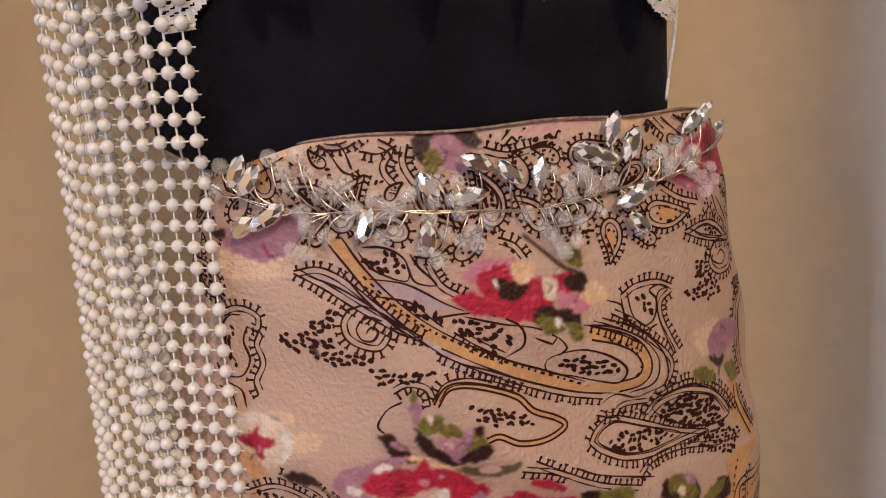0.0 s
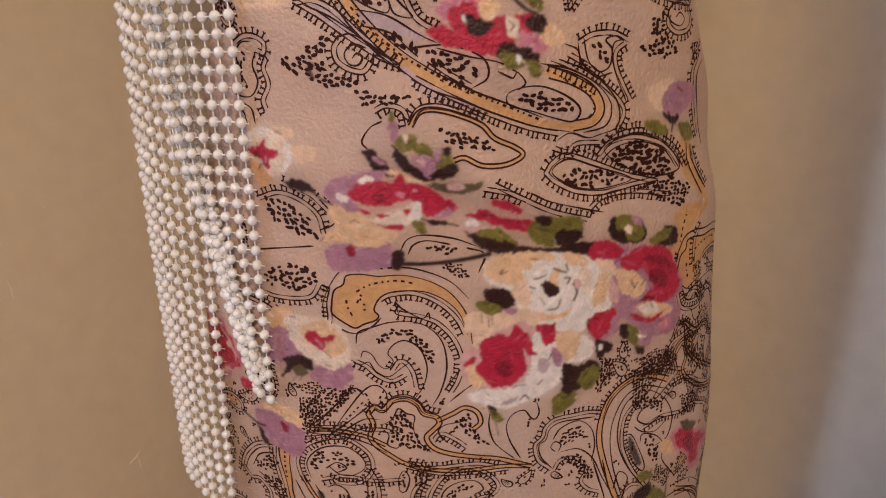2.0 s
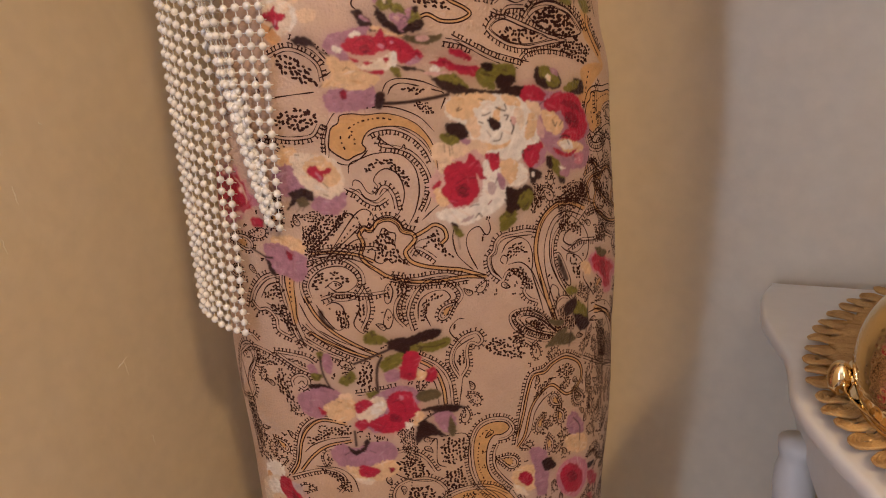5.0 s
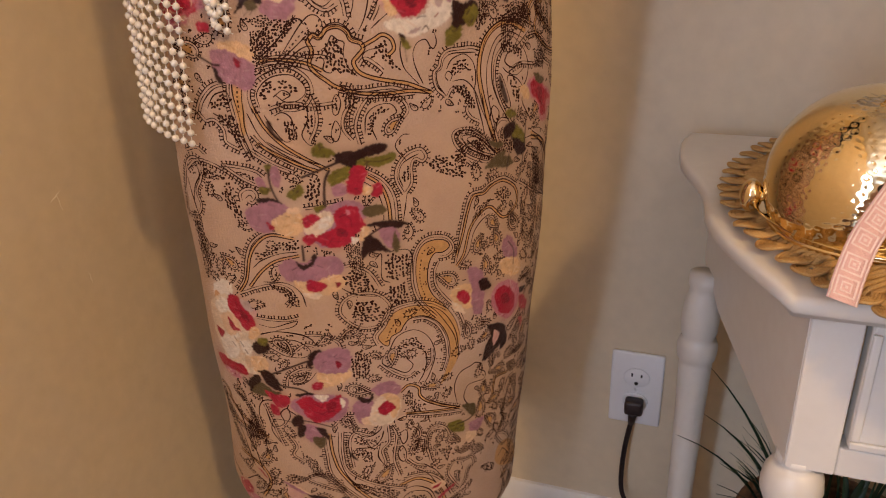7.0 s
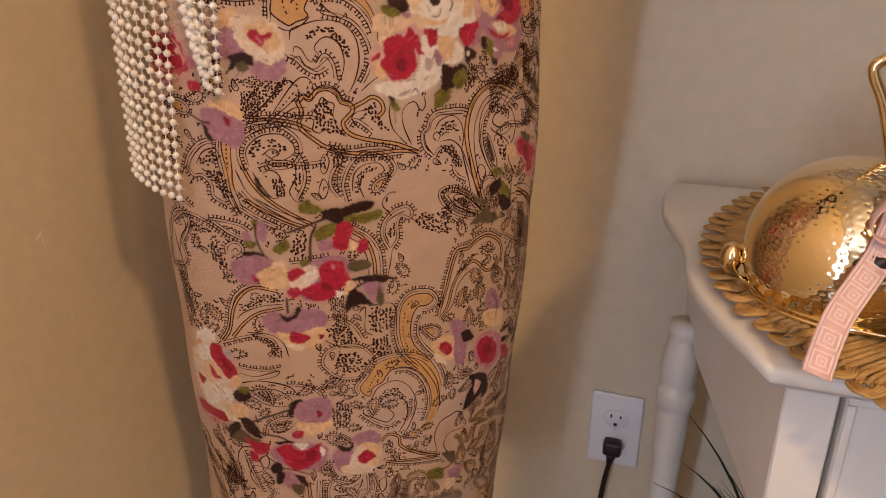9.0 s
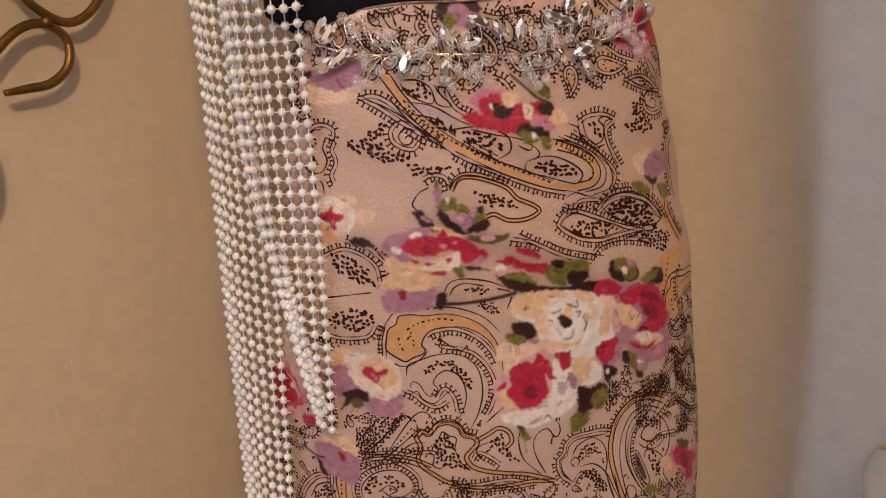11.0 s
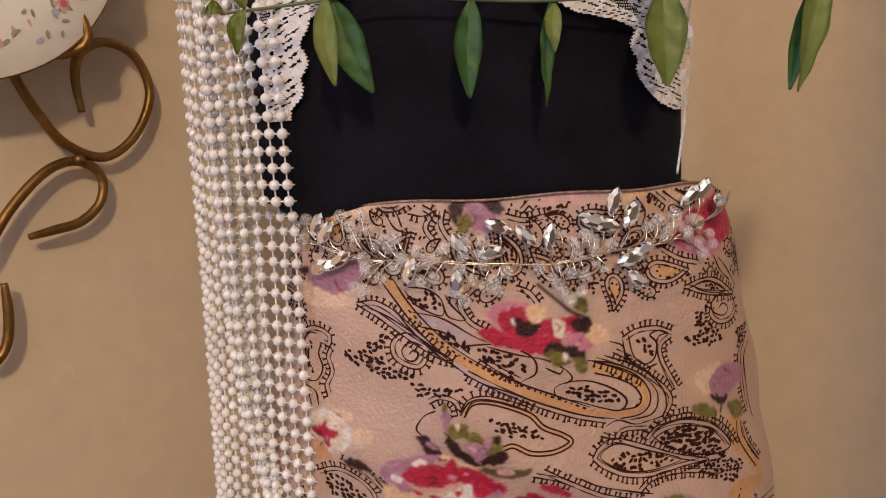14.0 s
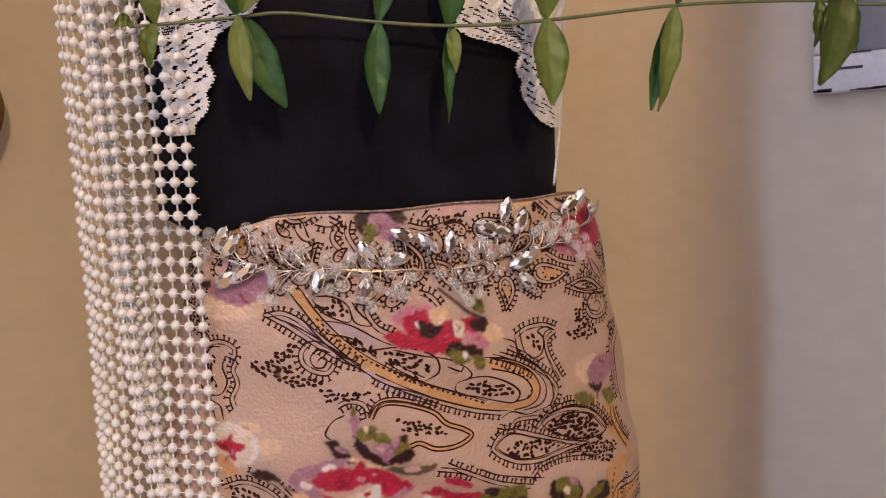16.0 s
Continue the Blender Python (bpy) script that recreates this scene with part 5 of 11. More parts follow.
    at.stem(((-143.6, 870.4), (-136.8, 866.9), (-132, 864.2), (-127.3, 863.7)), 1.2)
    at.daub(((-132.7, 864.4), (-128.4, 857.8), (-125.8, 850.3), (-130.8, 853.1)), DARK)
    at.daub(((-138.3, 892.2), (-130.1, 890.2), (-131.8, 884.9), (-139, 886.3)), RED)
    # red flower at the side
    at.daub(((112, 826.5), (122.4, 829.9), (140.8, 819.3), (168.2, 799.4), (151.1, 800), (148.7, 789.4), (134.7, 792.3), (127.5, 807.3), (116.9, 816.1)), PINK)
    at.daub(((115.7, 825.9), (123.9, 827.6), (137.8, 819), (153.7, 807.1), (143.8, 805.6), (144.3, 795.5), (134.6, 796.8), (130, 807.9), (118.9, 817.9)), RED)
    at.daub(((125.3, 822), (133.6, 818.4), (137.6, 804.3), (131.2, 808.2)), DARKRED)
    at.daub(((121.2, 834.5), (137.1, 826.6), (131.4, 823.2), (124.6, 826.5)), OLIVED)
    at.daub(((103.6, 826.3), (112.9, 822.8), (114, 813.9), (104.9, 817.9)), PEACHY)
    at.daub(((92.2, 794.4), (97.9, 797), (109.2, 787.5), (110.9, 777.3), (99.5, 780.9), (93.7, 787.3)), OLIVE)
    at.daub(((93.9, 784.5), (104.1, 783), (114.3, 771.5), (103.1, 768.9)), DARK)
    at.stem(((111.2, 797.8), (110.6, 780.2), (109.5, 762.2), (106.2, 744.7)), 1.0)
    at.stem(((103.1, 768.9), (96.3, 763.5), (82.4, 765.5)), 0.8)
    at.daub(((72.5, 772.4), (91, 770.3), (97.3, 763.1), (82.6, 762.7)), OLIVED)


def low_roses(at):
    # leaves and red petals over the small rose
    at.daub(((-71.9, 799.8), (-65.6, 805.7), (-60.1, 801.3), (-53.8, 796.8), (-60.7, 793.9), (-68.4, 795.1)), OLIVE)
    at.daub(((-55.4, 795.7), (-46.6, 798.4), (-38.7, 796.2), (-32.1, 792.2), (-39.2, 786.9), (-43.7, 780.4), (-49.3, 787.7), (-55, 790.2)), DARK)
    at.daub(((-38.6, 797.8), (-26.4, 801), (-17.4, 799.3), (-18.8, 793.6), (-30.9, 791.7), (-36.9, 793.1)), DARK)
    at.daub(((-37.9, 790.2), (-22.7, 790.5), (-11.7, 792.4), (-10.7, 786.3), (-20.9, 783.1), (-31.2, 784.1), (-39.3, 785.6)), OLIVE)
    at.stem(((-34.3, 789), (-22.8, 787.1), (-13.6, 788.8)), 0.6)
    at.daub(((-61.4, 780), (-55.5, 784.3), (-44.9, 786.1), (-47.5, 776.8), (-54.3, 773), (-60.7, 772.6)), OLIVE)
    at.stem(((-80.3, 780.5), (-63.2, 786.5), (-53.1, 790.1), (-38.8, 795.7)), 1.7)
    at.stem(((-60.2, 784.2), (-64, 776.2), (-65.5, 763.2), (-64.9, 749.1)), 1.8)
    at.daub(((-58.8, 771.6), (-50.2, 772.7), (-48.3, 764.6), (-57.3, 763.5)), LILAC)
    at.daub(((-43.4, 785.5), (-37.3, 786.3), (-32.7, 780.3), (-34.6, 773.5), (-38.1, 762.8), (-44.7, 762.5), (-49, 766.4), (-47.2, 775.5)), RED)
    at.daub(((-29, 769), (-23.5, 770.2), (-20.8, 763.6), (-26.1, 758.8), (-31.8, 762.6)), RED)
    at.daub(((-35.2, 769.6), (-29.5, 767.7), (-31.9, 761.2), (-36.8, 762.6)), PEACHY)
    # bud
    at.daub(((-105.6, 790.2), (-101.7, 792.7), (-100, 787.3), (-103.7, 783.5)), OLIVE)
    at.daub(((-102.3, 788.1), (-97.3, 790.6), (-95.3, 783.8), (-97.6, 774.4), (-101.6, 777)), LILAC)
    at.daub(((-113.7, 780.4), (-109, 782.2), (-106.7, 775.3), (-112.1, 773.9)), LILAC)
    at.daub(((-111.7, 774.4), (-103.7, 773.2), (-108, 767.9), (-113, 770.4)), OLIVE)
    at.stem(((-103.5, 788.1), (-103.6, 777.5), (-101.9, 768.4), (-99.1, 761.3)), 1.3)
    at.daub(((-116.3, 764.2), (-103.1, 764.8), (-95, 758.1), (-106, 757.7)), DARK)
    at.daub(((-89.6, 770.8), (-82, 775.4), (-79.9, 768.3), (-87.2, 763.3), (-93.3, 766.1)), OLIVE)
    at.daub(((-73.7, 756), (-66.4, 756.5), (-65.2, 751), (-71, 749.5)), OLIVE)
    # lilac and peach flower
    at.daub(((-124.2, 756.3), (-109.6, 762.1), (-93.7, 759), (-90.5, 750.8), (-103.6, 743.6), (-108.7, 736.1), (-119, 738.1), (-124.9, 745.7)), LILAC)
    at.daub(((-106.2, 745.9), (-94.2, 753.6), (-85.4, 752.4), (-82, 745.9), (-85.3, 736.3), (-96.4, 733.3), (-104.8, 736.6)), PEACHY)
    at.daub(((-94, 755.4), (-85.8, 756.5), (-84.6, 752), (-92, 751.3)), PEACHL)
    at.daub(((-111.3, 744.9), (-107.7, 743.5), (-104.8, 739.9), (-108.7, 738.9)), RED)
    at.stem(((-95.4, 750), (-92.7, 749)), 0.5)
    # small rose
    at.daub(((-66.6, 754.3), (-53.2, 758.3), (-40.1, 755.7), (-35.5, 747), (-41.2, 735.4), (-53.3, 724.2), (-68.3, 720.6), (-78.9, 728.9), (-82.2, 739)), LILAC)
    at.daub(((-80.5, 743.6), (-72.2, 750.5), (-63.5, 751.3), (-59.5, 744.6), (-67.2, 735.4), (-76.3, 731.2), (-82.4, 736.7)), CREAM)
    at.daub(((-83.6, 746), (-76.2, 750.7), (-69.9, 747.6), (-74.9, 742.8), (-81.7, 739.4)), RED)
    at.daub(((-58.6, 751.4), (-51.4, 754.9), (-42.8, 752.8), (-38.6, 745), (-37, 735), (-44, 731), (-46.5, 724.1), (-59.9, 720), (-70.6, 723.7), (-75.9, 730.2), (-67.3, 734.4), (-58.6, 739.9), (-60.6, 746.1)), RED)
    at.daub(((-57.1, 737.4), (-49.7, 734.4), (-51.3, 729.3), (-58.7, 731.4)), DARKRED)
    at.stem(((-53.8, 748.8), (-47.9, 743.6), (-47.1, 736.5)), 0.6, DARKRED)
    at.stem(((-67.6, 729.7), (-62.9, 726), (-55.3, 725.4)), 0.6, DARKRED)
    at.daub(((-70.9, 745.4), (-62.6, 747.6), (-64.4, 739.9), (-71.6, 738)), WHITE)
    at.daub(((-50.7, 751.7), (-47.1, 749.6), (-49.8, 747)), PINK)
    at.daub(((-85, 730.6), (-77.6, 734.6), (-74.3, 729.2), (-80.7, 723.8)), RED)
    at.daub(((-38.6, 735.6), (-33.6, 732.7), (-37, 725.4), (-42.6, 725.1)), PEACHY)
    at.daub(((-47.6, 728), (-41.7, 725.5), (-47.1, 721.2)), WHITE)
    # leaves beside it
    at.daub(((-36.6, 751.7), (-24.2, 752.2), (-19.2, 746.5), (-31, 742.8), (-36.9, 745.3)), OLIVED)
    at.daub(((-36.5, 736.3), (-20.3, 738.6), (-3.9, 733.4), (-16.2, 730), (-24.9, 733.5)), DARK)
    at.daub(((-25.8, 731.7), (-13.5, 730.5), (-10.1, 719.8), (-16.2, 712.3), (-23.6, 721.3)), LILAC)
    at.daub(((-41.7, 716.2), (-36, 727.2), (-29.2, 724.9), (-25, 719), (-18.1, 710.1), (-25.6, 713.2), (-33.6, 712.8), (-40.8, 708.2)), DARK)
    at.stem(((-38.3, 725.6), (-21.4, 734), (-3.5, 733.4)), 1.3)
    at.daub(((-14.4, 728.3), (-10.2, 717.3), (-12.7, 709.2), (-16.6, 713.4)), OLIVED)
    # lilac and peach flower under it
    at.daub(((-106.1, 706.5), (-96.4, 713.5), (-86.1, 709.8), (-73, 714.1), (-60.1, 711.7), (-55.2, 700.7), (-65.6, 693.5), (-79.1, 691.9), (-92, 692.3), (-101.3, 695)), LILAC)
    at.stem(((-85.7, 724), (-85.6, 711.3)), 1.6)
    at.daub(((-91.4, 711.9), (-87.5, 708.4), (-81.9, 709.2), (-78.4, 715.4), (-75.5, 714.7), (-78.7, 707), (-86.7, 703.4), (-91.1, 706.5)), DARK)
    at.daub(((-95, 692.9), (-79.1, 692.4), (-60.6, 696.7), (-54.6, 687.9), (-64.3, 680.5), (-75.8, 678.7), (-89.1, 681.9), (-93.3, 687.7)), PEACHY)
    at.daub(((-84.2, 693.1), (-74.4, 691.1), (-70, 686.7), (-77.7, 682.5), (-85.7, 686)), RED)
    at.daub(((-89, 682.4), (-75.2, 680.2), (-78.2, 675.7), (-87.2, 678.2)), CREAM)
    at.daub(((-63.3, 689.2), (-59, 688.3), (-61.8, 684.4)), DARKRED)
    at.stem(((-95.3, 703.1), (-91.6, 705.5)), 0.5)
    at.stem(((-75.8, 706.4), (-71.7, 704.1)), 0.5)
    # white cluster at the edge
    at.daub(((-178.3, 661.6), (-161.9, 675.8), (-146.8, 673.8), (-140.3, 666.2), (-137.7, 650), (-135.1, 633.2), (-142.3, 620), (-135.9, 609.2), (-128.4, 606.8), (-136.2, 595.6), (-150.2, 596), (-165.6, 600.3), (-173.9, 616.3), (-178.8, 632.4), (-179.5, 649.7)), CREAM)
    at.daub(((-172.1, 662.7), (-161.3, 672.7), (-153.5, 670.2), (-152, 660.6), (-161.3, 656), (-169.2, 657)), WHITE)
    at.daub(((-172.4, 627.8), (-160.6, 635.5), (-153.2, 629.3), (-153, 617.4), (-162.4, 608.4), (-171, 615)), WHITE)
    at.daub(((-149.4, 631.5), (-140.4, 632.3), (-138.6, 623.2), (-145.2, 615.8), (-149.9, 621.9)), WHITE)
    at.daub(((-158.5, 645.4), (-152.2, 641.3), (-149.9, 634.9), (-157.1, 634.2)), WHITE)
    at.stem(((-158.4, 627.9), (-155.4, 624)), 0.6)
    at.stem(((-161.5, 649.1), (-158.5, 645.4)), 0.6)
    at.daub(((-149, 613.7), (-142.2, 614), (-140.3, 604.7), (-147.5, 601.7)), PEACHL)
    at.daub(((-134.2, 667.1), (-129.7, 664.4), (-130.6, 657.7), (-134.3, 659.4)), PINKISH)
    at.daub(((-165.8, 653.5), (-153.4, 659.2), (-147, 648.2), (-155.2, 634.7), (-164, 637.9)), PEACHL)
    at.daub(((-154.1, 676.1), (-145.8, 676.7), (-137.7, 666.6), (-132.8, 656.3), (-133.4, 645), (-142.1, 645.2), (-149, 655.7), (-154.9, 663.3)), RED)
    at.daub(((-144, 665.6), (-138.2, 659.9), (-137.4, 652.3), (-143.8, 657.3)), DARKRED)
    at.daub(((-158, 654.1), (-152.3, 647), (-146.9, 642.5), (-156.2, 642)), RED)
    at.daub(((-175.6, 639.6), (-166.4, 636.5), (-171.5, 628.2)), RED)
    at.daub(((-182.8, 606.1), (-163.9, 604.7), (-150.9, 602.7), (-149.6, 592.4), (-163.4, 594.2), (-180.7, 597)), RED)
    at.daub(((-136.1, 647.4), (-129.3, 645.5), (-132.5, 637.1), (-141, 635.6)), PEACHY)
    at.daub(((-142.7, 613.9), (-129.6, 616.9), (-127.7, 603.9), (-139.1, 598.1)), PEACHY)
    at.daub(((-143.2, 673.9), (-134.8, 672.5), (-133.1, 664), (-139.4, 665.8)), LILACP)
    at.stem(((-149.6, 630.3), (-147.1, 624.9)), 0.7)
    at.stem(((-146.4, 622.1), (-144.3, 617.8)), 0.7)
    at.stem(((-155.2, 634.7), (-153, 630.6)), 0.6)
    at.daub(((-138.7, 629.6), (-130.8, 634.4), (-124.2, 632.4), (-123.5, 625.4), (-132.9, 619.4), (-138.1, 623.3)), DARK)
    at.daub(((-132.1, 636.6), (-123.6, 636.5), (-126, 629.2), (-131.9, 630.2)), OLIVE)
    at.daub(((-150.1, 585.9), (-140.6, 595.3), (-137.3, 587.2), (-147.9, 573.6), (-150.5, 580)), DARK)
    at.stem(((-125.4, 598.1), (-109.6, 605.7), (-94.7, 612.2), (-86.6, 614.4)), 1.6)
    at.daub(((-89.3, 621.6), (-81.6, 624.8), (-79.5, 615.3), (-85.8, 612), (-90.6, 604.3), (-93.5, 609.8)), DARK)
    at.stem(((-137.8, 599.7), (-125.5, 596.8), (-119.1, 586.4), (-102, 582.6), (-91.9, 575.8)), 1.6)
    at.daub(((-136.6, 599.9), (-125.2, 599.3), (-120.4, 588.1), (-118.8, 579.4), (-130.6, 584.7)), DARK)
    at.daub(((-148.3, 574.8), (-137.4, 586.5), (-127.6, 579.5), (-119.1, 576.8), (-136.7, 571.3)), OLIVED)
    at.daub(((-106.5, 576.7), (-93.6, 579), (-90, 574.5), (-100.4, 573.1)), DARK)
    # lilac flower with peach edge
    at.daub(((-84.8, 600.5), (-69.7, 600.3), (-59.2, 602.2), (-56.7, 594.7), (-68.1, 586.6), (-80.7, 583.7), (-85.4, 592.6)), PEACHY)
    at.daub(((-85.8, 618.5), (-72.8, 625.4), (-61, 623.2), (-56.3, 613.3), (-59.8, 600.5), (-72.2, 598), (-81.5, 599.8), (-86.6, 607.9)), LILAC)
    at.daub(((-69.1, 611.6), (-64.1, 608.2), (-67.2, 603.1)), DARKRED)
    at.stem(((-70.2, 615.9), (-67.7, 618)), 0.5)
    at.stem(((-79.9, 610.6), (-76.9, 612.2)), 0.5)
    # low red rose
    at.daub(((-112.4, 562), (-105.4, 572.9), (-92.8, 576.5), (-75.9, 575.9), (-63.6, 571.7), (-61.1, 561.2), (-69.6, 548.3), (-85.1, 545.2), (-100.6, 552.3)), LILAC)
    at.daub(((-106.7, 569), (-95.3, 575.2), (-88.5, 568.1), (-78.7, 569.1), (-68.2, 575.3), (-65.9, 564.9), (-71.7, 555), (-80, 548.3), (-90.1, 545.2), (-98.1, 552.4), (-102.3, 561.4)), RED)
    at.daub(((-79.9, 565.9), (-72.9, 568.7), (-72.5, 559.7), (-79.5, 556.2)), DARKRED)
    at.daub(((-90.9, 575.8), (-77.9, 574.8), (-83.1, 568.6)), WHITE)
    at.daub(((-67.9, 572.1), (-63.3, 566.6), (-66.6, 560.5)), WHITE)
    at.daub(((-134.1, 578.3), (-125.4, 575.3), (-114.2, 574.8), (-112.5, 566.6), (-121.9, 559.6), (-129.9, 568.7)), RED)
    at.daub(((-130.7, 562.7), (-123.9, 560.6), (-123.3, 551.4), (-130.3, 552.1)), RED)
    at.daub(((-90.4, 588.4), (-81.7, 590), (-83.2, 582.6), (-90.5, 581.5)), RED)
    at.stem(((-96.3, 562.9), (-91.7, 557.8), (-84.5, 555.1)), 0.6, DARKRED)
    # bud under it
    at.daub(((-112.1, 548.1), (-103.5, 553.5), (-101.7, 544.3), (-110.8, 539.5)), DARK)
    at.daub(((-98.8, 543), (-87.4, 539.8), (-86.1, 529), (-96.7, 522.6), (-102.1, 532.7)), LILAC)
    at.daub(((-106.4, 542.6), (-100.5, 540.3), (-103.5, 528.5), (-108.6, 529.5)), DARK)
    at.daub(((-90.9, 540.5), (-82.7, 536.4), (-79.3, 524.6), (-86, 530.3)), DARK)
    at.daub(((-94.3, 528.2), (-83.2, 526.2), (-86.5, 514.4), (-91.8, 518.6)), OLIVED)
    at.stem(((-101, 547), (-90.1, 544.5), (-74.5, 538.7)), 1.1)
    # cream flower with red heart
    at.daub(((-40.5, 576.1), (-31.9, 582.7), (-21.4, 581.7), (-14.4, 571.9), (-19.1, 565.3), (-32.3, 568.2)), LILAC)
    at.daub(((-58.2, 560.2), (-47.1, 569.5), (-39.9, 563.2), (-43.9, 544.3), (-52, 540.2)), LILAC)
    at.daub(((-50.3, 546.6), (-42.8, 546.7), (-42.6, 537.3), (-49.5, 539.9)), PEACHL)
    at.daub(((-43.9, 544.9), (-38.9, 561.7), (-29.7, 569.6), (-18.6, 563.9), (-14.6, 552.4), (-22, 536.3), (-30.4, 533.5), (-40.1, 535.5)), CREAM)
    at.daub(((-32.7, 569.5), (-19.1, 566.6), (-16.1, 552.8), (-22, 539.7), (-27.3, 561.3)), PEACHY)
    at.daub(((-35, 555.8), (-27.3, 561.3), (-19.8, 552.4), (-24.5, 547.6), (-30.2, 544.9), (-35.2, 549.9)), RED)
    at.stem(((-29.9, 561.2), (-29.1, 549.3)), 0.6, DARKRED)
    at.daub(((-52.9, 571.7), (-43.2, 567.6), (-40.6, 572.3), (-39.3, 566.9), (-43.9, 562.6), (-51.2, 565.7)), DARK)
    # flowers at the other side
    at.daub(((34.1, 657.9), (43.4, 663.2), (56.4, 657.7), (57.4, 638.3), (47.2, 638.6), (37.1, 647.9)), PEACHY)
    at.daub(((50.9, 675.6), (60.2, 676.3), (68.2, 664.9), (68.7, 638), (64.9, 626.8), (55.8, 633.5), (55.3, 654.6)), LILAC)
    at.daub(((40.2, 656.2), (48.1, 657.3), (53.8, 649.3), (50.5, 642.8), (42.2, 647.6)), RED)
    at.daub(((34.3, 649.3), (44.1, 641.8), (48.6, 632.8), (38, 639)), CREAM)
    at.daub(((91.8, 693.9), (99.8, 694.8), (109.6, 679.7), (108.5, 669.2), (96.2, 672.3), (89.3, 683.6)), LILAC)
    at.daub(((88.1, 673.9), (111.3, 667.6), (113.7, 651.3), (94.1, 657.4)), PEACHY)
    at.daub(((78.9, 644), (88.2, 650.1), (104.8, 646.9), (116.7, 632.3), (115, 613.5), (101.7, 606), (87.1, 615.9), (77.9, 631.8)), PINK)
    at.daub(((82.5, 642.7), (94.7, 644.8), (109.8, 629), (107.7, 612.9), (92.5, 615), (83.8, 627.7)), RED)
    at.daub(((89.5, 637.1), (98.7, 636.6), (101.8, 624.9), (92.9, 626)), DARKRED)
    at.daub(((122.5, 617.1), (137.4, 610), (134.5, 600.2)), RED)
    at.daub(((62.9, 660.9), (72.4, 660.2), (77, 650.5), (66, 650.1)), DARK)
    at.daub(((72.7, 609.7), (84.9, 608.7), (99.3, 598.7), (96.2, 583.1), (84.4, 575.2), (70.9, 570.6), (73.1, 587.3), (78.6, 597.9)), DARK)
    at.daub(((83.4, 601.1), (91.1, 592.6), (82.9, 582.5)), PINKISH)
    at.daub(((97.9, 596), (104.4, 579.8), (94, 573.4)), DARK)
    at.stem(((97.4, 689.4), (104.8, 678.5), (105, 664)), 0.8)
    # dark sprig
    at.daub(((69.1, 788.9), (84.6, 783.8), (77.7, 779.6)), OLIVED)
    at.daub(((65.9, 765.9), (78, 775.8), (88.4, 775.6), (78.7, 765.8)), OLIVED)
    at.daub(((83.9, 793.1), (92.1, 799.4), (98.9, 796.4), (95.6, 788.7), (88.2, 785.5)), DARK)
    at.stem(((97.6, 808.8), (93.4, 784.5), (89.8, 759.1)), 0.9)
    at.daub(((86.3, 808.4), (93.6, 810.8), (99.4, 804), (91.8, 802.2)), OLIVE)
    # flower near the hem
    at.daub(((56.3, 501.5), (72.2, 502.2), (76, 498.6), (68.3, 489), (61.5, 486.6)), LILAC)
    at.daub(((53.5, 492.6), (65.5, 487.6), (61.9, 480.3), (54.1, 480.1)), PEACHL)
    at.daub(((32.9, 512), (47.7, 510.6), (51.2, 496.7), (37.2, 500.2)), OLIVE)
    at.stem(((42.6, 507.9), (57.3, 508.3), (64.3, 517.1)), 1.2)
    at.daub(((48.1, 527.4), (63.2, 523.3), (61.4, 509.2)), OLIVED)
    at.daub(((16.1, 442.2), (29.9, 442.4), (30.5, 435.8), (18.4, 432.4)), PEACHL)
    at.daub(((16.4, 437.8), (26, 441.2), (23.4, 436.6), (16.6, 435.5)), RED)
    at.daub(((21.8, 420.7), (32.1, 427.1), (41.7, 433.1), (40.4, 428.6), (31.5, 422.3), (22.8, 418.5)), RED)
    at.stem(((19.5, 430.8), (23.5, 425.9)), 2.0)
    # flowers at the edge near the hem
    at.daub(((-156.1, 480.3), (-151.6, 477.1), (-144.1, 467.9), (-149, 471.4)), RED)
    at.daub(((-130, 469.5), (-116.9, 462.1), (-105.1, 452.3), (-115.5, 456)), LILAC)
    at.daub(((-120.6, 465.6), (-108.2, 457.8), (-102.9, 452.7), (-107.6, 454.2)), PEACHL)
    at.daub(((-106.7, 452.6), (-87.4, 448.6), (-87.1, 443.9), (-99.9, 446.9)), DARK)


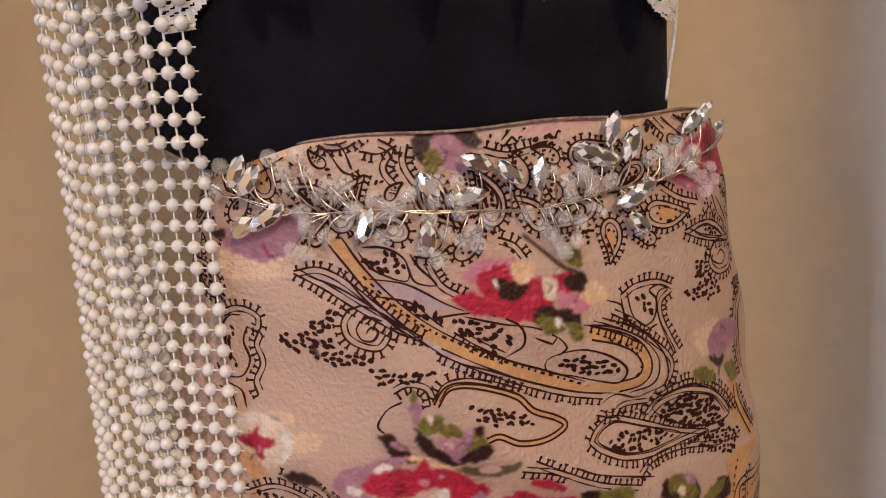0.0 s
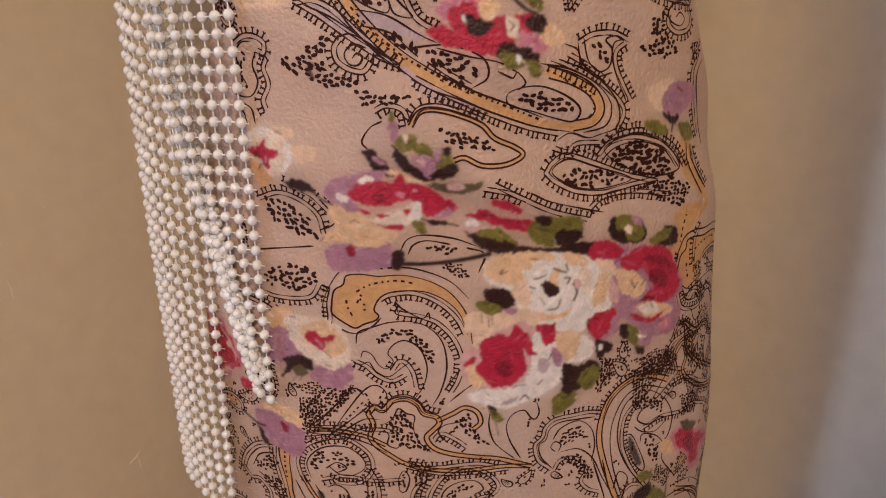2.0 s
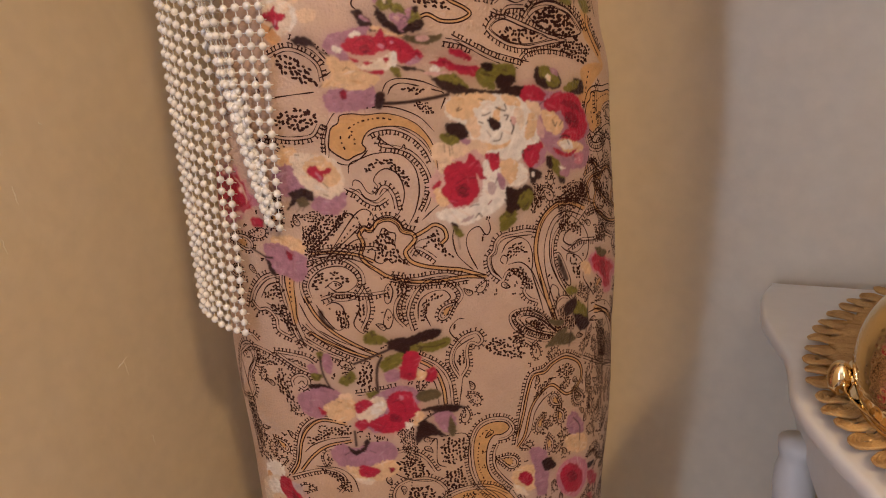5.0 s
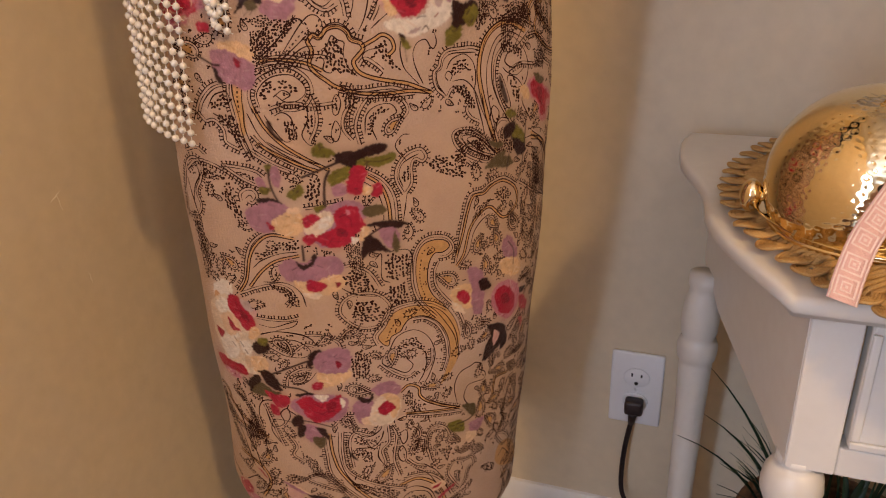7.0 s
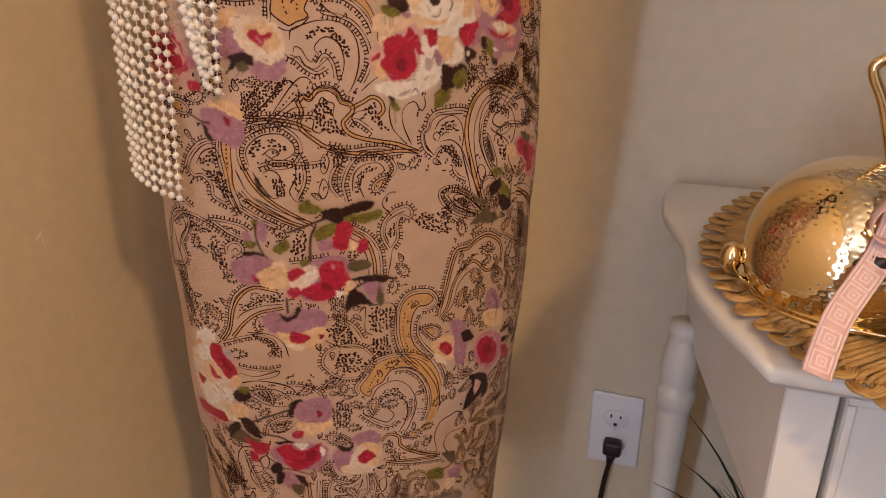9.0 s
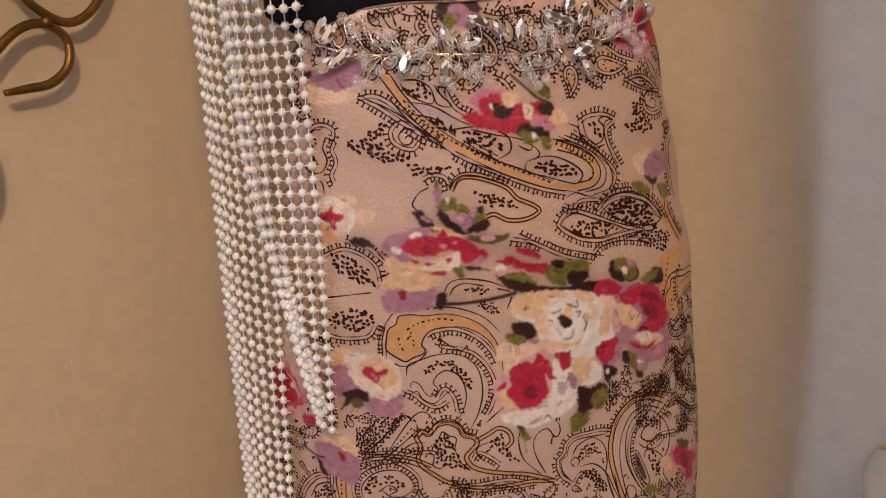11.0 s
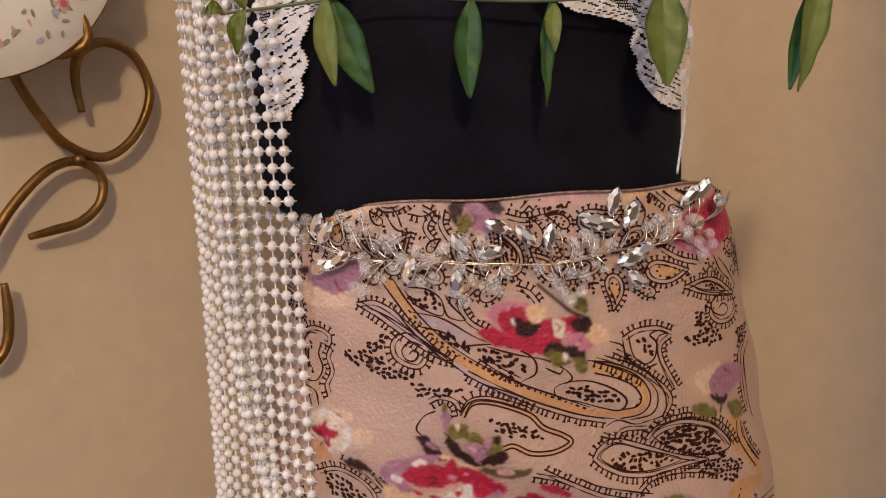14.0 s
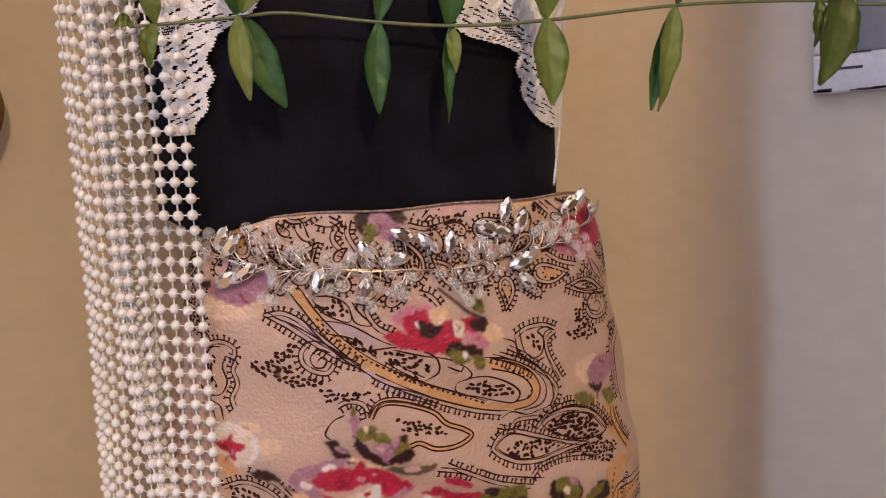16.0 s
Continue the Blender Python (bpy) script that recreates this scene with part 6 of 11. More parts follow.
def motif_low(at):
    at.patch(((26.4, 700.3), (32.5, 704.2), (28.8, 710.6), (18.7, 713.7), (9, 711.5), (3.6, 702.4), (2.1, 687.1), (3.9, 670.7), (8.9, 655.8), (19.3, 644.8), (30.4, 627.1), (37.1, 613.1), (39.9, 598.6), (43, 611.2), (37.6, 630.9), (27.2, 648.4), (16.5, 662.3), (12.4, 676.9), (13.8, 692.6), (18.8, 700.9)), ORANGE)
    at.line(((39.9, 598.6), (37.1, 613.1), (30.4, 627.1), (19.3, 644.8), (8.9, 655.8), (3.9, 670.7), (2.1, 687.1), (3.6, 702.4), (9, 711.5), (18.7, 713.7), (28.8, 710.6), (32.5, 704.2), (26.4, 700.3), (18.8, 700.9), (13.8, 692.6), (12.4, 676.9), (16.5, 662.3), (27.2, 648.4), (37.6, 630.9), (43, 611.2)), 0.8)
    at.dashes(((7.5, 703.2), (12.3, 707.3), (20.2, 707.8)))
    at.dashes(((7, 698.1), (5.5, 684.8), (6.9, 671.6), (11.4, 658.5)))
    at.fringe(((19.4, 637.2), (4.4, 656.8), (-1.5, 673.4), (-2.2, 691.6), (0.3, 705.5), (6.6, 715.5), (17.2, 718.5), (31.3, 713.7), (37.8, 701.9), (31.7, 695), (22.4, 694.9)), 1)
    at.fringe(((21.4, 693.1), (17.9, 683.8), (19, 670), (27.1, 655.8), (39.6, 639.1), (47.4, 618.8)), -1)
    at.patch(((-28.5, 622.5), (-32.1, 630.2), (-25.6, 639.3), (-18.2, 651.5), (-3.6, 655.2), (14, 650.6), (27.4, 639.7), (38, 618.8), (41.3, 593.1), (34.8, 576.3), (23.5, 563.9), (28.9, 579.6), (32.4, 596.1), (30.2, 615.2), (22.1, 631.8), (8.9, 642.2), (-3.7, 642.9), (-9.7, 637.3), (-12.7, 632.2), (-21.1, 628.1), (-23.7, 619.9)), ORANGE)
    at.line(((39.2, 584.3), (41.3, 593.1), (38, 618.8), (27.4, 639.7), (14, 650.6), (-3.6, 655.2), (-18.2, 651.5), (-25.6, 639.3), (-32.1, 630.2), (-28.5, 622.5), (-23.7, 619.9), (-21.1, 628.1), (-12.7, 632.2), (-9.7, 637.3), (-3.7, 642.9), (8.9, 642.2), (22.1, 631.8), (30.2, 615.2), (32.4, 596.1), (27.8, 577.4)), 0.8)
    at.dashes(((-24.5, 627.6), (-20.4, 637.2), (-13.5, 646.1)))
    at.dashes(((-4.6, 649.8), (9.4, 648.4), (19.9, 641.7)))
    at.fringe(((-34.2, 621.8), (-36.7, 632.1), (-29.8, 642.3), (-22.8, 655.6), (-4.5, 659.8), (15.5, 655.3), (31.7, 643.1)), 1)
    at.fringe(((-1.7, 640.1), (8.9, 638.8), (20, 628.9), (26.9, 613.2), (28.5, 594.3), (24.3, 578.6)), -1)
    at.line(((-25.8, 614.4), (-29.9, 603.2), (-19.2, 594.3), (-9.2, 588.2), (-2.9, 594.7), (-8.5, 604), (-3.9, 610.8), (4.3, 610.5), (9.7, 599.9), (7.7, 585), (1.3, 572.8)), 0.8)
    at.speckle(((-18.9, 612.4), (-10.9, 622.5), (1.2, 623.2), (9.6, 609.1), (9.7, 596.2), (1.2, 613.7), (-9, 613.2)), 2.0)
    at.line(((-23.8, 613.4), (-16.2, 627.1), (-1.3, 630.8), (11.6, 620.5), (17.8, 600.7), (12, 579.9), (3.5, 565.7)), 0.8)
    at.fringe(((-32.9, 601.9), (-21.3, 589.8), (-8.2, 581.7), (1.3, 586.7)), -1)
    at.fringe(((6.6, 585.3), (13, 592.8), (13.9, 607.9)), 1)
    at.band(((40, 683.4), (46.8, 692.9), (52.1, 714.2), (60.6, 725.5), (72.7, 730.2), (89.1, 715.7), (102.9, 719.8), (106.3, 729.9), (100.4, 741.7), (86.1, 750.6), (73.8, 749.4), (65.3, 744.4), (54.7, 744.1), (49.3, 731), (45.1, 711.7), (39.7, 693.1)), 2.2, ORANGE)
    at.fringe(((37.2, 686.2), (40.9, 707.5), (45.5, 730.8), (51.4, 747.2), (63.4, 748.7), (72.4, 753.1), (87, 754.3), (104.7, 743.1)), 1)
    at.speckle(((77.1, 744.7), (89.1, 744.9), (98.3, 734.5), (87.9, 729), (77.8, 735.6)), 2.0)
    at.speckle(((53.5, 720), (58.5, 733), (73.3, 738.6), (70.1, 732.3), (60.7, 724.4)), 1.8)
    at.line(((45.4, 685.2), (52.4, 694.2), (56.2, 710.1), (63.8, 719.6), (74.3, 724.2)), 0.8)
    at.fringe(((-6.6, 757.8), (-11.9, 771.1), (-9.9, 782.3), (-1.5, 791.3), (10, 793.4), (14.9, 785.8), (10.8, 781.1), (5, 784), (2.7, 778.2), (2.5, 766.6), (-3, 757.7)), 1)
    at.line(((-5.6, 764), (-8.4, 773.3), (-6, 781.9), (0.6, 786.3), (8.1, 788.9)), 0.8)
    at.speckle(((-6.3, 770.4), (-6.1, 779.2), (-0.8, 781.2), (0.8, 772.2), (-2.9, 765.5)), 2.2)
    at.line(((-3, 757.7), (-5.1, 745.5), (-7.1, 735.3)), 0.8)
    at.speckle(((14.4, 780.2), (23.2, 785.2), (32.7, 781.1), (44.8, 789.1), (48.7, 778.6), (43.3, 770.4), (51.9, 761.4), (35.4, 765.7), (23.2, 770.8)), 2.5)
    at.fringe(((44.3, 772.1), (43, 783.2), (48.8, 789.4), (57.8, 787.1), (62, 777.3), (54.7, 770.7), (47.8, 775.2)), 1)
    at.speckle(((-22.2, 709.2), (-4.8, 706.9), (-2.3, 687.4), (-12.8, 683.5), (-22.8, 688.4)), 2.6)
    at.line(((-23, 711.3), (-2.9, 708.6), (-0.4, 684.9)), 0.9)
    at.line(((-31.3, 705.5), (-25.8, 709.7), (-26.5, 688.4), (-19.8, 682.1)), 0.8)
    at.speckle(((-50.9, 665.8), (-40.8, 670.4), (-31, 663.6), (-26.6, 654.1), (-34.8, 646.5), (-44.5, 648), (-51.5, 655.5)), 2.8)
    at.fringe(((-57.6, 650.7), (-62.9, 661.1), (-58.6, 672.6), (-45.9, 677.5), (-30.6, 674.3), (-20.3, 661.8), (-23, 648.4), (-32.7, 640.6), (-46.6, 641.5), (-57.6, 650.7)), 1)
    at.speckle(((-57.2, 695.3), (-48.3, 699), (-37.3, 688.9), (-32.4, 676.7), (-45, 677.9), (-56.1, 685.5)), 2.6)
    at.fringe(((-61.1, 702.8), (-48, 704.5), (-35.2, 695.9), (-26.8, 680.1)), 1)
    at.line(((-64.2, 688.8), (-49.5, 676.9), (-27, 671.1), (-15.2, 677.1)), 0.8)
    at.speckle(((-22.2, 678.3), (-8.1, 680), (-3.5, 664), (-13.3, 657.7), (-20.2, 664.5)), 2.6)
    at.band(((-140.7, 682.3), (-133.5, 693.7), (-128.1, 714.4), (-120.5, 727.1), (-108.9, 734.2), (-91.7, 730.8)), 2.2, ORANGE)
    at.band(((-131.1, 687.8), (-119.9, 702), (-107.3, 711.5), (-88.9, 715.8)), 2.2, ORANGE)
    at.speckle(((-124.9, 711.7), (-114.5, 723), (-101.2, 728.1), (-87.6, 729.8), (-88.3, 722.1), (-104.2, 719.9), (-117.9, 713.6)), 2.1)
    at.fringe(((-143.7, 682.9), (-135.6, 696.1), (-131.8, 714.1), (-125.2, 728.3), (-111.9, 737.4), (-91.9, 736.5)), 1)
    at.line(((-126.8, 704.6), (-118.6, 712.1), (-104, 717.9), (-89.5, 719.2)), 0.8)
    at.fringe(((-141.3, 679), (-123.8, 686.3), (-109.9, 689.2), (-99.8, 684.7), (-97.9, 676.8), (-103.2, 668.8)), -1)
    at.speckle(((-118.7, 690.9), (-102.9, 688.3), (-94.5, 679.9), (-91.2, 668.2), (-98.3, 668.8), (-105.3, 682.5)), 2.1)
    at.line(((-119.3, 692.9), (-100.8, 691.4), (-90.8, 682.5), (-87.6, 669.2)), 0.8)
    at.fringe(((-129.9, 659.4), (-118.2, 657.8), (-104.4, 657.3), (-95.1, 659.6)), 1)
    at.line(((-128.6, 651.2), (-116.9, 649), (-104.8, 652.9), (-96.4, 655.2), (-100.6, 649.6), (-114.9, 645.7)), 0.8)
    at.line(((-130, 640.9), (-115, 644.6), (-96.8, 641.8), (-87.2, 636), (-84.1, 629)), 1.2)
    at.line(((-126.2, 631.5), (-113.7, 635.6), (-99.7, 634.9), (-89, 624.5), (-94.3, 617.5), (-108.4, 618.4), (-117.4, 623.7), (-126.2, 631.5)), 0.8)
    at.fringe(((-92.2, 641.8), (-78.7, 640.1), (-65.5, 631.8), (-62.4, 622.8)), 1)
    at.line(((-110.2, 600.2), (-106.4, 588.1), (-94, 591.5), (-86.2, 600.6)), 0.8)
    at.fringe(((-114.9, 582.4), (-111.5, 597), (-100, 605.5), (-89.6, 605.5)), 1)
    at.fringe(((-107.5, 771.8), (-119.8, 778.1), (-129.2, 784.9), (-136.9, 792.4), (-123.5, 791.5), (-111.9, 788.1), (-106.1, 783)), 1)
    at.speckle(((-127.5, 787.5), (-116.7, 785), (-109.8, 779.2), (-119.3, 781.1)), 1.9)
    at.speckle(((-141.2, 771.1), (-130.2, 775.8), (-129.2, 765.8), (-128.8, 754.2), (-123.3, 747.7), (-131.6, 744.8), (-139, 757.9)), 2.3)
    at.fringe(((-128, 762.3), (-127.8, 769.4), (-122, 774.1), (-115.5, 773), (-113.1, 766.5), (-118.1, 760.1), (-122.8, 762.6)), 1)
    at.line(((-123.3, 765.3), (-119.5, 768.1), (-117.5, 764.6)), 0.8)
    at.band(((-107.6, 807.9), (-93.3, 798), (-78.7, 789.3), (-67.4, 784.2)), 2.4, ORANGE)
    at.line(((-112, 804.6), (-97.7, 793.9), (-83, 785.2)), 0.8)
    at.line(((-101.2, 809.5), (-85.5, 798.7), (-66.9, 789.6)), 0.8)
    at.fringe(((-116.2, 802.5), (-101.9, 791.5), (-87.8, 783.7)), -1)
    at.speckle(((-77.9, 776.5), (-67.6, 781.2), (-66.5, 765.4), (-73.5, 758.7), (-79.5, 763.4)), 2.5)
    at.band(((-40.3, 781.9), (-24.4, 769.8), (-18.1, 753.7), (-16.9, 734.9)), 2.4, ORANGE)
    at.fringe(((-35.3, 784), (-20, 772.9), (-11.9, 757.5), (-10.6, 736.8)), 1)
    at.line(((-39.9, 775.7), (-27.9, 765.8), (-22.5, 751.5), (-22.2, 735.6)), 0.8)
    at.fringe(((-81.8, 756.4), (-65.5, 757.4), (-51.1, 759)), 1)
    at.line(((-90.5, 750.3), (-74.8, 743.3), (-59.1, 732.9)), 0.8)
    at.speckle(((-54.8, 616.1), (-45.2, 620.6), (-38.5, 607.7), (-43, 590.2), (-53.6, 588.7), (-57.7, 604.5)), 2.4)
    at.fringe(((-103, 624.5), (-93.1, 631.5), (-84.1, 629)), 1)


def high_roses(at):
    # lilac and peach flower
    at.daub(((-112.6, 1090.8), (-98.2, 1089.1), (-78.7, 1090.4), (-79.4, 1082.1), (-92.4, 1078.4), (-108.6, 1081.2)), PEACHL)
    at.daub(((-105.8, 1098), (-90.6, 1101.3), (-76.6, 1098.4), (-78.7, 1090.2), (-88.7, 1085.3), (-98.3, 1087.5), (-106, 1092.3)), LILAC)
    at.stem(((-90.4, 1092), (-89.1, 1088.2), (-87, 1087.2)), 0.9, DARKRED)
    at.stem(((-103.1, 1090), (-101.7, 1088.4)), 0.5, DARKRED)
    at.daub(((-112.6, 1096.8), (-105.4, 1098.3), (-106.8, 1094.2)), DARK)
    # lilac flower at the waist
    at.daub(((-28.1, 1125.9), (-23.7, 1127.9), (-17.4, 1124.5), (-13.6, 1119), (-15.2, 1112.2), (-22, 1113.4), (-25.7, 1115.6), (-29.2, 1119.9)), LILAC)
    at.daub(((-34.5, 1125), (-30, 1128.3), (-27.1, 1126.1), (-28.5, 1119.6), (-30.7, 1115.7), (-33.5, 1119.9)), DARK)
    at.daub(((-29.7, 1119.9), (-25.3, 1121.2), (-23.9, 1115.5), (-27.6, 1112.2), (-30.5, 1115.1)), OLIVE)
    at.daub(((-20.5, 1127.5), (-13.7, 1126.8), (-8.4, 1122.4), (-11.6, 1119.6), (-15.5, 1121.4)), DARK)
    at.stem(((-24.1, 1120.9), (-22.2, 1119.5), (-22.8, 1117)), 0.7)
    at.daub(((0.7, 1122.9), (14.2, 1127), (27.3, 1127.9), (38.6, 1127.9), (32.5, 1124.2), (16.6, 1122.8)), PINKISH)
    at.daub(((23.3, 1127.4), (29.9, 1127.7), (27.2, 1126.1)), RED)
    at.daub(((38.9, 1128.1), (55.2, 1129.3), (58.7, 1124.1), (47.8, 1121.8), (43.4, 1119.6), (39.6, 1123.2)), PEACHY)
    at.daub(((-89.2, 1123.5), (-76.6, 1125.8), (-65.2, 1126.7), (-71, 1123.8), (-82.9, 1121.6)), PEACHL)
    # red petals at the waist's end
    at.daub(((69.5, 1103.2), (87.6, 1097.5), (101.7, 1097.2), (91.2, 1092.4), (75.9, 1095.8)), PINK)
    at.daub(((80.2, 1114.5), (88.9, 1116.7), (102.5, 1121), (117.3, 1113.9), (116, 1105.1), (104, 1098.1), (91.5, 1095.9), (83.8, 1097.4), (76.7, 1100.6), (70.1, 1102.6), (74.6, 1108.6)), RED)
    at.daub(((83.8, 1112.8), (91, 1110.8), (88.3, 1103.7), (83.9, 1107.1)), CREAM)
    at.daub(((95.3, 1113.1), (103, 1111), (99.7, 1104.9), (94.1, 1107.2)), DARKRED)
    # red flower
    at.daub(((-18.1, 1076.1), (-10.9, 1080.2), (-0.6, 1079.5), (5, 1075.1), (-1, 1070.7), (-11.4, 1071.4), (-17, 1072.1)), PINK)
    at.daub(((-23.8, 1067.1), (-16.6, 1069.6), (-12.3, 1067.7), (-14.3, 1074.8), (-7.2, 1077.3), (-2.8, 1076.7), (-0.4, 1071.2), (10, 1070.6), (15.2, 1067.2), (13.6, 1058.9), (8.9, 1055), (0.9, 1054.8), (-6.8, 1057.6), (-14.6, 1059.5), (-20.1, 1062.8)), RED)
    at.daub(((-8.4, 1073.4), (-3.6, 1071.4), (2.1, 1069.7), (4.1, 1066.5), (-0, 1063.1), (-4.1, 1064.5), (-7.4, 1067.4)), DARK)
    at.daub(((-8.7, 1072.6), (-6.7, 1071.9), (-7.1, 1068.7)), WHITE)
    at.daub(((-1.2, 1077.9), (7.4, 1075.9), (5.8, 1070.4), (1.3, 1069.4)), PEACHY)
    at.daub(((14.3, 1070), (21.8, 1070.9), (21.9, 1065), (17.2, 1061.1)), RED)
    at.daub(((16.7, 1064.4), (25.3, 1062.2), (29.8, 1057.6), (25.1, 1054.8), (16.4, 1056.2)), PINK)
    at.daub(((25.5, 1069.2), (35.3, 1063.9), (36.9, 1059.3), (29, 1057.2), (25.3, 1062.2)), PEACHY)
    at.daub(((10.6, 1070.3), (15.6, 1068.5), (14.2, 1061.3), (10.3, 1063.3)), CREAM)
    at.stem(((11.6, 1068.9), (13.6, 1066.8), (11.9, 1064.8)), 0.6)
    at.daub(((18.2, 1068.3), (25.6, 1070.6), (28.8, 1067.3), (25.6, 1063), (21.1, 1065)), DARK)
    at.daub(((5.8, 1057.2), (10.4, 1059.8), (15.7, 1057.9), (22.9, 1055.6), (25.4, 1049.2), (20.8, 1049.7), (15.5, 1053.3), (8.2, 1050.9)), DARK)
    at.daub(((7, 1054.9), (12.9, 1055.4), (17.3, 1050.6), (11.3, 1048.4)), OLIVE)
    at.daub(((19, 1051.8), (25.5, 1049.8), (23.6, 1043.9), (19.6, 1046)), OLIVE)
    at.daub(((13.7, 1055.1), (16.6, 1053.7), (15.4, 1050.2)), WHITE)
    at.daub(((18.6, 1080.3), (26.1, 1078.6), (26.2, 1072.4), (21.4, 1074.5)), OLIVE)
    at.stem(((4.4, 1087), (12.5, 1079.5), (18.9, 1073.6), (25.6, 1070.3)), 1.4)
    # lilac flower at the side
    at.daub(((84.7, 1034.4), (98.8, 1037.9), (105.8, 1031.8), (100.8, 1023.3), (90.2, 1024), (83.8, 1028.5)), PEACHL)
    at.daub(((93.7, 1028), (100.8, 1035.5), (115.4, 1034.4), (119.9, 1027), (111.9, 1020.8), (100.3, 1020.4), (94.8, 1023.4)), LILAC)
    at.stem(((105, 1033.1), (109, 1030.5)), 0.9, DARKRED)
    at.stem(((98.3, 1021.4), (101, 1016.3), (99.3, 1012.2)), 1.2)
    at.daub(((93.6, 1023), (100.3, 1019.8), (107.6, 1019.7), (104.8, 1015.8), (97.8, 1017.3)), DARK)
    at.daub(((79.1, 1018.7), (88.7, 1019.2), (96.9, 1014.2), (94.5, 1011.1), (84.6, 1013.2)), OLIVE)
    at.daub(((105.6, 1014.4), (114, 1014.5), (119.4, 1007.2), (110.3, 1005.9)), OLIVE)


def motif_high(at):
    at.patch(((-67.7, 1093), (-62.4, 1084.4), (-55.6, 1074), (-48.2, 1065.7), (-38.5, 1054.5), (-25.9, 1044.5), (-13.1, 1037.9), (2.5, 1031), (18.5, 1024.1), (35.2, 1020.4), (46.8, 1019.4), (41, 1022.5), (24.1, 1026.3), (5.4, 1035.3), (-10.2, 1042.4), (-23, 1050.1), (-35.5, 1059), (-45.4, 1068.6), (-52.6, 1078.2), (-57.4, 1086.4), (-62.3, 1092.9)), ORANGE)
    at.band(((41.6, 1021.3), (49.8, 1023), (52.9, 1029.5), (48.7, 1036.9), (40.1, 1042.3), (28.9, 1046.4)), 5.0, ORANGE)
    at.line(((-67.8, 1092.4), (-61.7, 1083), (-53.2, 1070.7), (-40.9, 1056.7), (-26, 1043.9), (-10.5, 1036.9), (5.1, 1029.7), (24, 1022.3), (40.9, 1018.5)), 0.8)
    at.line(((-61.7, 1092.8), (-55.1, 1081.3), (-45.3, 1069.1), (-34.2, 1058.7), (-20.4, 1049.2), (-5, 1040.6), (10.7, 1033.7), (26.9, 1026.3)), 0.8)
    at.line(((-64.4, 1082.3), (-55.9, 1070), (-44.8, 1058.5), (-33.5, 1049.3)), 0.7)
    at.dashes(((-55.3, 1077.8), (-45.5, 1066.7), (-33.1, 1055.9), (-17.9, 1046.8), (-2.5, 1038.5), (13.3, 1031.2), (26.9, 1024.9)))
    at.dashes(((35.8, 1042.5), (45.7, 1037.3), (50, 1029.9), (46.9, 1024)))
    at.patch(((-74.9, 1080.8), (-63.5, 1076.9), (-50.8, 1067.1), (-38.4, 1055.8), (-36.4, 1053.8), (-43.7, 1054.7), (-53.8, 1062.9), (-66.6, 1072.9)), LILACP)
    at.patch(((-35.9, 1053.3), (-20.8, 1043.1), (-2.7, 1033.7), (-13.3, 1034), (-28.7, 1042.4)), LILACP)
    at.fringe(((-80, 1081.6), (-71.4, 1082.4), (-63.4, 1078.5), (-53.3, 1069.4), (-40.9, 1057.3), (-35.9, 1053.5)), 1)
    at.fringe(((-80.1, 1080.7), (-69.3, 1074), (-56.4, 1064.3), (-42.4, 1054.9), (-35.9, 1053.5)), -1)
    at.line(((-75.8, 1079.9), (-63.7, 1073.9), (-48.5, 1062.7), (-37.1, 1054.4)), 0.7)
    at.fringe(((-31.1, 1047), (-15.8, 1038), (-0.2, 1029.9), (18.4, 1021.8), (35.1, 1016.9)), -1)
    at.speckle(((-91, 1058.5), (-81.8, 1061), (-75.7, 1057.8), (-74.4, 1063.3), (-67, 1067.7), (-63.9, 1065), (-68.4, 1057.8), (-65, 1051.7), (-54.4, 1047.7), (-54.7, 1043.6), (-66.2, 1044.2), (-77.1, 1049.2), (-85.5, 1053.2)), 2.6)
    at.speckle(((-55.3, 1043.6), (-44.7, 1041.9), (-28.3, 1040.2), (-37, 1037.5), (-54.8, 1035.4)), 2.4)
    at.patch(((-76.8, 1052.2), (-76, 1055), (-72.3, 1055.1), (-74.4, 1052.8), (-73.6, 1048.9), (-75.6, 1048.9)), INK)
    at.fringe(((-46.6, 1058.9), (-47.2, 1054.2), (-51, 1050.2), (-57.4, 1051.4), (-63, 1055.6), (-64.2, 1061.7), (-61.1, 1066.6)), 1)
    at.line(((-61.1, 1066), (-56.2, 1067), (-49.7, 1063.6), (-42.2, 1057.3)), 0.9)
    at.line(((-49.7, 1060.9), (-55.1, 1062.6), (-58.9, 1059.1), (-57.1, 1054.7), (-53.1, 1054.1), (-51.3, 1057.3), (-53.8, 1059), (-55.6, 1056.9)), 0.9)
    at.fringe(((-113.7, 1066.3), (-106.8, 1069.1), (-99.8, 1068.7), (-94.9, 1065.1), (-96.6, 1059.7), (-101.8, 1061.1)), 1)
    at.line(((-101.8, 1061.1), (-104.4, 1055.3), (-102.3, 1048.3), (-105.7, 1042.1), (-112.8, 1042.8), (-116.4, 1047)), 0.9)
    at.line(((-103.5, 1065.7), (-109, 1065.3), (-113.2, 1061), (-111.9, 1052.9), (-108, 1047.3)), 0.9)
    at.fringe(((-96.6, 1059.7), (-99.8, 1054.2), (-98.1, 1047.2), (-100.8, 1040.5), (-99, 1034.9)), -1)
    at.speckle(((-112.9, 1059.9), (-108.1, 1062), (-108.7, 1051.2), (-106.8, 1044.6), (-111.8, 1049.8)), 2.1)
    at.line(((-115.2, 1038.5), (-109.8, 1035.6), (-107.6, 1030)), 0.8)
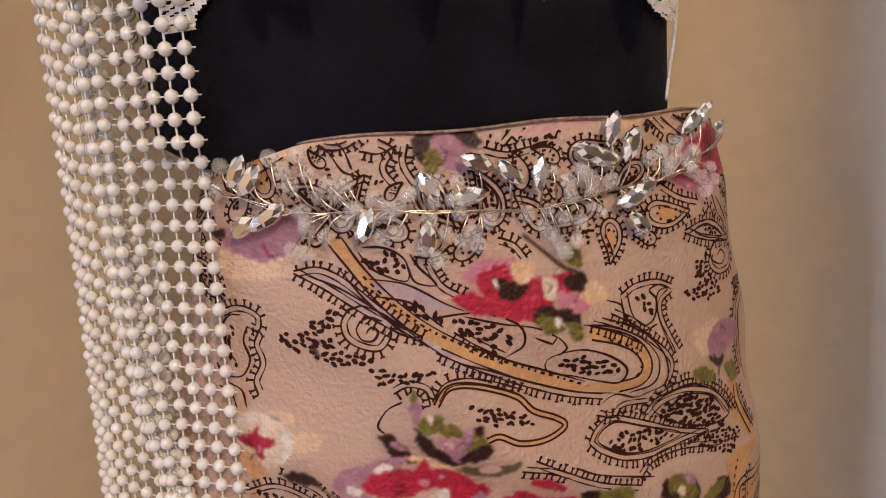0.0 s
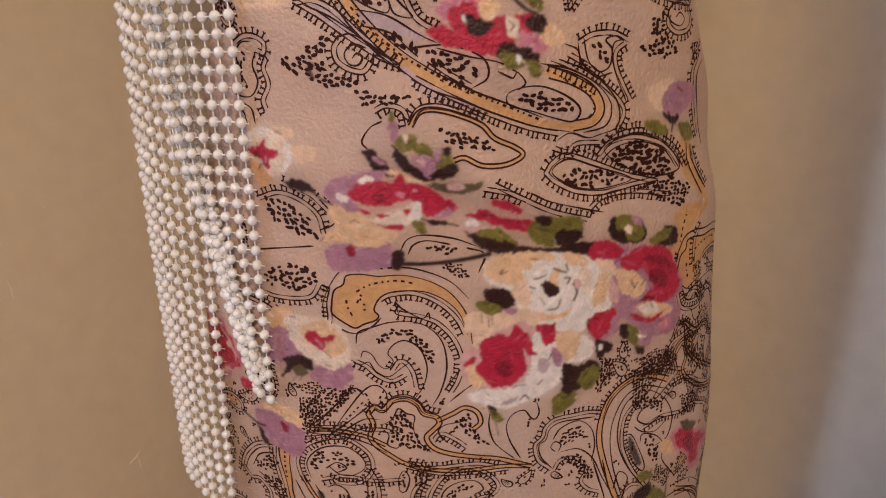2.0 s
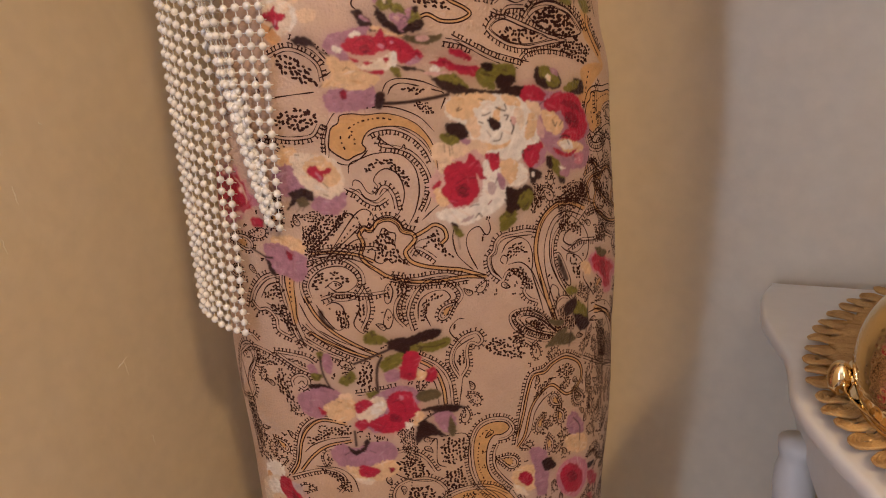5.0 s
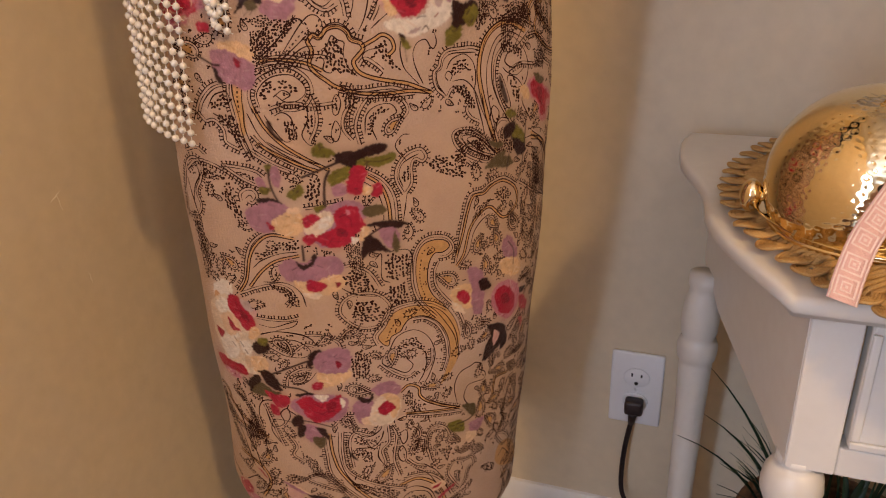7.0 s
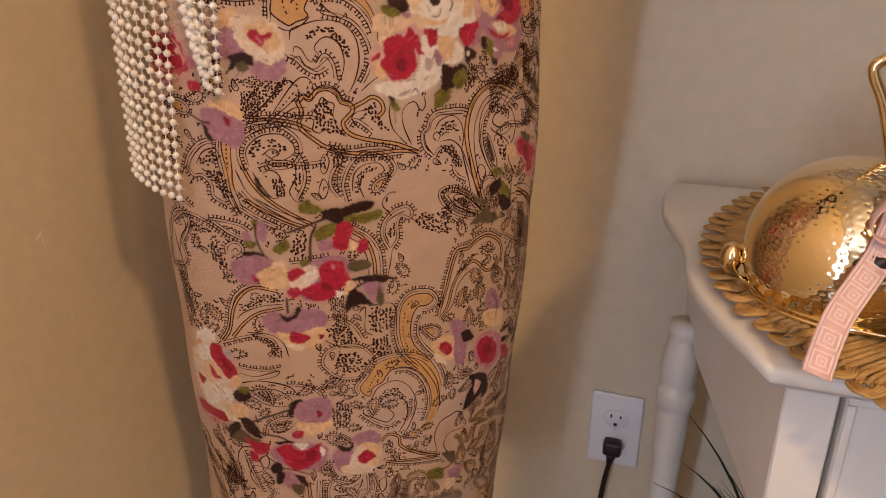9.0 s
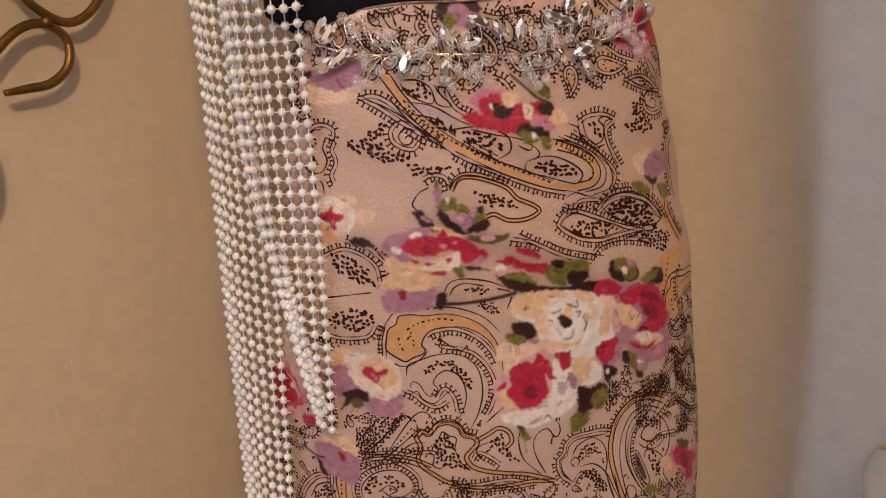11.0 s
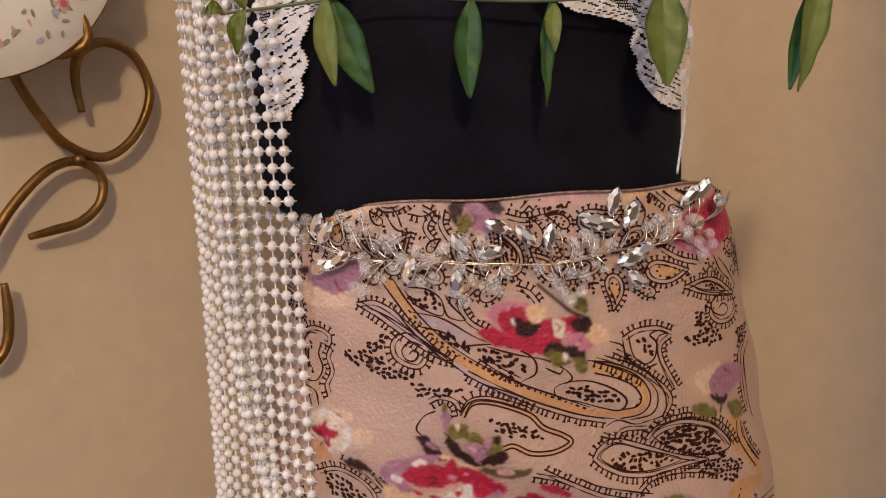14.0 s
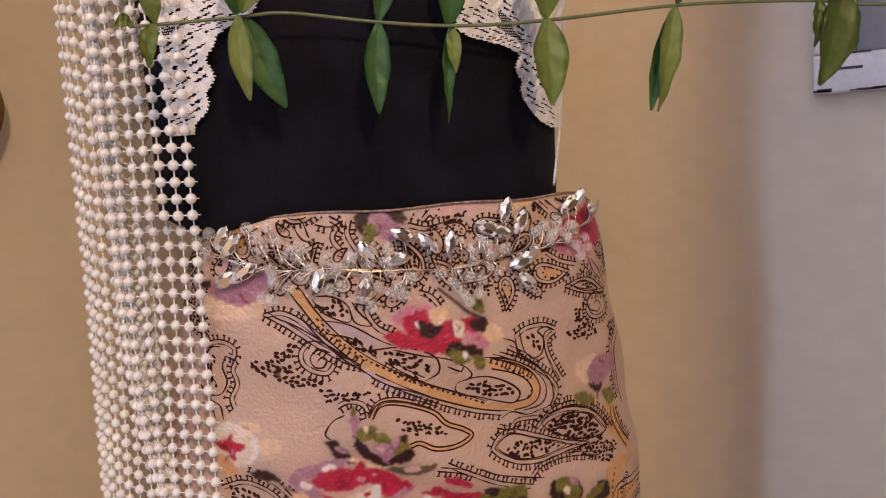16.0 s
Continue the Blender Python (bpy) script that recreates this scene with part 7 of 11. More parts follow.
    at.line(((-110.9, 1039.6), (-105.5, 1036.6), (-103.5, 1029.9)), 0.8)
    at.speckle(((-54.8, 1084.7), (-44.2, 1085.9), (-38.7, 1081.5), (-44.6, 1075.8), (-52.6, 1078.8)), 2.6)
    at.line(((-56.3, 1086.9), (-51.2, 1079.8), (-39.7, 1074.8), (-39.7, 1082.6), (-46.7, 1087.6), (-54.5, 1088.4)), 0.8)
    at.line(((-37.8, 1084.6), (-34.7, 1079.2), (-28.9, 1072.5), (-36.6, 1074.2), (-39.3, 1081.5)), 0.8)
    at.fringe(((-31, 1081.6), (-26.8, 1072.9), (-18.8, 1067.3)), 1)
    at.fringe(((-36.5, 1083.5), (-28.8, 1082.6), (-22.9, 1086.5)), -1)
    at.patch(((-51.8, 1075.5), (-42.4, 1073.9), (-31.7, 1069.1), (-25.5, 1064.7), (-28.8, 1061.9), (-40.2, 1067.9), (-50.8, 1071.2)), LILACP)
    at.line(((-53.3, 1076.7), (-39.8, 1073.5), (-26.8, 1065.4), (-19.7, 1061.7)), 0.8)
    at.line(((-51.6, 1070.1), (-39, 1066.5), (-31.6, 1059.6), (-27.8, 1056.2)), 0.8)
    at.speckle(((-43.2, 1069.3), (-33, 1065.1), (-27.2, 1057.8), (-30.5, 1056.3), (-39.5, 1062.4)), 2.8)
    at.speckle(((-27.2, 1058.9), (-14.7, 1057.6), (-3.9, 1052.5), (-3, 1044.9), (-10.2, 1044.1), (-20.2, 1051.9)), 2.8)
    at.line(((-30.2, 1060.1), (-14.5, 1060.3), (-0.4, 1054.4), (1.8, 1045.9), (-5, 1041.5)), 0.8)
    at.line(((-19.8, 1059.5), (-6.9, 1055.4), (6.1, 1052.2), (14, 1047.6)), 0.8)
    at.fringe(((-24.1, 1053.8), (-15.3, 1047.2), (-5, 1040.9)), -1)
    at.line(((5.9, 1048.3), (12.5, 1045), (14, 1047.6), (17.8, 1042.8), (15, 1039.7)), 0.8)
    at.line(((10.3, 1037.4), (15, 1040.3), (24.6, 1040.7), (35.6, 1036), (42.9, 1029.4), (41, 1023.6), (32.5, 1025.6), (21.5, 1029.7), (12, 1032.7), (10.3, 1037.4)), 0.9)
    at.speckle(((13, 1037.1), (24.5, 1038.4), (37.3, 1033), (40.8, 1027.4), (29.8, 1028.5), (17.2, 1033.6)), 2.7)
    at.line(((24.9, 1050.4), (38.8, 1046.9), (51.7, 1039.6), (59.3, 1029.9), (56.4, 1020.3), (46.7, 1017.6)), 0.8)
    at.line(((33.3, 1051.7), (50.3, 1043.8), (62.8, 1030.9), (62.5, 1019.3), (52.6, 1015.6)), 0.8)
    at.fringe(((41.7, 1048.5), (56.8, 1039.2), (67.7, 1027.2), (63.1, 1016.8)), 1)
    at.fringe(((27.7, 1049.6), (40.1, 1044.2), (52.5, 1037)), -1)
    at.fringe(((43.1, 1058.9), (50.7, 1062.1), (61.2, 1062.2), (69.6, 1058.8)), 1)
    at.line(((46.3, 1059.6), (48.1, 1050), (53.3, 1044.8), (59.7, 1046.7), (61.4, 1053.8), (57.8, 1058.2), (63.3, 1059.7), (69.6, 1056.6)), 0.9)
    at.speckle(((48.8, 1056.8), (53.6, 1057.4), (59.2, 1051.3), (58.1, 1045.8), (52.5, 1049.1)), 2.7)
    at.line(((43.1, 1058.4), (44.6, 1049.8), (51.8, 1043), (61.1, 1043.7)), 0.8)
    at.fringe(((69.6, 1055.5), (64.4, 1051.7), (65.5, 1044.2), (72.3, 1030.8)), 1)
    at.line(((67.7, 1058), (62, 1056), (62.4, 1045.2), (68.4, 1030)), 0.8)
    at.line(((36.3, 1058), (43, 1054.8), (44.5, 1047.6), (53.2, 1041.4)), 0.8)
    at.fringe(((37.5, 1052.6), (47.4, 1046.7), (56.8, 1039.8)), -1)
    at.fringe(((73.7, 1080), (84.9, 1082.1), (97.2, 1080.4), (111.8, 1071.3)), 1)
    at.fringe(((73.7, 1079.1), (86.5, 1074.4), (102.8, 1071.1), (112.3, 1070.7)), -1)
    at.line(((80.5, 1079.1), (90.6, 1080.2), (103.4, 1073.3), (90.3, 1074.7), (80.5, 1079.1)), 0.8)
    at.speckle(((85.9, 1078.9), (96.6, 1078.3), (102.5, 1073.7), (90.3, 1075.2)), 2.1)
    at.fringe(((110.8, 1068.9), (111.7, 1062.9), (106.5, 1058.4), (96.7, 1058.1), (90.2, 1063.4), (91.6, 1069.1)), 1)
    at.line(((111, 1070), (98.4, 1072.4), (91.6, 1069.1), (93, 1064.4), (100.3, 1061.8), (104.2, 1064.8), (100.3, 1067.8), (96.7, 1065.8)), 0.9)
    at.speckle(((80.1, 1064.9), (88.1, 1068.5), (90.1, 1060.6), (95.8, 1055.4), (102.3, 1050.1), (93.1, 1047.7), (83.6, 1049.4), (74.8, 1054.4), (82.3, 1056.1)), 2.4)
    at.fringe(((117.6, 1048.3), (113.1, 1039.1), (118.3, 1022.8), (122.8, 1006.2)), -1)
    at.line(((124.4, 1045.6), (118.6, 1037.3), (124.2, 1019.8), (129, 1001.3)), 0.8)
    at.speckle(((110.1, 1053), (125.4, 1054.3), (120, 1046.6), (111.4, 1043.9)), 2.0)
    at.fringe(((86.9, 1083.8), (91.7, 1087.1), (96.8, 1081.9)), 1)
    at.line(((93.3, 1092.7), (99.3, 1084.9), (108.7, 1077.9)), 0.8)
    at.fringe(((32.1, 1010.6), (40.6, 1007.7), (45.1, 1011.4), (56.2, 1010.9)), -1)
    at.line(((35, 1015.2), (40.9, 1017.9), (49.6, 1014.9), (55.7, 1016.3)), 0.8)
    at.speckle(((61, 1006), (73, 1010.4), (89.2, 1005.3), (98.5, 995.2), (100.4, 988.2), (81.1, 992.7), (67.9, 998.4)), 3.0)
    at.fringe(((54.8, 1005.2), (61.2, 1013), (74.7, 1013.9), (92.9, 1007.2), (105.1, 994.8)), 1)
    at.line(((58.5, 1003.1), (64.9, 1009.2), (76.3, 1010.3), (91, 1004.9), (100.9, 994.3)), 0.8)
    at.band(((113, 1004.2), (111.8, 996.8), (117.4, 987.4), (125.7, 977.4)), 4.0, ORANGE)
    at.line(((-89.6, 1116.4), (-79.9, 1121.5), (-73.2, 1124.4)), 0.8)
    at.line(((-68, 1126.8), (-62.8, 1122.8), (-58.4, 1115.7), (-52.8, 1113.4)), 0.8)
    at.line(((-63, 1127.1), (-57.9, 1123.8), (-55.2, 1116.1)), 0.8)
    at.fringe(((-52.2, 1122.1), (-45.7, 1120.7), (-39.2, 1123)), -1)
    at.fringe(((-45.4, 1125.8), (-40.5, 1121.8), (-43.5, 1115.5), (-40, 1109.7)), 1)
    at.fringe(((-35.4, 1123.3), (-36.5, 1116.5), (-32.4, 1108.6)), 1)
    at.fringe(((-1.5, 1119.5), (3.8, 1124.2), (12.8, 1126.1), (20.5, 1123)), -1)
    at.speckle(((5.7, 1120.3), (14.1, 1124.3), (20.4, 1119.2), (16.4, 1116.5), (8.7, 1117.5)), 2.6)
    at.fringe(((-9, 1120), (-0.3, 1117.6), (8.7, 1118.8)), 1)
    at.line(((45.9, 1127.6), (52.1, 1123.3), (56.4, 1116.5), (54.2, 1110.2)), 0.8)
    at.fringe(((49.4, 1128.4), (58.2, 1125.2), (67.3, 1118.2)), -1)
    at.line(((61.3, 1128.6), (70.7, 1121.9), (77.4, 1117.4)), 0.8)
    at.line(((66.1, 1128.8), (76, 1124.1), (81.3, 1120.3)), 0.8)
    at.speckle(((56.6, 1125.6), (62.7, 1121.7), (60.4, 1118.8), (56.2, 1121.7)), 2.4)
    at.dashes(((-15.3, 1096), (-5.4, 1087.5), (2, 1079)))
    at.fringe(((-5.4, 1087.5), (0.9, 1084.4), (5.1, 1078.8)), 1)
    at.fringe(((63.6, 1100), (73.1, 1094.2), (83.5, 1091.1)), 1)
    at.line(((97.5, 1090.8), (106.7, 1083.9), (115.7, 1073.9)), 0.8)
    at.band(((-32.6, 1026.9), (-28.5, 1032.7), (-22, 1033.6), (-11.9, 1030.6), (-1.6, 1025.4), (4.2, 1018.9), (13.3, 1014.1), (17.1, 1010.1), (8.9, 1006.7), (-2, 1007.2), (-9.8, 1011.4), (-14.6, 1010.6)), 2.0, ORANGE)
    at.fringe(((-33.8, 1028.7), (-29.1, 1035), (-21.4, 1036.1), (-10.5, 1033), (0.6, 1027.8)), 1)
    at.speckle(((-22.4, 1025.6), (-9.5, 1022.6), (1.5, 1017.7), (4.1, 1013.4), (-9.7, 1015.3), (-17.5, 1018.9)), 2.4)
    at.fringe(((27, 1000.6), (31.2, 1005.4), (39.9, 1008.5), (55.2, 1003), (71.8, 995.6), (91.1, 989.3)), 1)
    at.fringe(((27, 1000.1), (32, 995), (43.4, 988.8), (59.1, 986), (76.5, 987.6), (91.2, 988.7)), -1)
    at.line(((31.3, 1000.3), (40.6, 1005.5), (55.3, 1000.2), (75.5, 991.8), (59, 989.1), (43.3, 991.9), (31.3, 1000.3)), 0.8)
    at.speckle(((35.4, 998.8), (49.1, 1001.4), (65.9, 994.6), (72.8, 991), (55.7, 990.1), (40.3, 993.1)), 2.7)
    at.line(((58.7, 1008.7), (66.8, 1013.9), (81.2, 1013.1), (96.3, 1004.2), (103.5, 994), (94.1, 991.2), (78.8, 994.8), (65.9, 1001.4), (58.7, 1008.7)), 0.9)
    at.fringe(((56.3, 1007.8), (64.1, 1016.4), (81.8, 1015.8), (99.5, 1006.1), (108.6, 993.6)), 1)
    at.speckle(((64.5, 1008.7), (74.3, 1011.3), (89.1, 1006.2), (97.4, 996.3), (78.6, 998), (68.1, 1003.1)), 3.0)
    at.fringe(((49.8, 979.2), (59.2, 983.9), (76, 984.2), (99.2, 979.2)), -1)
    at.speckle(((79.3, 987.3), (98.4, 989.2), (115.1, 982.2), (108.6, 972.5), (95.2, 977.7)), 2.4)
    at.speckle(((-106.7, 996), (-94.9, 993.4), (-82.9, 985), (-79.7, 975), (-91.1, 976.4), (-102, 984.8)), 2.6)
    at.speckle(((-112.2, 957.9), (-98.8, 963.1), (-82.9, 958.9), (-82.2, 952.9), (-94.6, 948.1), (-108.4, 950.5)), 2.6)
    at.fringe(((-110, 995.3), (-97.1, 998.9), (-85.9, 995.6), (-77.8, 987.8), (-76.2, 976.4)), 1)
    at.line(((-113.8, 969.2), (-97.8, 970.5), (-83, 971.3)), 0.8)
    at.fringe(((-117.3, 946.8), (-104.7, 943), (-87.7, 943.6), (-80.9, 951.4)), -1)
    at.line(((-67.3, 987.6), (-72, 982.1), (-79.3, 979.3)), 0.8)
    at.fringe(((-47.6, 1033.1), (-42.3, 1035.4), (-36.1, 1033.3), (-34.6, 1027.5)), -1)
    at.line(((-51.4, 1016.7), (-54.7, 1020.7), (-50.6, 1026.9), (-44.7, 1029.7)), 0.8)
    at.line(((19.9, 992.2), (28.6, 987.2), (46.7, 981), (57.8, 977.7)), 0.8)
    at.fringe(((3.3, 999), (17.1, 990.5), (31.6, 982.6), (49.9, 976.3)), 1)
    at.fringe(((-2.2, 995.3), (8.7, 992.3), (17.1, 988.2)), -1)
    at.line(((-41.5, 968.2), (-37.8, 973.8), (-30.1, 975.4), (-16.6, 972.5), (-5.7, 967.4)), 0.8)
    at.line(((-38.3, 966), (-35.3, 970.8), (-28.9, 972.5), (-18.1, 969.7)), 0.8)
    at.speckle(((-31.9, 967.7), (-24.9, 970.2), (-14, 967.4), (-19.6, 964.9)), 2.2)


def motif_heart(at):
    at.fringe(((-35, 801.6), (-37.3, 815.4), (-33.2, 827.5), (-26.6, 835), (-16.2, 838.4), (-5.7, 832.7), (-0.5, 823.7), (-5.6, 817.2)), -1)
    at.line(((-32, 809.4), (-30.2, 823), (-22.9, 829.3), (-12.5, 829.8), (-7.8, 823.4), (-13.1, 820.2)), 0.8)
    at.speckle(((-31.7, 807.6), (-27.4, 822.7), (-18.8, 828.8), (-11.9, 826.8), (-23, 821.8), (-26.2, 809.1)), 2.0)
    at.fringe(((-41.8, 809.6), (-42.4, 822.2), (-38.3, 834.1), (-43.3, 840.6)), -1)
    at.fringe(((-47.7, 843), (-32.1, 842.4), (-11.8, 842.7), (0.6, 838.9)), 1)
    at.line(((-23.3, 822.3), (-26.7, 814.3), (-23.3, 803.2)), 0.8)
    at.speckle(((-45.8, 838.8), (-39.4, 840.3), (-39.4, 830.2), (-45, 828.7)), 2.0)
    at.line(((-1.8, 784.7), (-10, 797.1), (-4.4, 805), (1.3, 805.1)), 0.8)


def motif_fan(at):
    at.fringe(((30.2, 828.7), (22.6, 836.9), (20.6, 848), (24.9, 852.9), (26.5, 858.9), (32.5, 863.8), (43.3, 864.3), (53.7, 863.9), (61, 861.5)), 1)
    at.line(((31.9, 829.6), (25.3, 838.7), (23.9, 847.4), (27.9, 850.4), (29.9, 856.8), (35.9, 860.2), (46.8, 859.8), (56.8, 858.8)), 0.8)
    at.line(((33.4, 841), (30.7, 844.6), (33.3, 847.9), (36.8, 844.9), (35.2, 840.6)), 0.8)
    at.speckle(((35, 849.1), (40, 854.9), (49.1, 854.5), (53.7, 845), (47.2, 847.3), (38.6, 842.6)), 2.0)
    at.line(((32, 849.7), (36.6, 856.3), (46.9, 858.7), (54.9, 851.6), (57.5, 840.2), (55.7, 828.8)), 0.8)
    at.fringe(((33.6, 828), (37.7, 833.8), (46.2, 831.9), (51.5, 823.9), (48.1, 816.6), (52.7, 809.2), (60.5, 804.6)), -1)
    at.speckle(((37, 836.3), (47.5, 835.6), (55.1, 824.9), (58.5, 815.1), (51.7, 816.9), (46, 827.2)), 2.2)
    at.line(((36.9, 840.2), (47.4, 839.5), (56.4, 830.6), (63.1, 814.6), (72, 795), (79.4, 777.1)), 0.8)
    at.band(((78.1, 777.6), (69.9, 804.2), (63.3, 826.8), (60.3, 843.4), (61.9, 858.3), (68, 869.9), (79, 876.5), (93.3, 875.7), (107.4, 868.6)), 3.4, ORANGE)
    at.fringe(((59.5, 855.1), (64.3, 869), (75.1, 877.4), (88.8, 879.9), (106.9, 873.3)), 1)
    at.line(((75.9, 798), (69.8, 820.9), (67.5, 841.5), (70.2, 856.3), (77.6, 867.6), (89.5, 870), (105.6, 863.1)), 0.8)
    at.line(((93.4, 796.2), (79.6, 817.9), (72.9, 836.1), (73.4, 853.5), (79.8, 864.4), (91.9, 866.4), (106.3, 855.5), (112.8, 841.3), (109.2, 828.4), (99.9, 825.6)), 0.8)
    at.fringe(((98.3, 793.4), (85, 812.8), (77, 832.9), (77.5, 850.5), (84.1, 859.4)), -1)
    at.speckle(((79.7, 853.8), (83, 864.3), (94.2, 864.2), (105.6, 852.9), (105.4, 845.9), (95.2, 853.1), (86.5, 855.7)), 2.4)
    at.line(((80.1, 847.9), (82.8, 854.8), (88.6, 855.1), (85.8, 848.2), (93.9, 842.5), (102.7, 844.8), (106.9, 840.6), (98.9, 836.1), (89, 839.3), (83.6, 844.1)), 0.9)
    at.speckle(((90.2, 834.9), (96.8, 834.8), (102.5, 822.5), (101.2, 812.6), (95, 819)), 2.6)
    at.line(((88.3, 831.5), (90, 837), (100.2, 832.4), (106.8, 823), (105.9, 812.9), (118.6, 794.5)), 0.8)
    at.patch(((79.9, 838.1), (83, 835.2), (89.9, 816.6), (86.4, 816.5), (81.4, 827.6)), INK)
    at.line(((78.2, 840.6), (83.3, 837.1), (91.7, 816), (89.9, 811.1), (82.7, 821), (77.7, 834.7)), 0.8)
    at.fringe(((84.2, 770.8), (77.5, 786.7), (75.1, 798.3), (81.8, 804.6), (90.6, 802.4)), 1)
    at.speckle(((81.1, 783.2), (93.4, 796.2), (103.7, 787.7), (95.4, 773.1), (85.2, 774.9)), 2.0)
    at.fringe(((71.8, 784.2), (60.1, 795.3), (48.5, 801.1), (38.3, 799.5), (41.5, 789), (53, 779.2), (67.2, 772.5), (73.2, 774.9)), 1)
    at.line(((45, 796.6), (56.3, 794.7), (67.9, 782.5), (71.1, 775.6), (58.8, 781), (48.9, 788.2), (45, 796.6)), 0.8)
    at.speckle(((51.8, 792.6), (60.3, 790.1), (66.7, 781.1), (56.7, 784.3)), 2.0)
    at.fringe(((106.2, 880.2), (106.5, 891.2), (116.8, 895.5), (134.4, 897.5)), 1)
    at.band(((114.4, 872.1), (111, 884.4), (117.3, 891), (131.8, 891.6)), 2.0, ORANGE)
    at.speckle(((119.3, 883.7), (129.4, 886.1), (134.8, 872.8), (127.1, 867.9)), 2.0)
    at.fringe(((110.3, 863.9), (123.6, 863.3), (142.4, 852.1)), -1)
    at.speckle(((119.3, 853), (135.1, 850.2), (136.5, 834), (124, 839.2)), 2.0)
    at.speckle(((76.7, 882.5), (90.3, 886.4), (105.4, 887.8), (111.1, 878.8), (87.1, 874.4)), 2.2)
    at.speckle(((59.7, 891.6), (66.7, 894.3), (66.8, 879.4), (57.6, 873.4), (55, 876.5)), 2.2)
    at.line(((122.4, 788.3), (140.6, 781.4), (168.9, 754.2), (168.4, 736.5), (168.8, 715.2)), 0.8)
    at.band(((120.6, 780.1), (138.3, 773.3), (162, 748.9), (169, 720.4)), 3.0, ORANGE)
    at.speckle(((126.1, 763.3), (155.3, 745.9), (168.9, 709.7), (130.7, 736.3)), 1.6)


def motif_palm(at):
    at.fringe(((41.1, 795.7), (47.4, 801.1), (60.0, 797.0), (72.9, 783.9), (84.9, 770.2), (68.1, 775.9), (50.8, 785.4), (41.1, 795.7)), -1)
    at.line(((49.1, 793.3), (59.4, 792.8), (75.8, 776.1), (61.8, 781.8), (49.1, 793.3)))
    at.speckle(((50.7, 792.5), (59.4, 791.4), (72.3, 778.6), (62.1, 783.1)), 1.5)
    at.line(((56.5, 829.2), (62.8, 806.6), (68.4, 787.5), (86.1, 766.9)))
    at.line(((62.8, 827.7), (67.6, 805.3), (76.1, 785.1), (91.9, 764.7)))
    at.line(((70.1, 804.6), (73.7, 815.6), (79.8, 810.3), (77.4, 800.2), (73.8, 790.3)))
    at.speckle(((77.8, 793.5), (84.9, 797.9), (87.4, 781.3), (82.5, 779.3)), 1.4)


def motif_top(at):
    at.patch(((106.3, 1008.1), (117.0, 1001.8), (113.3, 993.5), (124.2, 980.6), (131.7, 968.1), (116.0, 981.5), (105.4, 992.1)), ORANGE)
    at.patch(((115.7, 972.2), (131.7, 968.1), (116.3, 955.7), (115.0, 941.5), (100.2, 949.3), (105.7, 958.0), (104.9, 968.4)), ORANGE)
    at.dashes(((113.5, 966.7), (110.2, 957.5), (107.4, 949.7)))
    at.fringe(((117.0, 1002.4), (118.7, 992.1), (126.9, 981.2)), 1)
    at.fringe(((126.9, 959.3), (120.6, 950.9), (119.2, 937.3)), -1)
    at.speckle(((119.8, 937.1), (128.8, 937.6), (129.8, 928.2), (121.4, 927.6)), 1.5)
    at.line(((111.9, 925.5), (116.9, 916.6), (127.0, 915.8), (125.9, 926.0)))
    at.fringe(((108.1, 926.8), (114.9, 913.0), (130.9, 911.3), (129.6, 925.7)), 1)
    at.fringe(((-94.0, 1003.8), (-80.1, 998.6), (-71.3, 988.7)), 1)
    at.speckle(((-119.0, 986.9), (-115.3, 981.0), (-115.3, 969.7), (-119.5, 970.8)), 1.4)
    at.speckle(((-25.5, 960.6), (-13.9, 959.5), (-8.5, 950.9), (-17.2, 953.4)), 1.6)
    at.line(((-10.5, 967.2), (-1.9, 963.0), (-5.4, 953.8)))


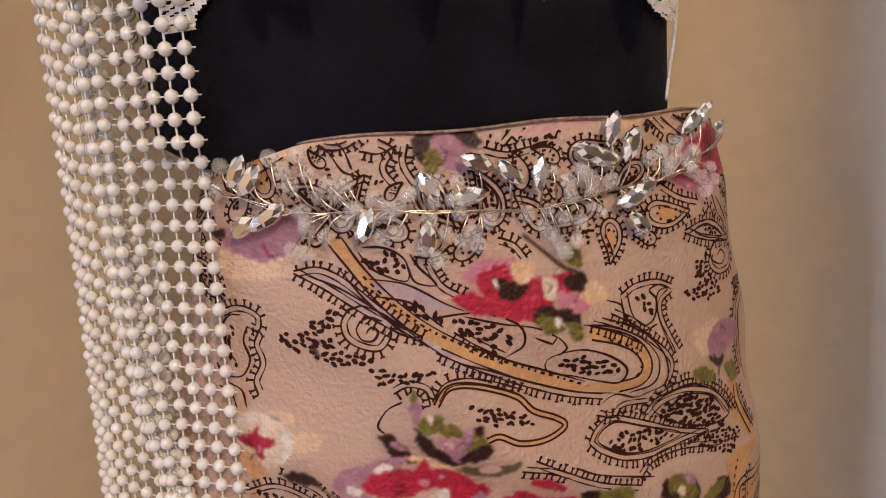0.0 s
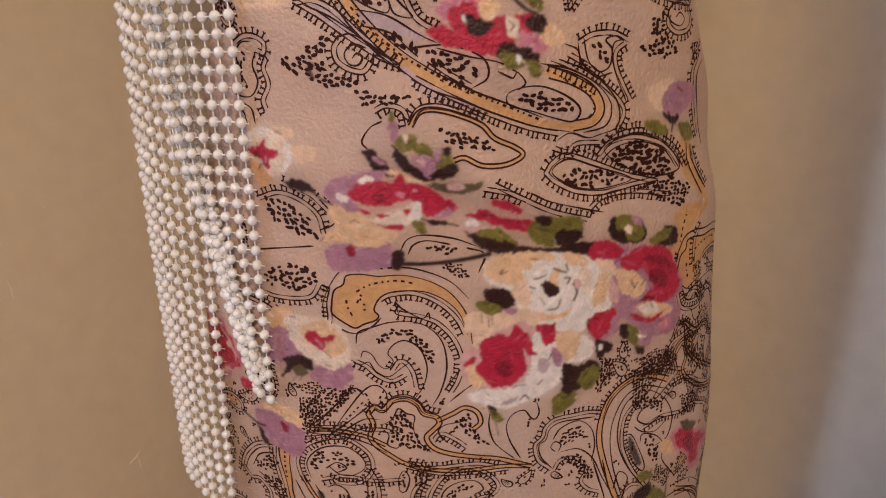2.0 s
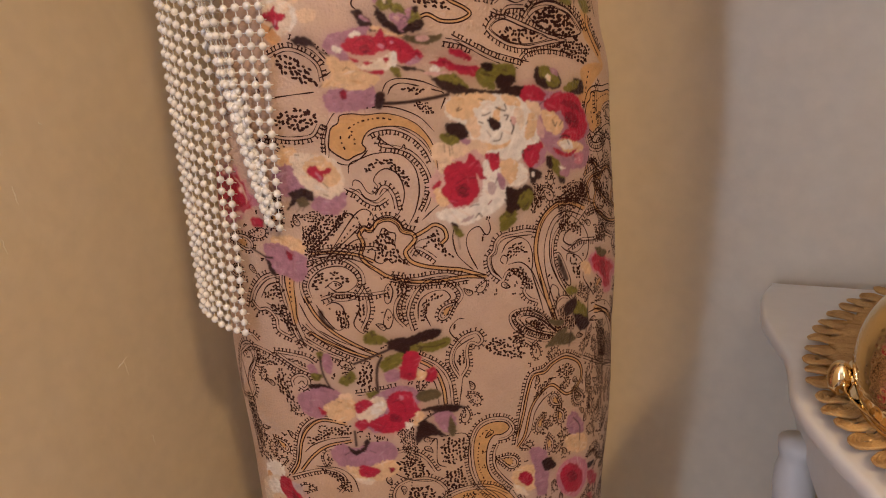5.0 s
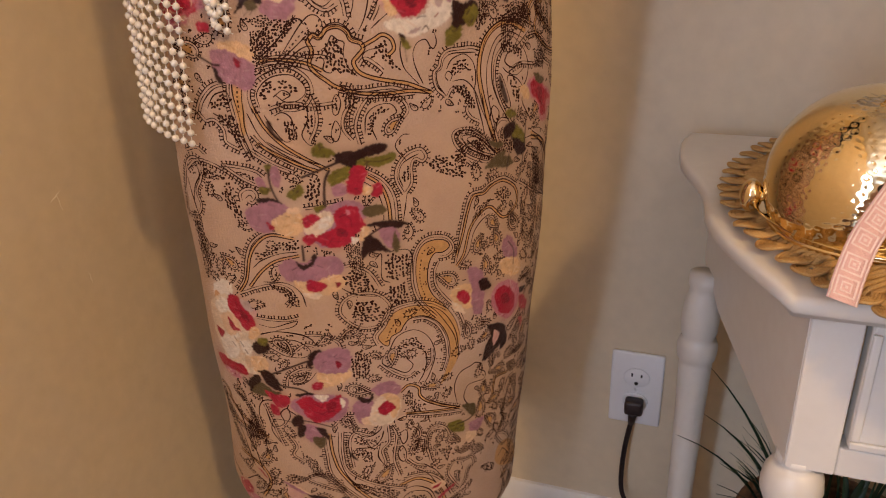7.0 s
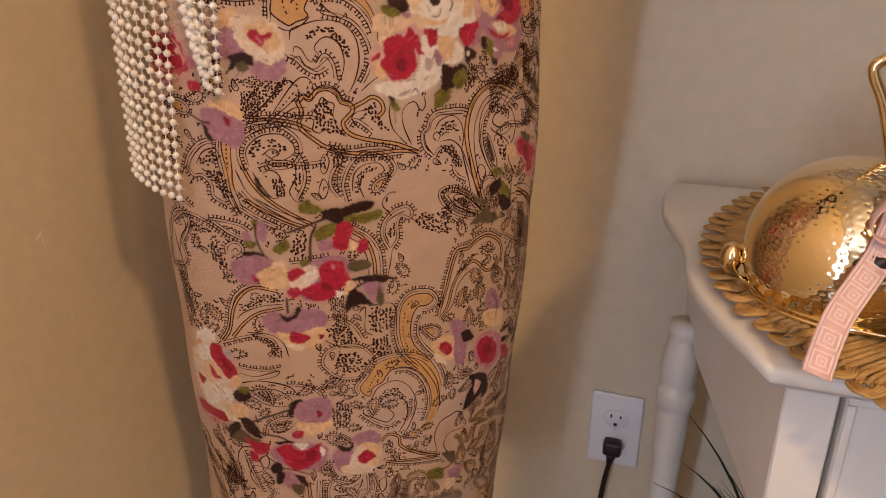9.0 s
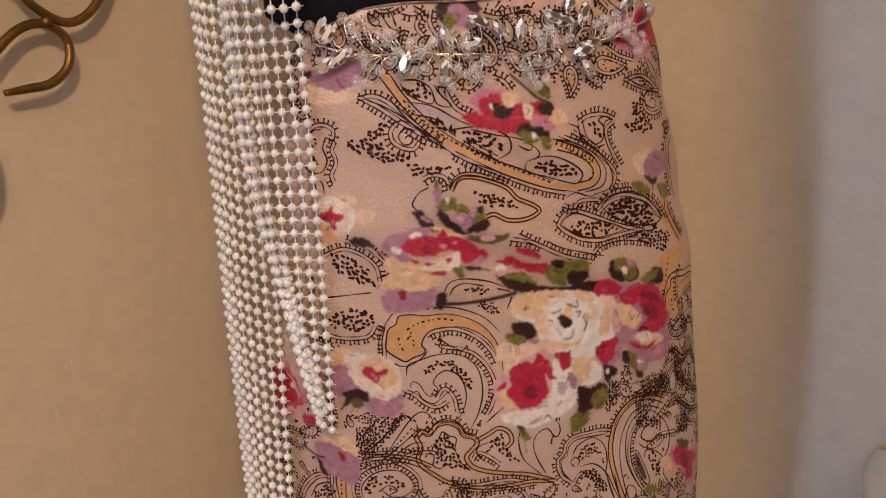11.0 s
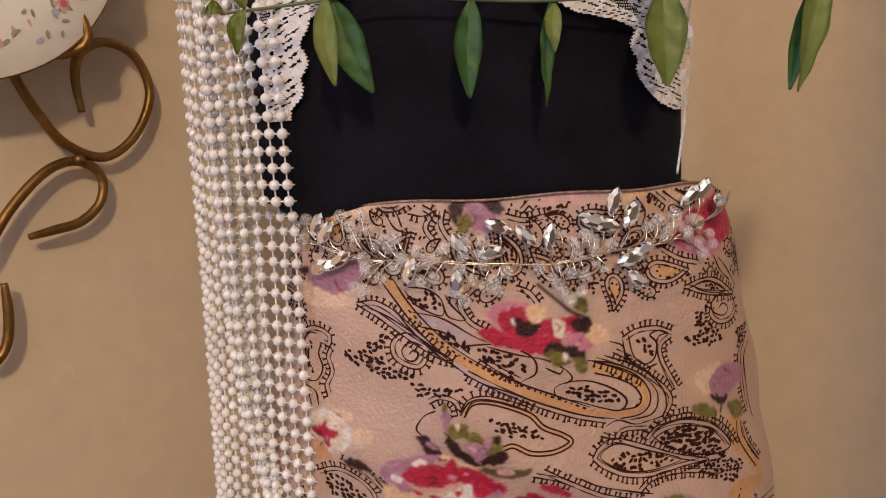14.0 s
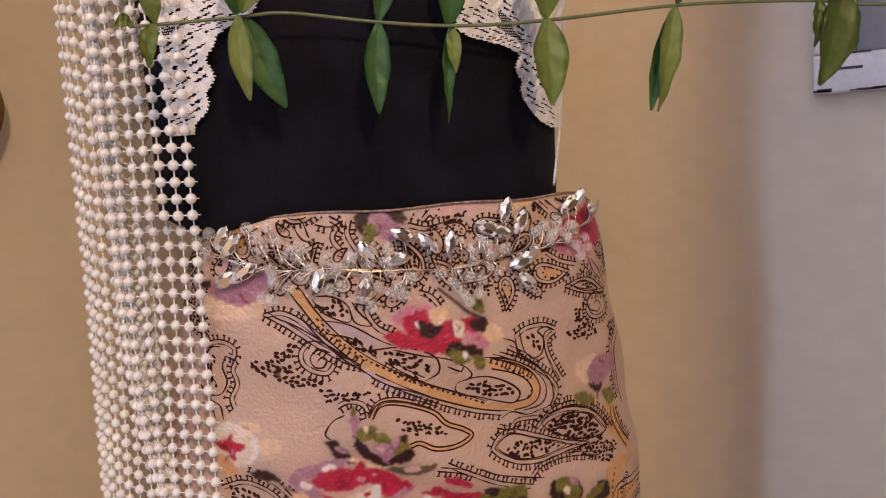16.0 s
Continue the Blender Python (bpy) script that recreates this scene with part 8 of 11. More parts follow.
def motif_mid3(at):
    at.fringe(((87.4, 878.8), (100.5, 877.4), (118.3, 870.4)), -1)
    at.fringe(((105.3, 902.4), (114.9, 904.4), (123.7, 897.6), (122.1, 886.7), (132.9, 873.6), (162.3, 856.2)), 1)
    at.line(((110.6, 897.4), (118.1, 899.1), (120.4, 887.2), (129.8, 872.6)))
    at.band(((108.4, 894.2), (112.5, 902.4), (122.4, 897.9), (121.7, 884.9), (137.2, 868.2)), 2.0, ORANGE)
    at.speckle(((104.0, 891.6), (114.5, 881.2), (110.4, 872.7), (100.2, 881.3)), 1.6)
    at.fringe(((116.2, 917.8), (120.9, 923.1), (130.2, 919.7), (134.8, 909.3)), 1)
    at.line(((120.7, 914.9), (124.8, 918.6), (130.4, 912.4)))
    at.speckle(((56.0, 898.2), (64.1, 894.9), (67.4, 883.3), (60.1, 879.2), (56.9, 889.0)), 1.6)
    at.speckle(((121.9, 863.3), (138.7, 857.5), (139.3, 840.5), (126.6, 849.5)), 1.4)
    at.fringe(((119.1, 839.7), (130.3, 844.1), (148.7, 836.6)), 1)
    at.ring((120.5, 755.6), 2.8)
    at.ring((120.5, 755.6), 1.4)
    at.speckle(((121.5, 772.0), (135.1, 767.7), (147.3, 727.8), (129.7, 735.7)), 1.3)
    at.line(((109.1, 782.1), (130.0, 778.4), (151.8, 750.9), (164.9, 715.8), (135.2, 724.8)))
    at.fringe(((107.6, 744.5), (134.6, 727.7), (170.8, 708.6)), 1)
    at.band(((119.9, 784.4), (147.7, 767.3), (165.8, 741.9), (161.5, 726.3)), 3.0, ORANGE)
    at.speckle(((101.3, 812.0), (115.3, 800.1), (108.1, 791.7), (97.3, 802.4)), 1.5)
    at.speckle(((-102.7, 885.2), (-93.0, 887.0), (-90.7, 876.9), (-98.9, 866.9), (-103.4, 871.5)), 1.5)
    at.speckle(((-83.0, 886.4), (-72.4, 894.9), (-69.5, 892.1), (-80.3, 881.1)), 1.5)
    at.line(((-102.5, 864.7), (-87.5, 877.0), (-72.7, 892.0), (-66.8, 888.5)))
    at.line(((-89.2, 861.9), (-74.6, 873.8), (-65.8, 881.2)))
    at.dashes(((-88.7, 865.8), (-77.8, 873.7), (-67.1, 884.9)))
    at.dashes(((-69.5, 892.1), (-65.2, 887.8), (-64.5, 877.6)))
    at.fringe(((-103.2, 860.8), (-82.2, 864.2), (-69.1, 862.7)), -1)
    at.line(((-133.4, 886.7), (-119.9, 896.1)))
    at.speckle(((-109.0, 858.2), (-96.0, 861.5), (-98.2, 857.5), (-107.5, 854.6)), 1.5)
    at.fringe(((-123.2, 943.8), (-112.9, 939.8), (-106.7, 935.3)), 1)


def motif_sideL(at):
    at.line(((-172.2, 779.1), (-170.5, 760.8), (-166.8, 737.2)))
    at.fringe(((-173.9, 750.3), (-173.1, 725.6), (-168.6, 700.7)), 1)
    at.line(((-189.0, 558.3), (-171.8, 546.8), (-156.1, 511.3), (-147.7, 477.8)))
    at.line(((-187.6, 545.2), (-169.7, 519.6), (-157.5, 481.2)))
    at.fringe(((-195.7, 561.0), (-186.0, 532.0), (-165.7, 499.7)), 1)
    at.fringe(((-160.1, 565.5), (-147.8, 542.5), (-138.1, 503.0)), -1)
    at.speckle(((-158.2, 538.9), (-148.0, 541.1), (-146.5, 522.0), (-155.5, 515.2)), 1.6)
    at.fringe(((-183.7, 481.8), (-163.1, 471.0), (-143.8, 456.5)), 1)
    at.line(((-175.0, 452.7), (-156.1, 466.7), (-145.4, 454.3), (-160.1, 440.0)))
    at.band(((-175.4, 494.5), (-150.0, 484.4), (-141.5, 464.9), (-152.6, 441.2)), 3.0, ORANGE)
    at.fringe(((-207.9, 518.9), (-212.6, 468.5), (-186.5, 449.0)), 1)


def motif_qa(at):
    at.fringe(((-169.5, 792.3), (-158.9, 797.0), (-152.7, 789.1), (-156.8, 777.7), (-163.3, 767.6), (-161.8, 756.3), (-168.7, 746.9), (-183.7, 746.3), (-181.4, 758.9), (-178.3, 773.6), (-169.5, 792.3)), 1)
    at.line(((-166.2, 787.2), (-159.6, 789.6), (-158.1, 781.9), (-165.3, 771.8), (-170.9, 756.8)))
    at.speckle(((-178.8, 740.5), (-166.0, 744.6), (-167.0, 728.8), (-158.5, 713.1), (-176.1, 684.6), (-178.8, 715.5)), 1.8)


def motif_qb(at):
    at.line(((41.9, 533.4), (38.0, 555.3), (43.6, 569.6), (56.2, 572.5), (60.7, 573.9), (67.8, 569.5), (66.8, 563.3), (74.4, 556.4), (73.6, 548.6), (60.7, 550.5), (52.7, 549.3), (49.4, 537.0), (56.8, 523.2)))
    at.band(((-15.2, 568.1), (-7.3, 573.7), (1.8, 567.9), (3.4, 557.7), (14.6, 546.0), (42.0, 528.5)), 2.4, ORANGE)
    at.fringe(((8.9, 554.6), (23.4, 540.8), (45.3, 528.5)), 1)
    at.speckle(((-14.2, 562.7), (-5.7, 568.2), (-2.0, 552.7), (11.9, 538.2), (-4.8, 541.6)), 1.8)
    at.fringe(((-10.2, 540.6), (12.0, 531.3), (48.8, 521.3)), -1)
    at.band(((-10.2, 541.8), (14.8, 535.1), (45.3, 527.1)), 2, ORANGE)
    at.dashes(((23.1, 554.3), (29.3, 541.9)))


def motif_qc(at):
    at.speckle(((-9.2, 799.3), (-2.6, 803.6), (-1.2, 806.0), (-7.1, 796.9)), 2.2)
    at.speckle(((110.8, 723.3), (119.7, 720.6), (122.8, 700.2), (112.8, 706.4)), 1.6)
    at.speckle(((123.2, 740.8), (139.0, 741.4), (143.3, 695.7), (134.7, 693.1)), 1.5)


def motif_qd(at):
    at.fringe(((-183.3, 523.8), (-166.5, 496.4), (-153.2, 487.7), (-141.2, 488.4)), -1)
    at.fringe(((-155.4, 558.1), (-146.5, 533.6), (-139.9, 514.3)), 1)
    at.speckle(((-160.6, 528.3), (-148.7, 539.8), (-146.4, 512.3), (-158.8, 496.4)), 1.7)
    at.fringe(((-158.2, 522.2), (-151.4, 542.4), (-142.2, 541.8), (-144.8, 523.6), (-158.2, 522.2)), 1)
    at.line(((-166.9, 553.5), (-162.1, 520.5), (-149.0, 493.1)))
    at.fringe(((-136.4, 563.5), (-126.4, 531.6), (-120.9, 515.1)), 1)
    at.line(((-136.2, 556.8), (-131.2, 537.6), (-119.8, 543.0), (-122.3, 554.0), (-115.4, 560.2), (-113.8, 550.4), (-120.0, 539.6)))
    at.fringe(((-118.4, 529.5), (-111.6, 516.3), (-115.2, 505.2), (-105.2, 495.5)), -1)
    at.speckle(((-110.3, 530.4), (-104.4, 506.3), (-94.3, 499.7), (-85.2, 474.3), (-95.7, 477.8), (-105.0, 499.1)), 1.6)
    at.fringe(((-103.9, 477.3), (-92.8, 481.6), (-77.7, 466.5), (-65.0, 446.8)), -1)
    at.fringe(((-104.1, 473.6), (-85.0, 479.4), (-70.0, 458.6), (-85.8, 463.1), (-104.1, 473.6)), 1)
    at.fringe(((-85.7, 531.1), (-84.6, 506.7), (-80.9, 477.8), (-59.6, 449.9), (-32.6, 425.2), (2.4, 405.3)), -1)
    at.band(((-79.6, 530.9), (-77.5, 503.0), (-69.3, 477.1), (-43.5, 443.2), (2.4, 409.3)), 2.6, ORANGE)
    at.fringe(((-66.9, 533.2), (-68.1, 505.8), (-63.9, 483.8), (-43.2, 465.8), (-10.1, 449.1)), 1)
    at.line(((-71.9, 533.7), (-72.4, 502.6), (-64.2, 472.9), (-38.0, 445.8), (2.1, 417.4)))
    at.speckle(((-64.4, 469.1), (-48.6, 463.1), (-29.7, 455.1), (-15.8, 447.2), (-21.4, 437.4), (-43.4, 449.2), (-59.4, 457.4)), 2.0)
    at.patch(((-62.9, 508.6), (-55.7, 495.6), (-62.2, 501.5)), INK)
    at.fringe(((-61.1, 487.1), (-63.5, 519.1), (-56.9, 531.9), (-41.8, 526.0), (-36.5, 535.0)), 1)
    at.line(((-59.4, 532.4), (-47.0, 523.5), (-35.6, 528.1), (-33.9, 534.5), (-38.8, 542.3)))
    at.line(((-56.6, 511.4), (-42.2, 510.1), (-34.3, 517.4), (-31.5, 527.2)))
    at.fringe(((-26.1, 532.7), (-25.4, 511.8), (-31.9, 503.0), (-29.4, 488.1), (-32.2, 481.6)), 1)
    at.line(((-34.3, 514.1), (-37.3, 497.2), (-29.5, 480.9)))
    at.fringe(((-23.5, 532.0), (-18.4, 516.9), (-21.3, 489.5), (-15.8, 466.0)), 1)
    at.speckle(((-53.8, 503.8), (-42.3, 505.3), (-42.7, 491.2), (-50.5, 492.7)), 1.9)
    at.line(((-18.5, 495.9), (-14.7, 503.2), (-10.3, 493.4), (-12.0, 483.2), (-16.9, 486.8), (-18.5, 495.9)))
    at.line(((-15.7, 519.7), (-10.3, 521.5), (-9.2, 510.8), (-13.0, 504.9), (-16.3, 512.9), (-15.7, 519.7)))
    at.speckle(((-59.2, 539.0), (-46.7, 533.7), (-36.7, 524.9), (-46.8, 530.3)), 2.0)
    at.fringe(((-76.6, 540.8), (-66.0, 551.8), (-56.1, 551.9)), 1)
    at.fringe(((-100.5, 443.5), (-92.7, 454.0), (-83.8, 448.0), (-87.1, 436.4), (-95.6, 432.2), (-100.5, 443.5)), 1)
    at.dashes(((-101.3, 427.9), (-87.5, 426.2), (-54.6, 429.9)))
    at.fringe(((-91.0, 408.6), (-82.3, 418.4), (-65.7, 423.6), (-43.8, 416.2), (-21.2, 406.0)), 1)
    at.speckle(((-66.0, 411.7), (-49.4, 413.3), (-35.5, 402.3), (-38.3, 394.8), (-60.7, 399.1)), 2.2)
    at.fringe(((6.8, 487.5), (9.4, 508.0), (18.0, 517.4), (30.1, 510.5), (35.5, 498.8)), 1)
    at.fringe(((16.0, 472.9), (11.3, 496.6), (15.1, 509.4), (24.1, 509.4)), -1)
    at.speckle(((3.8, 495.8), (12.3, 503.4), (12.7, 485.2), (6.8, 483.8)), 1.8)
    at.fringe(((-10.2, 464.1), (10.2, 460.3), (26.1, 445.8), (40.6, 418.9)), 1)
    at.band(((-15.8, 454.8), (1.4, 456.2), (19.9, 440.9), (30.6, 416.1), (31.3, 399.7)), 3, ORANGE)
    at.line(((-15.8, 447.2), (-1.4, 447.4), (13.8, 435.9), (22.1, 416.4)))
    at.fringe(((32.3, 450.5), (38.4, 462.7), (52.2, 459.5), (60.8, 458.6), (64.0, 446.7), (56.6, 445.5), (54.0, 431.2), (47.2, 423.2), (38.3, 435.9), (32.3, 450.5)), 1)
    at.speckle(((38.9, 449.5), (45.8, 449.0), (48.3, 430.5), (41.7, 435.7)), 1.8)
    at.speckle(((21.7, 485.2), (37.6, 480.3), (31.7, 466.0)), 2.0)
    at.speckle(((72.8, 435.9), (85.6, 434.0), (101.8, 420.5), (95.9, 412.4), (82.6, 421.5)), 2.2)
    at.speckle(((-12.8, 430.8), (-7.1, 436.6), (7.8, 433.1), (14.3, 420.1), (11.6, 409.3), (-0.8, 414.7), (-9.8, 422.0)), 2.3)
    at.line(((-15.7, 431.8), (-7.1, 441.9), (10.8, 434.8), (17.6, 416.2), (11.7, 405.3), (-6.8, 415.4), (-15.7, 431.8)))
    at.speckle(((25.4, 382.3), (39.1, 383.1), (51.3, 363.1), (44.3, 357.3)), 2.4)
    at.fringe(((19.3, 372.9), (25.3, 386.5), (42.4, 387.0), (59.4, 357.8)), 1)
    at.line(((30.4, 420.3), (13.4, 455.2), (-1.7, 470.1)))
    at.line(((37.1, 419.2), (22.6, 455.0), (7.0, 472.7)))
    at.fringe(((-10.3, 484.7), (-1.7, 474.5), (10.0, 467.9)), -1)
    at.band(((86.7, 522.3), (91.4, 541.0), (110.2, 537.8)), 2, ORANGE)
    at.fringe(((80.7, 525.5), (87.3, 541.8), (104.8, 540.9)), 1)
    at.line(((104.0, 512.4), (111.4, 530.0), (122.6, 530.6)))
    at.fringe(((103.2, 482.9), (109.4, 509.2), (117.4, 526.4)), -1)
    at.speckle(((94.8, 510.5), (110.1, 505.1), (110.2, 470.6)), 1.6)
    at.speckle(((111.4, 530.0), (126.7, 528.0), (132.4, 486.6)), 1.5)
    at.fringe(((95.8, 464.5), (112.5, 457.3), (129.8, 436.7), (113.0, 440.9), (95.8, 464.5)), 1)
    at.patch(((109.0, 443.7), (143.2, 422.1), (165.2, 377.7), (123.7, 399.7), (101.1, 425.0)), ORANGE)
    at.line(((106.5, 425.3), (117.5, 429.5), (139.0, 404.4)))
    at.line(((116.7, 401.0), (132.8, 361.9), (125.7, 336.9)))
    at.line(((129.2, 395.3), (154.7, 351.6), (143.4, 325.5)))
    at.patch(((122.1, 340.1), (135.9, 336.9), (160.3, 305.2), (137.6, 317.2)), INK)


bg = Brush()
for motif in (motif_arch, motif_rosette, motif_swirl, motif_heart, motif_fan, motif_palm, motif_top, motif_mid3, motif_sideL, motif_qa, motif_qb, motif_qc, motif_qd):
    motif(bg)
# the same figures come again along the repeat of the print
for motif, da, dz in ((motif_rosette, 186, 8), (motif_arch, 184, -4), (motif_qb, 182, 2), (motif_qb, -182, -4), (motif_qc, -182, -4)):
    motif(Brush(da, dz))
bg.rosehead(-160.2, 908.1, 24.0, 16.8, RED, PINK)
bg.petal(((-168.6, 684.3), (-151.8, 691.0), (-149.1, 675.4), (-156.7, 651.3), (-167.8, 659.5)), WHITE)
bg.petal(((-169.3, 675.9), (-162.8, 675.0), (-163.4, 655.2), (-169.4, 659.0)), PEACH)
bg.petal(((-170.3, 635.4), (-154.7, 646.0), (-145.0, 636.6), (-154.3, 616.4), (-167.9, 615.0)), WHITE)
bg.petal(((-178.8, 643.9), (-168.0, 636.2), (-174.9, 627.6)), RED)
bg.petal(((-181.6, 606.0), (-166.4, 606.2), (-162.4, 591.8), (-174.2, 590.3)), RED)
bg.petal(((-177.2, 595.3), (-162.0, 593.9), (-156.6, 587.4), (-169.7, 585.7)), PINK)
bg.petal(((-196.1, 438.6), (-175.5, 449.1), (-168.5, 437.4), (-185.4, 426.4)), RED)
bg.petal(((-193.4, 420.5), (-164.6, 435.6), (-158.4, 422.8), (-182.5, 412.1)), PINK)
bg.petal(((-124.9, 459.0), (-113.7, 455.0), (-111.7, 442.2), (-123.3, 443.8)), PINKISH)
bg.petal(((-114.6, 441.8), (-97.8, 441.4), (-92.8, 432.3), (-103.9, 431.5), (-112.1, 436.7)), DARK)
bg.petal(((-112.6, 430.3), (-104.4, 423.6), (-96.4, 414.8), (-107.3, 423.2)), OLIVE)
bg.petal(((118.9, 624.2), (132.0, 614.9), (129.5, 603.0), (121.3, 610.3)), RED)
bg.petal(((121.4, 597.2), (130.6, 592.5), (130.3, 582.5)), RED)
bg.petal(((110.9, 634.1), (128.8, 630.5), (121.7, 626.1)), DARK)
bg.petal(((38.1, 400.1), (56.6, 393.3), (53.6, 382.7)), PEACH)
bg.petal(((38.0, 402.6), (48.8, 399.7), (56.8, 391.5), (45.7, 391.6)), RED)
bg.petal(((49.7, 385.1), (65.4, 381.0), (58.0, 375.7)), WHITE)
bg.petal(((46.3, 383.0), (67.1, 362.9), (78.1, 340.3), (63.7, 354.9)), DARK)
bg.petal(((78.5, 335.6), (110.2, 332.3), (132.6, 321.7), (136.8, 306.1), (100.9, 317.7)), PINK)
bg.petal(((88.4, 332.4), (111.2, 327.0), (130.1, 318.6), (132.6, 308.0), (107.2, 314.1)), RED)

motif_low(bg)
motif_high(bg)
high_roses(bg)
roses(bg)
low_roses(bg)

# ---- FILL: smaller figures of the same kind crowd the ground between the large ones
def busy_map():
    g = np.clip(COVER[::2, ::2] * 1.0, 0, 1)
    n, m = g.shape
    for group in (INK_QUADS, INK_DOTS):
        for q in group:
            q = q.reshape(-1, 2)
            i, j = ((q[:, 1] - Z0) / (2 * PXM)).astype(int), ((q[:, 0] - A0) / (2 * PXM)).astype(int)
            ok = (i >= 0) & (i < n) & (j >= 0) & (j < m)
            g[i[ok], j[ok]] = 1
    return g


def paisley(at, a, z, r, turn, bend, kind):
    t = np.linspace(0, 2 * np.pi, 15)
    x, y = np.cos(t), 0.62 * np.sin(t) * np.abs(np.sin(t / 2)) ** 0.9
    y = y + bend * np.clip(x + 0.2, 0, 2) ** 2 * 0.45
    x = x * r * 0.92 - bend * y * 0
    y = y * r * 0.92
    c, s = math.cos(turn), math.sin(turn)
    ring = np.stack([a + x * c - y * s, z + x * s + y * c], 1)
    mid = ring.mean(0)
    if r > 8:
        at.fringe(ring, 1, 1.0, 2.5, 1.7, 1.9)
        core = mid + (ring - mid) * 0.52
        if kind < 0.55:
            at.speckle(core[:-1], 2.1)
            at.line(mid + (ring - mid) * 0.58, 0.8)
        elif kind < 0.62:
            at.line(core, 0.85)
            at.line(mid + (ring - mid) * 0.28, 0.85)
        else:
            at.patch(core[:-1], ORANGE)
            at.dashes(core)
    elif r > 5.5:
        at.fringe(ring, 1, 0.95, 2.4, 1.4, 0)
        if kind < 0.5:
            at.speckle((mid + (ring - mid) * 0.55)[:-1], 1.9)
        else:
            at.dashes(mid + (ring - mid) * 0.55)
    elif r > 4:
        at.line(ring, 0.85)
        at.dashes(mid + (ring - mid) * 0.4)
    else:
        at.speckle(ring[:-1], 1.8)


frng = random.Random(33)
PLAIN = ((-164, -118, 786, 816), (1, 37, 777, 816), (10, 45, 709, 775), (-119, -67, 654, 684), (35, 61, 520, 588), (-128, -93, 484, 527), (62, 116, 363, 452), (-162, -132, 725, 763), (0, 12, 595, 636))          # ground left bare
fill = Brush()
for r, tries in ((12.0, 500), (9.4, 1200), (7.4, 1800), (5.8, 2600), (4.4, 3000), (3.2, 3500)):
    busy = busy_map()
    for _ in range(tries):
        a, z = frng.uniform(-165, 165), frng.choice((frng.uniform(350, 800), frng.uniform(350, 900), frng.uniform(1080, 1128)))
        bare = frng.random() < (0.12 if 800 < z < 865 else 0.25 if z < 1080 and z > 800 else 0.0)
        i, j = int((z - Z0) / (2 * PXM)), int((a - A0) / (2 * PXM))
        k = int(r * 0.92)
        spot = busy[max(i - k, 0):i + k, max(j - k, 0):j + k]
        if any(lo - r * 0.6 < a < hi + r * 0.6 and bot - r * 0.6 < z < top + r * 0.6 for lo, hi, bot, top in PLAIN):
            continue
        if bare or spot.size == 0 or spot.mean() > 0.17:
            continue
        paisley(fill, a, z, r, frng.uniform(0, 6.28), frng.choice((-0.8, 0.8, 0.5)), frng.random())
        busy[max(i - k, 0):i + k, max(j - k, 0):j + k] = 1



# ---- cloth mesh coloured from the sheet
# the dye bleeds a little into the weave, and a faint stain spreads round the flowers
def bleed(img, r):
    for axis in (0, 1):
        img = sum(np.roll(img, k, axis) for k in range(-r, r + 1)) / (2 * r + 1)
    return img


STAIN = bleed(bleed(COVER, 8), 8)[..., None]
TINT = bleed(bleed(SHEET * COVER[..., None], 8), 8) / np.maximum(STAIN, 0.02)
STAIN = np.clip(STAIN * 0.5, 0, 0.35) * (1 - COVER[..., None])
SHEET = SHEET * (1 - STAIN) + TINT * STAIN
SHEET = 0.4 * SHEET + 0.6 * bleed(SHEET, 1)


def sample(img, a, z):
    x, y = np.clip((a - A0) / PXM - 0.5, 0, CW - 1.001), np.clip((z - Z0) / PXM - 0.5, 0, CH - 1.001)
    i, j = y.astype(int), x.astype(int)
    fy, fx = y - i, x - j
    if img.ndim == 3:
        fy, fx = fy[..., None], fx[..., None]
    return img[i, j] * (1 - fy) * (1 - fx) + img[i + 1, j] * fy * (1 - fx) + img[i, j + 1] * (1 - fy) * fx + img[i + 1, j + 1] * fy * fx


P, ARC, HZ = skirt_grid(1250, 700, 40)
# behind, the print goes on by its repeat
FA = np.where(ARC * 1000 > 205, ARC * 1000 - 370, ARC * 1000)
CLOTH = sample(SHEET, FA, HZ * 1000) * 0.92
me = grid_mesh("skirt", P, CLOTH)
me.materials.append(M_CLOTH)
skirt = thing("skirt", un(0.08, -0.4, 0.36), "long narrow blush satin skirt printed with roses and paisley", "skirt")
body = new("skirt_body", me)
adopt(body, skirt)

# table from arc length and height to the angle round the body
ZT = np.linspace(0.3, 1.14, 169)
PT = np.radians(np.linspace(-112, 112, 449))
AT = np.arange(-0.215, 0.2151, 0.001)
ta, tb, _, _ = section(ZT)
dT = np.sqrt((ta[:, None] * np.cos(PT)) ** 2 + (tb[:, None] * np.sin(PT)) ** 2)
sT = np.concatenate([np.zeros((len(ZT), 1)), np.cumsum((dT[:, 1:] + dT[:, :-1]) / 2 * np.diff(PT), axis=1)], axis=1)
sT -= sT[:, 224:225]
PHI = np.array([np.interp(AT, row, PT) for row in sT])


